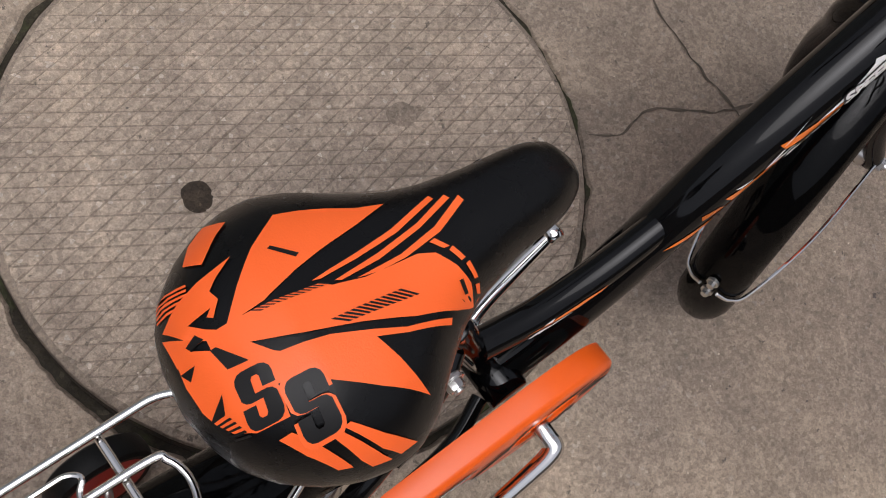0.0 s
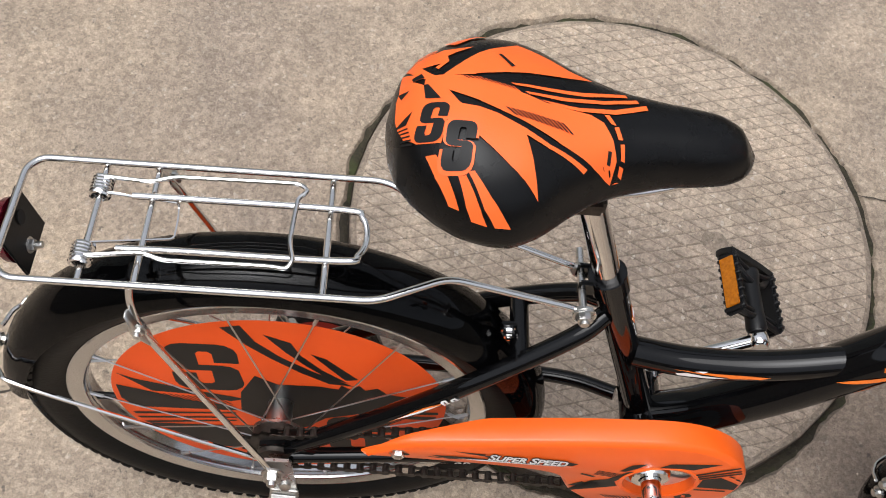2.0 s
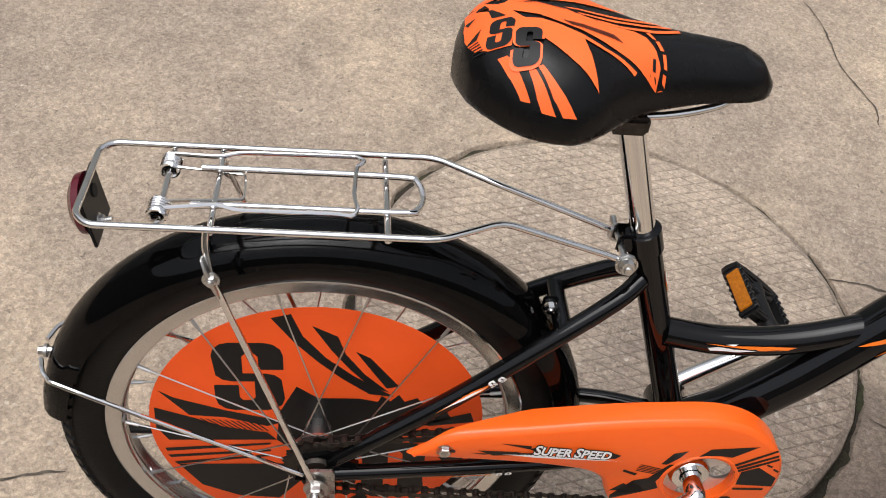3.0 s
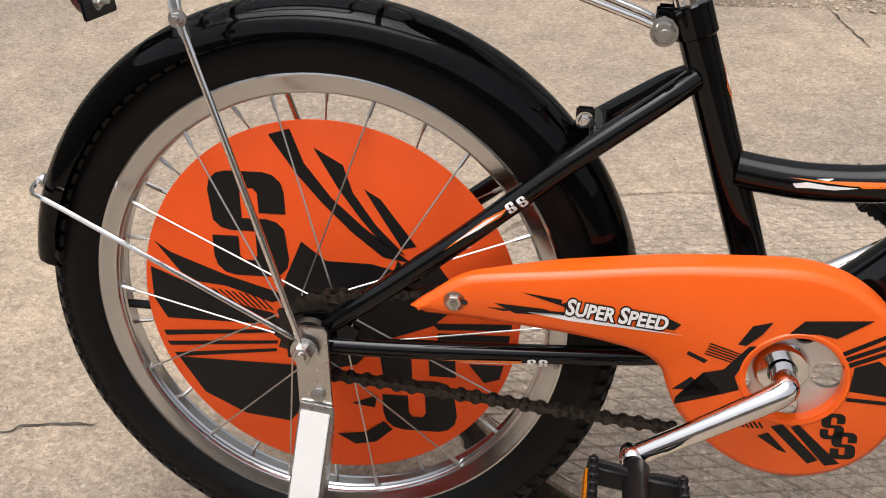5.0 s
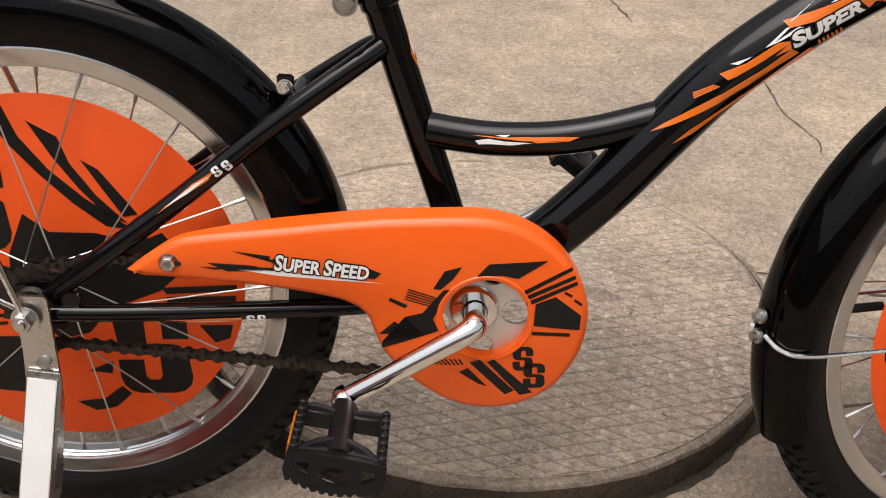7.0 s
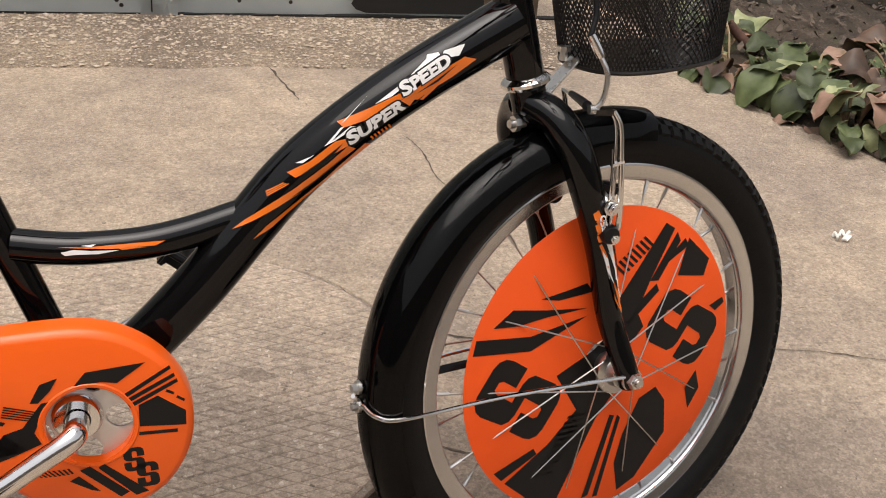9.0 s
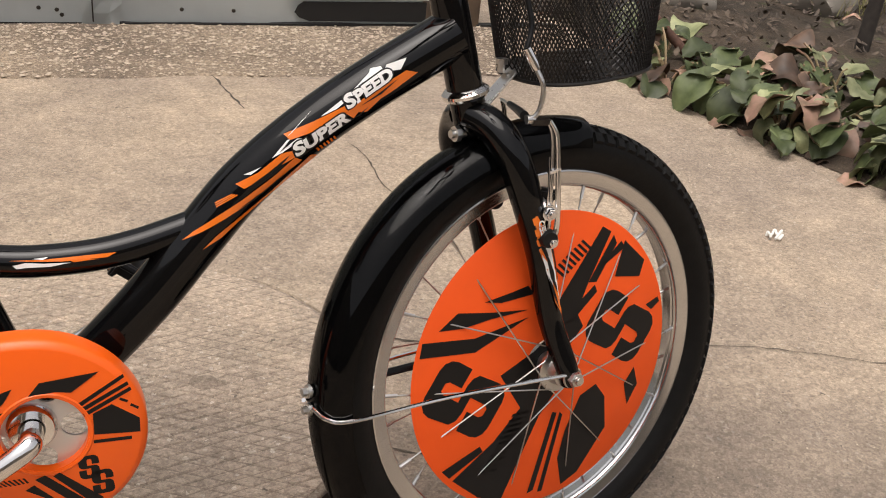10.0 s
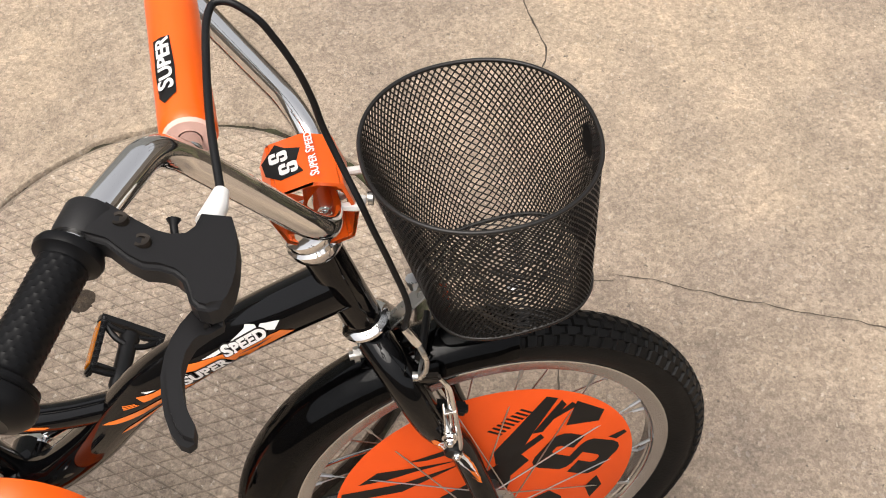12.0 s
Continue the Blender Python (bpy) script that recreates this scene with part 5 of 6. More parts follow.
def build_pedal(s, at, tilt):
    """An open cage pedal: two toothed side rails, an axle barrel, curved webs and a pierced, toothed outer plate; at is its middle."""
    m = Matrix.Translation(at) @ Matrix.Rotation(radians(tilt), 4, 'Y')
    bm = spun([(0, -0.044), (0.0085, -0.044), (0.0105, -0.040), (0.0098, -0.020), (0.0098, 0.010), (0.0115, 0.020), (0.0115, 0.026), (0, 0.026)], 'Y', 18, m=m, closed=False)
    if s < 0:
        bmesh.ops.transform(bm, matrix=m @ Matrix.Diagonal((1, -1, 1, 1)) @ m.inverted(), verts=bm.verts)
    ped = part("pedal", bm, PLASTIC, bike, "black plastic cage pedal")
    for sx in (-1, 1):
        part("cage_rail", box((0.0068, 0.070, 0.021), m @ Matrix.Translation((sx * 0.0325, 0, 0)), 0.0022), PLASTIC, ped)
        for k in range(7):
            part("tooth", box((0.0064, 0.0042, 0.0236), m @ Matrix.Translation((sx * 0.0325, -0.029 + k * 0.0095, 0)), 0.0010, seg=1), PLASTIC, ped)
        if s > 0 or sx < 0:
            part("pedal_reflector", box((0.0025, *((0.056, 0.0155) if s > 0 else (0.044, 0.0115))), m @ Matrix.Translation((sx * 0.0365, 0, 0)), 0.0008), AMBER, ped, "amber reflector")
        # webs from the barrel to the rails: one straight near the crank, one bowed before the outer plate
        part("web", pipe(curve_points([m @ Vector(p) for p in ((0, s * -0.026, 0.003), (sx * 0.014, s * -0.031, 0.004), (sx * 0.032, s * -0.032, 0.004))], 5), 0.0034, 8), PLASTIC, ped)
        part("web", pipe(curve_points([m @ Vector(p) for p in ((sx * 0.005, s * 0.010, 0.006), (sx * 0.018, s * 0.016, 0.005), (sx * 0.032, s * 0.030, 0.004))], 5), 0.0036, 8), PLASTIC, ped)
        part("web", box((0.026, 0.004, 0.015), m @ Matrix.Translation((sx * 0.019, s * -0.024, -0.001)), 0.001, seg=1), PLASTIC, ped)
    outline = [(-0.0365, 0.009), (-0.012, 0.0105), (0.012, 0.0105), (0.0365, 0.009), (0.0375, -0.004)]
    n = 11
    for k in range(n):
        x = 0.033 - 0.066 * k / (n - 1)
        z = -0.0175 + 0.0085 * (x / 0.036) ** 2
        outline += [(x + 0.0022, z), (x + 0.0016, z - 0.0016), (x - 0.0016, z - 0.0016), (x - 0.0022, z)]
    outline += [(-0.0375, -0.004)]
    oval = [(0.0115 * math.cos(q), -0.0045 + 0.0072 * math.sin(q)) for q in [2 * math.pi * i / 20 for i in range(20)]]
    tri = lambda d: [(d * 0.019, 0.0035), (d * 0.029, 0.0030), (d * 0.030, -0.0025), (d * 0.020, -0.0075)]
    lean = Matrix.Rotation(radians(s * 14), 4, 'X')
    part("outer_plate", plate_with_holes(outline, [oval, tri(-1), tri(1)], 0.0065, lambda u, v, w: m @ Matrix.Translation((0, s * 0.036, 0)) @ lean @ Vector((u, s * (w - 0.003), v))), PLASTIC, ped)
    rib = [m @ Matrix.Translation((0, s * 0.036, 0)) @ lean @ Vector((0.034 * math.cos(q), s * (-0.010 * math.sin(q)), 0.0085)) for q in [math.pi * i / 12 for i in range(13)]]
    part("plate_rib", pipe(rib, 0.0026, 8), PLASTIC, ped)
    return ped


END_R = B(0.2600, -0.104, 0.1975)
END_L = B(0.4670, 0.055, 0.326)
build_crank(-1, END_R)
build_crank(1, END_L)
build_pedal(-1, END_R + Vector((0.002, -0.056, 0.000)), 8)
build_pedal(1, END_L + Vector((-0.002, 0.050, 0.004)), 37)


# ---- training wheels ----
def build_trainer(s):
    y = s * 0.070
    bracket = [(-0.0135, 0.013), (-0.0115, 0.016), (0.0115, 0.016), (0.0135, 0.013), (0.0165, -0.066), (0.0140, -0.074), (-0.0080, -0.074), (-0.0105, -0.066)]
    root = part("training_wheel_bracket", slab(bracket, 0.0035, lambda u, v, w: Vector((HUB_R.x + u + 0.004, y + s * w, 0.246 + v))), STEEL, bike, "zinc plated training wheel bracket")
    a, b = Vector((0.008, y + s * 0.006, 0.189)), (Vector((-0.005, -0.112, 0.050)) if s < 0 else Vector((-0.004, 0.106, 0.062)))
    d = (b - a).normalized()
    across = Vector((1, 0, 0)) - d * d.x
    across.normalize()
    out = across.cross(d).normalized()
    if out.y * s < 0:
        out = -out
    rot = Matrix((across, d, out)).transposed().to_4x4()
    L = (b - a).length
    M = Matrix.Translation((a + b) / 2) @ rot
    part("arm", box((0.0285, L + 0.010, 0.004), M, 0.0012), STEEL, root)
    # bare steel in white: the bright sky reflection is put into the colour
    part("white_plate", box((0.0245, L * 0.98, 0.0015), Matrix.Translation(out * 0.0036) @ M, 0.0005), WHITE_AND_SHEEN, root, "steel plate on the arm, its sky reflection painted white")
    flange = [(-L * 0.5, 0.0), (-L * 0.35, 0.010), (L * 0.18, 0.020), (L * 0.36, 0.016), (L * 0.52, 0.0)]
    part("flange", slab(flange, 0.003, lambda u, v, w: (a + b) / 2 + d * u + across * (0.0135 + w * 0.5) - out * v), STEEL, root)
    for t in (-0.09,):
        part("rivet", spun([(0, 0), (0.0062, 0), (0.0055, 0.0022), (0, 0.003)], 'Z', 14, m=Matrix.Translation(a + (b - a) * t + out * 0.002) @ rot, closed=False), STEEL, root)
    c = Vector((0.016, -0.176, 0.048)) if s < 0 else Vector((0.020, 0.165, 0.084))
    part("foot", pipe(rounded_path([b, b + Vector((0.004, s * 0.010, -0.004)), c + Vector((0, -s * 0.02, 0)), c + Vector((0, s * 0.016, 0))], 0.006), 0.005, 10), STEEL, root)
    W = Matrix.Translation(c) @ Matrix.Rotation(radians(-4 * s), 4, 'X')
    tyre = spun([(0.045, -0.0145), (0.0505, -0.0150), (0.0545, -0.012), (0.0558, -0.006), (0.0558, 0.006), (0.0545, 0.012), (0.0505, 0.0150), (0.045, 0.0145)], 'Y', 48, m=W)
    part("training_tyre", tyre, RUBBER, root, "small black training wheel")
    part("training_hub", spun([(0, -0.016), (0.012, -0.016), (0.016, -0.013), (0.040, -0.0145), (0.0465, -0.0145), (0.0465, 0.0145), (0.040, 0.0145), (0.016, 0.013), (0.012, 0.016), (0, 0.016)], 'Y', 36, m=W, closed=False), RED_HUB, root, "red plastic hub")


build_trainer(-1)
build_trainer(1)


# ---- handlebar ----
def build_bar():
    fw = (STEER.to_3x3() @ Vector((1, 0, 0)))
    fw.z = 0
    fw.normalize()
    rt = Vector((fw.y, -fw.x, 0))
    mid = B(0.711, 0.0, 0.0)
    K = lambda f, r, z: Vector((mid.x, mid.y, 0)) + fw * f + rt * r + Vector((0, 0, z))
    right = [(0.028, 0.0, 0.686), (0.027, 0.048, 0.688), (0.016, 0.070, 0.715), (-0.050, 0.108, 0.848), (-0.064, 0.126, 0.870), (-0.100, 0.190, 0.876), (-0.146, 0.285, 0.867)]
    path = [K(f, -r, z) for f, r, z in reversed(right[1:])] + [K(*p) for p in right]
    bar = part("handlebar", pipe(rounded_path(path, 0.030, 6), 0.0105, 20), CHROME, bike, "chrome high-rise handlebar")
    a, b = K(-0.044, 0.104, 0.846), K(-0.044, -0.104, 0.846)
    part("cross_bar", pipe([a, b], 0.007, 14), CHROME, bar)
    d = (b - a)
    axis = d.normalized().to_track_quat('Z', 'Y').to_matrix().to_4x4()
    pad = spun([(0.0075, 0.0), (0.0150, 0.0), (0.0172, 0.003), (0.0176, 0.010), (0.0176, d.length - 0.034), (0.0172, d.length - 0.027), (0.0150, d.length - 0.024), (0.0075, d.length - 0.024)], 'Z', 32, m=Matrix.Translation(a + d.normalized() * 0.012) @ axis)
    part("bar_pad", pad, ORANGE_GUARD, bar, "orange foam crossbar pad")
    part("pad_end", spun([(0.0075, -0.002), (0.0145, -0.002), (0.0158, 0.001), (0.0075, 0.001)], 'Z', 28, m=Matrix.Translation(a + d.normalized() * 0.012) @ axis), PINK_FOAM, bar, "pale foam end")
    # words round the pad
    n = (Vector((-0.25, -0.55, 0.8))).normalized()
    n = (n - d.normalized() * n.dot(d.normalized())).normalized()
    t = d.normalized()
    s2 = n.cross(t)

    def on_pad(u, v, e=0.0006):
        ang = v / 0.0176
        return a + t * u + (n * math.cos(ang) + s2 * math.sin(ang)) * (0.0176 + e)
    bm = decal(bmesh.new(), mm(36, -6, 62, -7, 98, -6, 100, 6, 64, 7, 38, 6, 30, 2), on_pad, 0.005)
    part("word_backing", bm, BLACK_PRINT, bar)
    part("word", letters((0.042, -0.0050), (0.096, -0.0050), 0.0100, 0.0100, "Super", lambda u, v: on_pad(u, v, 0.0014), 0.025), WHITE, bar, "white lettering")
    # stem and its orange sleeve
    top = HEAD_T + STEER_D * 0.02
    st = K(0.028, 0.0, 0.682)
    part("stem", pipe([top, top.lerp(st, 0.6), st], 0.0108, 18), CHROME, bar, "chrome quill stem")
    turn = Matrix.Rotation(math.atan2(fw.y, fw.x), 4, 'Z') @ Matrix.Rotation(radians(-14), 4, 'Y')
    M = Matrix.Translation(st - fw * 0.010 + Vector((0, 0, -0.003))) @ turn
    hexa = [(-0.030, -0.016), (-0.012, -0.036), (0.018, -0.036), (0.030, -0.012), (0.030, 0.022), (0.012, 0.036), (-0.018, 0.036), (-0.032, 0.016)]
    bm = bmesh.new()
    rings = []
    for r, k in ((-0.027, 1.0), (0.027, 1.0), (0.027, 0.90), (-0.027, 0.90)):
        rings.append([bm.verts.new(M @ Vector((u * k, r, v * k))) for u, v in hexa])
    for P, Q in zip(rings, rings[1:] + rings[:1]):
        for i in range(8):
            bm.faces.new((P[i], P[(i + 1) % 8], Q[(i + 1) % 8], Q[i]))
    bmesh.ops.bevel(bm, geom=[e for e in bm.edges if e.calc_length() > 0.05], offset=0.0025, segments=2, affect='EDGES')
    part("stem_sleeve", bm, ORANGE_GUARD, bar, "orange plastic sleeve round the stem")
    part("stem_clamp", spun([(0.0, -0.018), (0.0150, -0.018), (0.0165, -0.015), (0.0165, 0.015), (0.0150, 0.018), (0.0, 0.018)], 'Y', 24, m=Matrix.Translation(st + Vector((0, 0, -0.001))) @ turn, closed=False), CHROME, bar, "chrome stem clamp")
    bm = decal(bmesh.new(), [(-0.024, -0.006), (-0.012, -0.015), (0.008, -0.013), (0.003, -0.002), (0.009, 0.012), (-0.004, 0.017), (-0.012, 0.024), (-0.019, 0.016), (-0.026, 0.008)], lambda u, v: M @ Vector((u * 0.9, v, 0.0366)))
    part("emblem_backing", bm, BLACK_PRINT, bar, smooth=False)
    for o in (s_shape(0.0115, 0.0165, -0.011, 0.009, 90), s_shape(0.0115, 0.0165, -0.004, -0.005, 90)):
        part("emblem", decal(bmesh.new(), o, lambda u, v: M @ Vector((u * 0.9, v, 0.0371))), WHITE, bar, smooth=False)
    for b, e, w in ((-0.022, 0.000, "Super"), (0.003, 0.025, "Speed")):
        part("word", letters((0.016, b), (0.016, e), 0.0075, 0.0075, w, lambda u, v: M @ Vector((u * 0.9 + 0.004, v, 0.0369)), 0.025), WHITE, bar, "white lettering", smooth=False)
    # grips
    for s in (1, -1):
        g0, g1 = K(-0.101, s * 0.194, 0.8755), K(-0.145, s * 0.285, 0.867)
        g0 = g0.lerp(g1, 0.11)
        ax = g1 - g0
        L = ax.length
        G = Matrix.Translation(g0) @ ax.normalized().to_track_quat('Z', 'Y').to_matrix().to_4x4()
        prof = [(0.0108, -0.002), (0.0172, -0.002), (0.0182, 0.001), (0.0175, 0.004), (0.0140, 0.006)]
        n = 40
        for k in range(n):
            z = 0.008 + (L - 0.022) * k / (n - 1)
            prof.append((0.0130, z))
        prof += [(0.0145, L - 0.012), (0.0192, L - 0.0105), (0.0196, L - 0.008), (0.0186, L - 0.0065), (0.0212, L - 0.0045), (0.0220, L - 0.0005), (0.0212, L + 0.0035), (0.0180, L + 0.0075), (0.0128, L + 0.0100), (0.0118, L + 0.0096), (0.0, L + 0.0118)]
        bm = spun(prof, 'Z', 56, closed=False)
        for v in bm.verts:
            # small raised blocks in staggered rows round the sleeve
            if 0.0075 < v.co.z < L - 0.0135 and v.co.xy.length < 0.0136:
                k = round((v.co.z - 0.008) / (L - 0.022) * (n - 1))
                a = round(math.atan2(v.co.y, v.co.x) / (2 * math.pi) * 56)
                up = k % 2 and (a + (k // 2 % 2) * 2) % 4
                v.co.xy *= 1.026 if up else 0.976
        bmesh.ops.transform(bm, matrix=G, verts=bm.verts)
        part("grip", bm, GRIP, bar, "knurled black rubber grip")
    # brake lever on the right
    c = K(-0.090, 0.172, 0.8755)
    ax = (K(-0.138, 0.268, 0.868) - K(-0.100, 0.190, 0.876)).normalized()
    lever = part("brake_lever_clamp", spun([(0.0105, -0.010), (0.0142, -0.010), (0.0150, -0.008), (0.0150, 0.009), (0.0142, 0.011), (0.0105, 0.011)], 'Z', 28, m=Matrix.Translation(c + ax * 0.016) @ ax.to_track_quat('Z', 'Y').to_matrix().to_4x4()), LEVER, bar, "black plastic brake lever clamp")
    bodyo = mm(661, -189, 668, -192, 682, -199, 691, -202.5, 698, -202.5, 704.5, -199, 708, -193, 710, -182, 724, -178, 727, -188, 729.5, -201, 730.5, -217, 730, -229, 728.5, -238, 725.5, -245.5, 721, -249.5, 716, -249.5, 712, -246, 710, -240, 707.5, -234, 703, -230.5, 697, -230, 690, -232, 682, -229, 672, -222, 660, -220)
    hgt = lambda u: 0.874 - 0.50 * (max(0.664, min(0.735, u)) - 0.678)
    bm = slab(bodyo, 0.016, lambda u, v, w: Vector((u, v, hgt(u) + w - 0.010)))
    bmesh.ops.bevel(bm, geom=[e for e in bm.edges if len(e.link_faces) == 2 and e.calc_face_angle() > 1.2], offset=0.0030, segments=3, affect='EDGES')
    part("lever_body", bm, LEVER, bar)
    bladeo = mm(709, -238, 705, -249, 702.5, -259, 701, -270, 701, -284, 703, -296, 706, -307, 710, -316, 714, -320.5, 718, -321, 720.5, -317, 720, -310, 716.5, -304, 713.5, -297, 711.5, -288, 710, -279, 710.5, -269, 713, -260, 718, -252, 724, -244, 724, -236)
    bm = slab(bladeo, 0.012, lambda u, v, w: Vector((u, v, hgt(u) + w - 0.022)))
    bmesh.ops.bevel(bm, geom=[e for e in bm.edges if len(e.link_faces) == 2 and e.calc_face_angle() > 1.2], offset=0.0036, segments=4, affect='EDGES')
    part("lever_blade", bm, LEVER, bar, "curved black brake lever")
    for u, v in ((0.676, -0.2045), (0.6875, -0.2155)):
        bm = spun([(0.0, 0.0), (0.0026, 0.0), (0.0026, 0.0012), (0.0046, 0.0014), (0.0050, 0.0), (0.0050, -0.002)], 'Z', 18, m=Matrix.Translation((u, v, hgt(u) + 0.006)), closed=False)
        part("lever_screw", bm, DARK_STEEL, bar)
    part("adjuster", pipe([B(0.6985, -0.200, 0.860), B(0.6975, -0.193, 0.864), B(0.6973, -0.190, 0.865)], [0.0022, 0.0022, 0.0040], 10), PLASTIC, bar)
    # brake cable, with its white end cap
    c0 = B(0.7145, -0.168, 0.853)
    part("cable_cap", pipe([c0 - Vector((0.003, 0.014, 0.0)), c0, c0 + Vector((0.001, 0.012, 0.0))], [0.0072, 0.0064, 0.0044], 14), WHITE_AND_SHEEN, bar, "white cable end cap")
    cab = [c0 + Vector((0.001, 0.010, 0)), B(0.7038, -0.0983, 0.864), B(0.6936, -0.0253, 0.87), B(0.6939, -0.0007, 0.873), B(0.6992, 0.0044, 0.874), B(0.7105, 0.002, 0.872), B(0.7259, -0.0014, 0.857), B(0.7388, -0.003, 0.823), B(0.7456, -0.0024, 0.7879), B(0.7512, -0.0071, 0.7527), B(0.774, -0.0357, 0.69), B(0.787, -0.04, 0.64), B(0.7971, -0.0476, 0.6), B(0.7925, -0.053, 0.5775)]
    part("brake_cable", pipe(curve_points(cab, 8), 0.0026, 10), PLASTIC, bar, "black brake cable")
    # the upper bar and grips are shifted down and inward to fit the camera's view
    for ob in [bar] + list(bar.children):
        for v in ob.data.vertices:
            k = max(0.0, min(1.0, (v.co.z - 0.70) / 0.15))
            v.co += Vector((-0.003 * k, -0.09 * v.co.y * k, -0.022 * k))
    return bar


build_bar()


# ---- front brake ----
def build_brake():
    S = lambda x, y, z: STEER @ Vector((x, y, z))
    root = part("front_brake", pipe([B(0.812, -0.050, 0.408), B(0.8275, -0.064, 0.3995)], [0.0085, 0.0075], 16), PLASTIC, bike, "chrome linear-pull front brake")
    right = [B(0.8275, -0.066, 0.3975), B(0.8319, -0.066, 0.4127), B(0.8301, -0.065, 0.4476), B(0.8285, -0.064, 0.4685), B(0.8253, -0.062, 0.4992), B(0.8178, -0.060, 0.5137)]
    left = [S(0.834, 0.050, 0.402), S(0.836, 0.049, 0.420), S(0.838, 0.047, 0.450), S(0.838, 0.045, 0.472), S(0.836, 0.043, 0.498), S(0.830, 0.041, 0.512)]
    for s, P in ((-1, right), (1, left)):
        # two pressed plates, the front one bowed
        for dx, dy, r0, r1 in ((-0.0005, 0.0, 0.0030, 0.0021), (-0.0085, 0.0035, 0.0024, 0.0015)):
            Q = [p + Vector((dx * (1 - 0.75 * k / 5), -s * dy, 0)) for k, p in enumerate(P)]
            arm = curve_points(Q, 5)
            bm = pipe(arm, [r0 + (r1 - r0) * k / (len(arm) - 1) for k in range(len(arm))], 10)
            part("brake_arm", bm, CHROME, root)
        part("arm_band", box((0.0125, 0.006, 0.0032), Matrix.Translation(P[3] + Vector((-0.004, 0, -0.001))) @ Matrix.Rotation(radians(-18), 4, 'Y'), 0.0008), CHROME, root)
        q = P[2] + Vector((-0.008, 0, -0.019))
        part("pad_holder", box((0.040, 0.012, 0.012), Matrix.Translation(q + Vector((-0.002, -s * 0.022, 0.012))) @ Matrix.Rotation(radians(14), 4, 'Y'), 0.003), PLASTIC, root)
        part("pad_post", pipe([q + Vector((-0.007, -s * 0.016, 0.010)), q + Vector((0.0, s * 0.002, 0.0))], [0.0050, 0.0046], 12), STEEL, root)
        part("pad_bolt", nut_bm(flip(Matrix.Translation(q + Vector((0.0005, s * 0.003, -0.001))), s), 0.0056, 0.005, 0.003), CHROME, root)
        part("pivot_bolt", nut_bm(flip(Matrix.Translation(P[0] + Vector((0, s * 0.002, 0.001))), s), 0.0048, 0.004, 0.002), CHROME, root)
        part("pivot_cap", spun([(0, -0.004), (0.0075, -0.004), (0.0090, -0.001), (0.0090, 0.008), (0, 0.008)], 'Y', 20, m=flip(Matrix.Translation(P[0] + Vector((-0.003, 0, 0.004))), s), closed=False), PLASTIC, root)
        part("spring", pipe(curve_points([P[0] + Vector((-0.010, 0, 0.006)), P[2] + Vector((-0.011, s * 0.002, 0)), P[3] + Vector((-0.010, 0, 0.012))], 5), 0.0010, 6), CHROME, root)
    sl = [B(0.7925, -0.053, 0.5775), B(0.7995, -0.0555, 0.5645), B(0.8022, -0.0562, 0.5590)]
    part("noodle_sleeve", pipe(sl, [0.0040, 0.0044, 0.0038], 14), CHROME, root, "bright metal cable sleeve")
    nd = [sl[2], B(0.8062, -0.060, 0.5500), B(0.8080, -0.061, 0.5410), B(0.8068, -0.061, 0.5282), B(0.8040, -0.0605, 0.5200), B(0.8002, -0.059, 0.5159)]
    part("noodle", pipe(curve_points(nd, 6), 0.0024, 12), STEEL, root, "bent steel cable guide")
    part("noodle_end", spun([(0, -0.004), (0.0042, -0.004), (0.0042, 0.004), (0, 0.004)], 'X', 12, m=Matrix.Translation(B(0.799, -0.058, 0.5145)), closed=False), STEEL, root)
    part("noodle_stirrup", box((0.020, 0.008, 0.0075), Matrix.Translation(B(0.8085, -0.0585, 0.5130)), 0.002), DARK_STEEL, root)
    part("brake_link", pipe([B(0.800, -0.056, 0.5140), left[5]], 0.0016, 8), STEEL, root)
    part("link_boot", pipe([B(0.801, -0.040, 0.5140), B(0.804, -0.020, 0.5140), B(0.807, 0.010, 0.5140)], [0.0045, 0.0040, 0.0032], 10), PLASTIC, root)


build_brake()


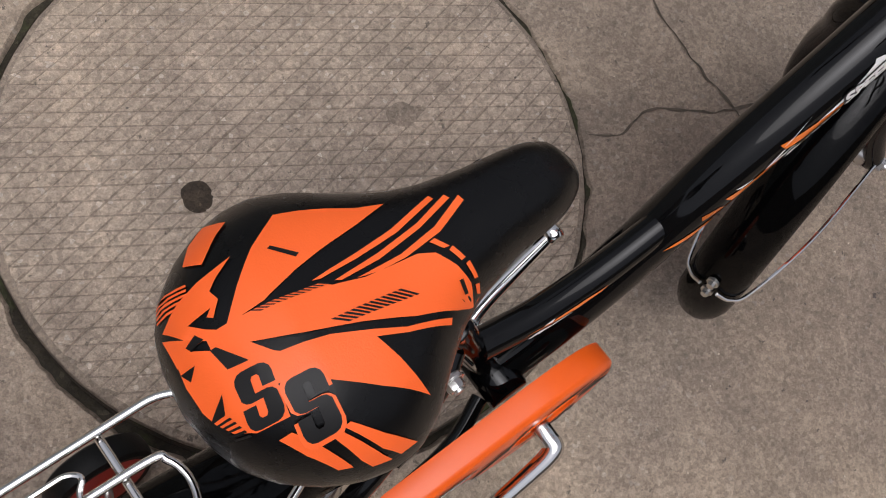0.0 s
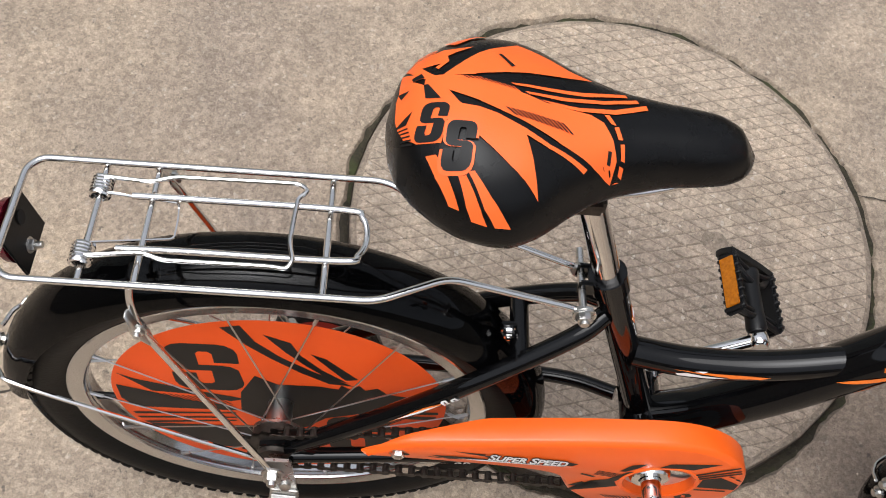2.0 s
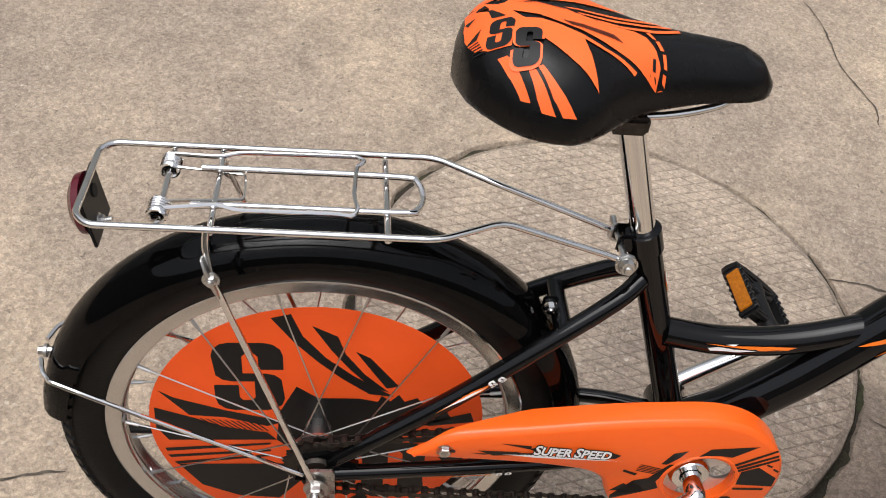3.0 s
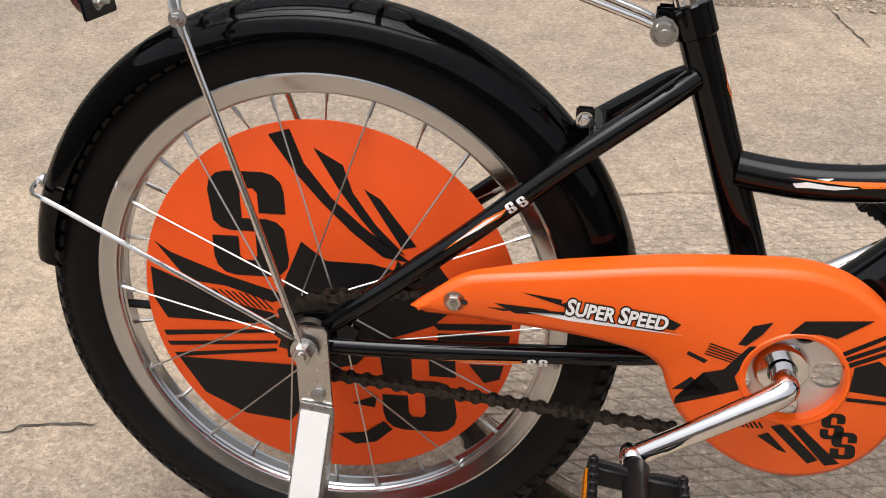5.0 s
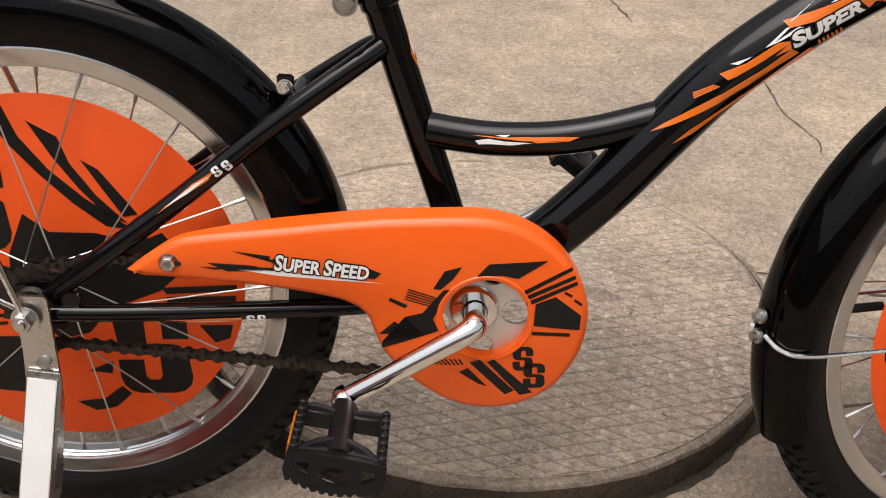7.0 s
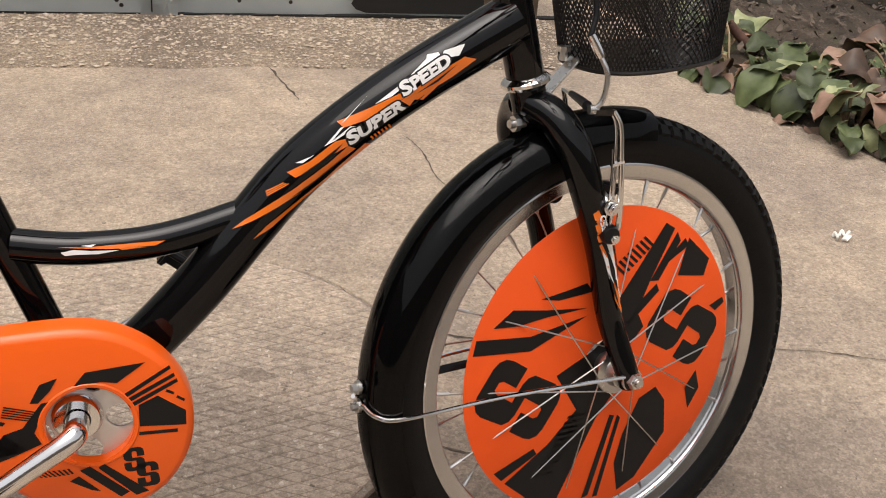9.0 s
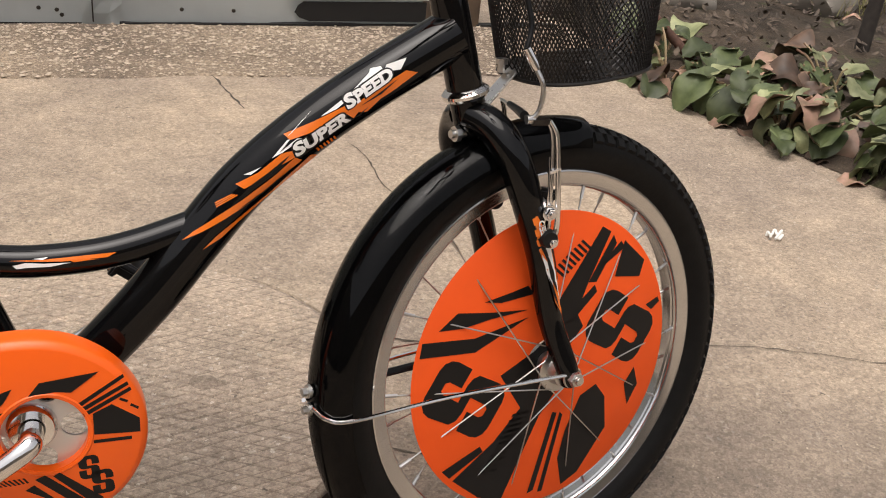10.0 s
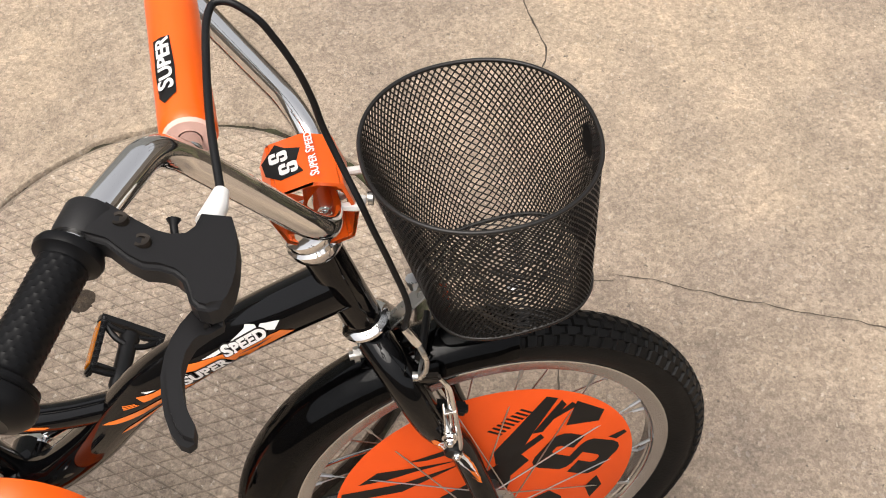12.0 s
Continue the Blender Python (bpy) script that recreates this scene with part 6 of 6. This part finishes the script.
# ---- basket ----
def build_basket():
    steer_yaw = radians(11.1)
    c_top, c_bot = Vector((0.8574, 0.0176, 0.712)), Vector((0.8778, 0.0238, 0.547))

    def wall(a, t):
        """A point of the wall: a round the basket, t from 0 at the floor to 1 at the rim."""
        ra, rb = 0.0704 + 0.0184 * t, 0.0638 + 0.0280 * t
        c, s = math.cos(a), math.sin(a)
        ex = 0.74 + 0.18 * t
        u = ra * math.copysign(abs(c) ** ex, c)
        v = rb * math.copysign(abs(s) ** ex, s)
        o = c_bot.lerp(c_top, t)
        x = o.x + u * math.cos(steer_yaw) - v * math.sin(steer_yaw)
        y = o.y + u * math.sin(steer_yaw) + v * math.cos(steer_yaw)
        # the floor rises a little towards the front
        return B(x, y, o.z + 0.11 * u * (1 - t))

    n, rows = 104, 42
    mesh = part("basket", pipe([wall(2 * math.pi * k / 72, 1.0) for k in range(72)], 0.0019, 10, closed=True), BASKET, bike, "black wire mesh front basket")
    for d in (-1, 1):
        for k in range(n):
            pts = [wall(2 * math.pi * (k + d * j * 0.5) / n, j / rows) for j in range(rows + 1)]
            bm = bmesh.new()
            tube(bm, pts, 0.00082, 3, caps=False)
            part("wire", bm, BASKET, mesh, smooth=False)
    bm = bmesh.new()
    for k in range(-14, 15):
        for d in (-1, 1):
            pts = []
            for j in range(0, 41):
                u, v = (j / 20 - 1), k / 14
                x, y = (u - v * d) * 0.7, (u * d + v) * 0.7
                r = math.hypot(x, y)
                if r < 1.0:
                    a = math.atan2(y, x)
                    p = wall(a, 0.0)
                    o = B(c_bot.x, c_bot.y, c_bot.z)
                    pts.append(o + (p - o) * r + Vector((0, 0, 0.0006)))
            if len(pts) > 1:
                tube(bm, pts, 0.0009, 3, caps=False)
    tagged(part("basket_floor", bm, BASKET, mesh, smooth=False), kind="stuff")
    part("floor_wire", pipe([wall(2 * math.pi * k / 72, 0.0) for k in range(72)], 0.0022, 8, closed=True), BASKET, mesh)
    a0, t = radians(5), 0.80
    o = wall(a0, t)
    ex = (wall(a0 + 0.05, t) - wall(a0 - 0.05, t)).normalized()
    ez = (wall(a0, t + 0.05) - wall(a0, t - 0.05)).normalized()
    en = ex.cross(ez)
    part("name_plate", slab([(0.011 * math.cos(q), 0.015 * math.sin(q)) for q in [2 * math.pi * i / 24 for i in range(24)]], 0.002, lambda u, v, w: o + ex * u + ez * v - en * (0.001 - w)), PLASTIC, mesh, "black oval plate")
    part("floor_bolt", spun([(0, 0), (0.0048, 0), (0.0048, 0.003), (0.0025, 0.004), (0, 0.004)], 'Z', 8, m=Matrix.Translation(B(0.882, 0.002, 0.552)), closed=False), STEEL, mesh)
    # brackets to the stem and to the fork
    back = wall(math.pi, 0.92)
    st = B(0.752, 0.004, 0.684)
    for s in (-1, 1):
        P = [st + Vector((0.0, s * 0.018, -0.004)), st + Vector((0.016, s * 0.020, -0.004)), back + Vector((-0.004, s * 0.014, -0.010))]
        part("upper_bracket", pipe(rounded_path(P, 0.004), 0.0034, 8), WHITE_AND_SHEEN, mesh, "pale plastic bracket")
    part("bracket_bolt", spun([(0, 0), (0.0055, 0), (0.0055, 0.004), (0, 0.005)], 'X', 10, m=Matrix.Translation(back + Vector((0.0, -0.014, -0.012))), closed=False), STEEL, mesh)
    low = wall(math.pi, 0.04)
    f0 = STEER @ (CROWN + Vector((0.014, 0.004, 0.012)))
    m0 = (f0 + low) / 2
    dv = (low - f0)
    part("lower_bracket", box((dv.length + 0.016, 0.016, 0.0025), Matrix.Translation(m0) @ dv.normalized().to_track_quat('X', 'Z').to_matrix().to_4x4(), 0.0008), STEEL, mesh, "flat steel strap")
    part("strap_bolt", spun([(0, -0.006), (0.004, -0.006), (0.004, 0.002), (0.0065, 0.002), (0.0065, 0.007), (0, 0.007)], 'Z', 8, m=Matrix.Translation(low + Vector((-0.010, 0.004, 0.004))), closed=False), STEEL, mesh)


build_basket()

# ---- metal gate and wall behind ----
def build_gate():
    y = 2.085
    gate = new("metal_gate")
    gate.location = (0.45, y, 0)
    tagged(gate, "galvanised grey sheet metal gate with a riveted seam", "gate")
    for x0, x1, dy in ((-4.5, -2.2, 0.004), (-2.2, 0.53, 0.0), (0.526, 1.44, 0.008)):
        bm = bmesh.new()
        n = 24
        rows = []
        for z in (0.008, 0.10, 0.5, 1.0, 1.9):
            rows.append([(bm.verts.new((x0 + (x1 - x0) * k / n - 0.5, dy + 0.003 * noise.noise((x0 + (x1 - x0) * k / n, z * 2, 1)), z + (0.006 * noise.noise((k * 0.4, x0, 0)) if z < 0.05 else 0)))) for k in range(n + 1)])
        for P, Q in zip(rows, rows[1:]):
            for k in range(n):
                bm.faces.new((P[k], P[k + 1], Q[k + 1], Q[k]))
        bmesh.ops.solidify(bm, geom=bm.faces[:], thickness=0.002)
        part("sheet", bm, SHEET, gate)
    for x, z in ((0.298, 0.048), (0.344, 0.043), (0.356, 0.029), (0.675, 0.047), (0.82, 0.045), (0.10, 0.046), (-0.12, 0.046), (-0.35, 0.046)):
        part("rivet", spun([(0, -0.004), (0.004, -0.003), (0.006, 0), (0, 0)], 'Y', 10, m=Matrix.Translation((x - 0.45, -0.001, z)), closed=False), DARK_STEEL, gate)
    # the crumpled lap where two sheets meet
    bm = bmesh.new()
    lap = [[bm.verts.new((0.405 + 0.026 * i - 0.45 + 0.006 * math.sin(j * 2.1 + i), -0.006 - 0.010 * abs(noise.noise((i * 0.9, j * 0.7, 2))), 0.006 + 0.030 * j)) for i in range(5)] for j in range(9)]
    for P, Q in zip(lap, lap[1:]):
        for k in range(4):
            bm.faces.new((P[k], P[k + 1], Q[k + 1], Q[k]))
    bmesh.ops.solidify(bm, geom=bm.faces[:], thickness=0.0015)
    part("lap_plate", bm, SHEET, gate, "crumpled sheet at the seam", smooth=False)
    part("seam", box((0.004, 0.004, 1.85), Matrix.Translation((0.436 - 0.45, -0.018, 0.94)), 0.001), DARK_STEEL, gate)
    # the opening and the bottom gap are dark solids in place of shade
    bm = slab([(0.996, 0.043), (1.010, 0.028), (1.040, 0.018), (1.40, 0.017), (1.40, 0.077), (1.022, 0.075), (1.005, 0.062)], 0.006, lambda u, v, w: Vector((u - 0.45, -0.006 + w, v)))
    part("opening", bm, GAP_SHADE, gate, "hand opening near the bottom, its shade painted as a dark plate", smooth=False)
    part("folded_edge", box((0.46, 0.010, 0.03), Matrix.Translation((1.20 - 0.45, -0.006, 0.098)), 0.003), SHEET, gate)
    part("bottom_gap", box((6.0, 0.03, 0.008), Matrix.Translation((-1.6, 0.012, 0.004)), 0.0), GAP_SHADE, gate)
    return gate


build_gate()
bm = box((0.16, 0.16, 2.0), Matrix.Translation((1.50, 2.16, 0.98)), 0.012)
tagged(obj("gate_post", bm, POST_WOOD), "weathered brown wooden gate post", "post", kind="structure")

# a rough sandy strip with gravel along the gate
bm = bmesh.new()
strip = []
for i in range(121):
    x = -4.2 + 6.0 * i / 120
    edge = 1.635 + 0.020 * noise.noise((x * 5, 0, 2)) + 0.012 * noise.noise((x * 23, 0, 5)) - 0.02 * max(0.0, x - 0.6)
    row = [(edge, -0.002), (edge + 0.010, 0.0035)] + [(edge + 0.010 + (2.10 - edge - 0.010) * j / 14, 0.004 + 0.0035 * noise.noise((x * 16, j * 0.9, 3)) + 0.0025 * noise.noise((x * 45, j * 2.1, 6))) for j in range(1, 15)]
    strip.append([bm.verts.new((x, y, ground_height(x, y) + z)) for y, z in row])
for P, Q in zip(strip, strip[1:]):
    for k in range(len(P) - 1):
        bm.faces.new((P[k], Q[k], Q[k + 1], P[k + 1]))
tagged(obj("ground_strip", bm, SAND), "rough sandy strip of crumbled concrete along the gate", "ground", kind="structure")
rng = random.Random(4)
bm = bmesh.new()
for i in range(9000):
    x, y = rng.uniform(-1.7, 1.6), rng.uniform(1.60, 2.08) if i % 3 else 2.07 - abs(rng.gauss(0, 0.16))
    if y < 1.63 - 0.02 * max(0.0, x - 0.6) + 0.02 * noise.noise((x * 5, 0, 2)) and i % 9:
        continue
    r = rng.choice((0.002, 0.0025, 0.003, 0.004, 0.005, 0.008))
    vs = [bm.verts.new((x + r * rng.uniform(0.6, 1.2) * dx, y + r * rng.uniform(0.6, 1.2) * dy, ground_height(x, y) + 0.005 + r * 0.15 + r * 0.45 * dz * rng.uniform(0.6, 1.1))) for dx, dy, dz in ((1, 0, 0), (-1, 0, 0), (0, 1, 0), (0, -1, 0), (0, 0, 1), (0, 0, -1))]
    for a, b, c in ((0, 2, 4), (2, 1, 4), (1, 3, 4), (3, 0, 4), (2, 0, 5), (1, 2, 5), (3, 1, 5), (0, 3, 5)):
        bm.faces.new((vs[a], vs[b], vs[c]))
tagged(obj("gravel", bm, GRAVEL, smooth=False), "loose light gravel strewn along the gate", "gravel", kind="stuff")
# scattered grit and chips over the yard
bm = bmesh.new()
for i in range(900):
    x, y = rng.uniform(-0.8, 2.1), rng.uniform(-0.5, 1.9)
    on = math.hypot(x - COVER_C[0], y - COVER_C[1])
    if 0.345 < on < 0.40:
        continue
    z = 0.0118 if on < 0.345 else ground_height(x, y)
    r = rng.choice((0.0012, 0.0016, 0.002, 0.0028))
    vs = [bm.verts.new((x + r * rng.uniform(0.6, 1.2) * dx, y + r * rng.uniform(0.6, 1.2) * dy, z + r * 0.4 + r * 0.6 * dz)) for dx, dy, dz in ((1, 0, 0), (-1, 0, 0), (0, 1, 0), (0, -1, 0), (0, 0, 1), (0, 0, -1))]
    for a, b, c in ((0, 2, 4), (2, 1, 4), (1, 3, 4), (3, 0, 4), (2, 0, 5), (1, 2, 5), (3, 1, 5), (0, 3, 5)):
        bm.faces.new((vs[a], vs[b], vs[c]))
tagged(obj("grit", bm, GRAVEL, smooth=False), "fine pale grit scattered on the concrete", "grit", kind="stuff")

# ---- flower bed ----
bm = bmesh.new()
nx, ny = 40, 60
grid = []
for i in range(nx + 1):
    row = []
    for j in range(ny + 1):
        y = 0.1 + 5.0 * j / ny
        edge = 1.89 + 0.03 * noise.noise((y * 3, 0, 0)) + 0.38 * max(0, 1.32 - y)
        x = edge + 4.5 * (i / nx) ** 1.4
        z = 0.002 + min(1, i / 4) * (0.03 + 0.03 * noise.noise((x * 3, y * 3, 2)) + 0.012 * noise.noise((x * 14, y * 14, 1)))
        row.append(bm.verts.new((x, y, z)))
    grid.append(row)
for i in range(nx):
    for j in range(ny):
        bm.faces.new((grid[i][j], grid[i + 1][j], grid[i + 1][j + 1], grid[i][j + 1]))
tagged(obj("flower_bed", bm, SOIL_AND_SHADE), "dark damp soil bed beside the concrete", "soil", kind="structure")


def leaf_mesh(name, seed, w, h, curl, material):
    """A broad heart-shaped leaf with a midrib fold, wavy edge and curled tip."""
    rr = random.Random(seed)
    bm = bmesh.new()
    n, rows = 9, []
    for i in range(n + 1):
        t = i / n
        half = w * 0.5 * (math.sin(math.pi * min(1, t * 0.92 + 0.08)) ** 0.52) * (1.10 - 0.22 * t)
        row = []
        for k in range(-4, 5):
            s = k / 4
            x = half * s
            y = h * t - (0.12 * h * abs(s) ** 1.5 * (1 - t) if t < 0.4 else 0)
            z = curl * (t - 0.4) ** 2 * -h + 0.10 * w * abs(s) + 0.07 * w * math.sin(t * 9 + s * 4 + seed) * abs(s) + 0.012 * w * math.cos(t * 34 - abs(s) * 9) + 0.03 * w * noise.noise((x * 40, y * 40, seed))
            row.append(bm.verts.new((x, y, z)))
        rows.append(row)
    for P, Q in zip(rows, rows[1:]):
        for k in range(8):
            bm.faces.new((P[k], P[k + 1], Q[k + 1], Q[k]))
    me = bpy.data.meshes.new(name)
    bm.to_mesh(me)
    bm.free()
    me.materials.append(material)
    me.shade_smooth()
    return me


LEAVES = [leaf_mesh("leaf", i, 0.112 + 0.012 * (i % 3), 0.118 + 0.012 * (i % 4), 0.6 + 0.45 * (i % 3), m) for i, m in enumerate((LEAF_GREEN, LEAF_GREEN, LEAF_PALE, LEAF_GREEN, LEAF_PINK, LEAF_PALE, LEAF_GREEN, LEAF_PINK, LEAF_BROWN))]
prng = random.Random(11)
plant_spots = []
for row in range(3):
    for k in range(10):
        y = 0.36 + k * 0.165 + prng.uniform(-0.06, 0.06)
        x = 1.99 + 0.38 * max(0, 1.32 - y) + row * 0.20 + prng.uniform(-0.05, 0.05)
        if y > 1.80 - 0.12 * row:
            continue
        plant_spots.append((x, y, row))
for x, y, row in plant_spots:
    plant = new("broadleaf_plant")
    plant.location = (x, y, 0.0)
    tagged(plant, "low broad-leaved plant with drooping green and withered pinkish leaves", "plant", "plants along the bed")
    for i in range(prng.randint(16, 20) if row < 2 else 11):
        a = prng.uniform(0, 2 * math.pi)
        if prng.random() < 0.5:
            a = prng.uniform(2.2, 4.1)
        reach, z = prng.uniform(0.02, 0.12), prng.uniform(0.03, 0.13)
        base = Vector((reach * math.cos(a), reach * math.sin(a), z))
        if x + base.x < 1.90 + 0.38 * max(0, 1.32 - y) and z > 0.05:
            base.z *= 0.5
        me = prng.choices(LEAVES, (4, 3.4, 3.4, 3.4, 1.5, 3.0, 3.6, 1.3, 3.4))[0]
        ob = new("leaf", me)
        ob.parent = plant
        sc = prng.uniform(0.42, 0.84)
        ob.matrix_basis = Matrix.Translation(base) @ Matrix.Rotation(a - math.pi / 2 + prng.uniform(-0.5, 0.5), 4, 'Z') @ Matrix.Rotation(prng.uniform(-1.25, 0.10), 4, 'X') @ Matrix.Rotation(prng.uniform(-0.45, 0.45), 4, 'Y') @ Matrix.Diagonal((sc, sc, sc, 1))
        if i % 2 == 0:
            part("stalk", pipe(curve_points([(0.01 * math.cos(a), 0.01 * math.sin(a), 0.0), base * 0.6 + Vector((0, 0, 0.02)), base], 4), 0.0035, 6), STALK, plant)
# dry leaves at the foot of the bed
lrng = random.Random(8)
for i in range(46):
    ob = new("dry_leaf", LEAVES[8] if i % 3 else LEAVES[7])
    s = lrng.uniform(0.18, 0.5)
    y = lrng.uniform(0.6, 3.4)
    x = (1.87 + 0.38 * max(0, 1.32 - y) + abs(lrng.gauss(0, 0.03))) if i < 20 else lrng.uniform(2.2, 3.8)
    ob.matrix_world = Matrix.Translation((x, y, 0.006 if i < 20 else 0.07)) @ Matrix.Rotation(lrng.uniform(0, 6.28), 4, 'Z') @ Matrix.Diagonal((s, s, s, 1))
    tagged(ob, "small withered brown leaf lying on the ground", "dry leaf", "dry leaves by the bed")

# matted dead leaves and twigs on the soil behind the plants
bm = bmesh.new()
for i in range(5200):
    y = lrng.uniform(0.7, 3.9)
    x = lrng.uniform(2.0 + 0.38 * max(0, 1.32 - y), 4.6)
    r, a, t = lrng.uniform(0.006, 0.020), lrng.uniform(0, 6.28), lrng.uniform(-0.7, 0.7)
    m = Matrix.Translation((x, y, 0.045 + lrng.uniform(0, 0.03))) @ Matrix.Rotation(a, 4, 'Z') @ Matrix.Rotation(t, 4, 'X')
    bm.faces.new([bm.verts.new(m @ Vector(p)) for p in ((0, -r, 0.2 * r), (r * 0.5, -r * 0.2, 0), (r * 0.3, r * 0.7, 0.15 * r), (0, r, 0.3 * r), (-r * 0.4, r * 0.3, 0), (-r * 0.45, -r * 0.4, 0.1 * r))])
tagged(obj("leaf_litter", bm, LITTER, smooth=False), "matted brown and grey dead leaves covering the soil", "leaf litter", kind="stuff")

# things behind the plants
part_rod = obj("rusty_rod", pipe([(1.83, 1.90, 0.30), (2.08, 1.62, 0.03)], 0.014, 10), RUST)
tagged(part_rod, "rusty brown rod leaning in the plants", "rod")
for i, (x, y, r, h) in enumerate(((2.75, 1.72, 0.024, 1.9), (2.70, 2.6, 0.05, 2.2))):
    P = [(x, y, 0), (x + 0.02, y + 0.01, h * 0.4), (x + 0.05, y + 0.03, h)]
    tagged(obj("sapling_trunk", pipe(curve_points(P, 6), [r * (1 - 0.3 * k / 12) for k in range(13)], 12), BRANCH), "thin dark trunk standing in the soil bed", "tree trunk")
for x, y, z, s in ((1.95, 2.35, 0.05, 0.14), (2.45, 2.3, 0.05, 0.11), (3.0, 2.3, 0.06, 0.15)):
    bm = bmesh.new()
    bmesh.ops.create_icosphere(bm, subdivisions=3, radius=s)
    for v in bm.verts:
        v.co *= 1 + 0.35 * noise.noise(v.co * 9 + Vector((x, y, 0)))
        v.co.z *= 0.7
        v.co += Vector((x, y, z))
    tagged(obj("stone", bm, STONE), "rough grey stone lying in the bed", "stone", "stones in the bed")
# rough grass tufts
grng = random.Random(3)
GRASS = mat("yellowing_grass", (0.14, 0.15, 0.045), 0.7, color2=(0.22, 0.19, 0.07), scale=6)
bm = bmesh.new()
for c in ((2.40, 2.95), (2.55, 3.10), (3.1, 2.25), (2.25, 3.2), (2.9, 3.3)):
    for i in range(170):
        x, y = c[0] + grng.gauss(0, 0.10), c[1] + grng.gauss(0, 0.10)
        h, a = grng.uniform(0.05, 0.14), grng.uniform(0, 6.28)
        dx, dy = math.cos(a), math.sin(a)
        v = [bm.verts.new(p) for p in ((x - dy * 0.002, y + dx * 0.002, 0.03), (x + dy * 0.002, y - dx * 0.002, 0.03), (x + dx * h * 0.5, y + dy * h * 0.5, 0.03 + h))]
        bm.faces.new(v)
tagged(obj("grass", bm, GRASS, smooth=False), "sparse yellowing grass tufts behind the bed", "grass", kind="stuff")
# dark bushes closing the view behind the bed
bm = bmesh.new()
for i in range(1500):
    x, y, z = grng.uniform(1.9, 6.5), grng.uniform(3.6, 4.8), abs(grng.gauss(0, 0.55))
    a, b, s = grng.uniform(0, 6.28), grng.uniform(-0.8, 0.8), grng.uniform(0.03, 0.07)
    m = Matrix.Translation((x, y, z)) @ Matrix.Rotation(a, 4, 'Z') @ Matrix.Rotation(b, 4, 'X')
    v = [bm.verts.new(m @ Vector(p)) for p in ((-s * 0.4, 0, 0), (0, -s, 0), (s * 0.4, 0, 0), (0, s, 0))]
    bm.faces.new(v)
tagged(obj("hedge", bm, LEAF_BROWN, smooth=False), "dark brown leafless undergrowth behind the bed", "undergrowth", kind="stuff")
bm = box((9, 0.1, 2.2), Matrix.Translation((5.9, 5.0, 1.1)), 0.01)
tagged(obj("wall_north", bm, STONE), "plain dull wall added out of view to close the yard", "wall", kind="structure")
# plain unseen walls added round the yard to darken side reflections in the paint
for name, size, at in (("wall_south", (14.0, 0.15, 2.4), (0.8, -5.6, 1.2)), ("wall_west", (0.15, 8.0, 2.4), (-4.2, -1.6, 1.2)), ("wall_east", (0.15, 11.0, 2.2), (7.2, -0.2, 1.1))):
    tagged(obj(name, box(size, Matrix.Translation(at), 0.02), STONE), "plain dull wall added out of view to close the yard", "wall", kind="structure")
# a white scrap on the concrete
bm = bmesh.new()
srng = random.Random(2)
for i in range(5):
    a = i * 1.25
    p = Vector((1.667 + 0.014 * math.cos(a), 0.632 + 0.010 * math.sin(a), 0.003))
    joined(bm, pipe(curve_points([p, p + Vector((srng.uniform(-0.012, 0.012), srng.uniform(-0.01, 0.01), 0.008)), p + Vector((srng.uniform(-0.02, 0.02), srng.uniform(-0.015, 0.015), 0.003))], 4), 0.0026, 6))
tagged(obj("white_scrap", bm, PAPER), "small crumpled white scrap lying on the concrete", "scrap")
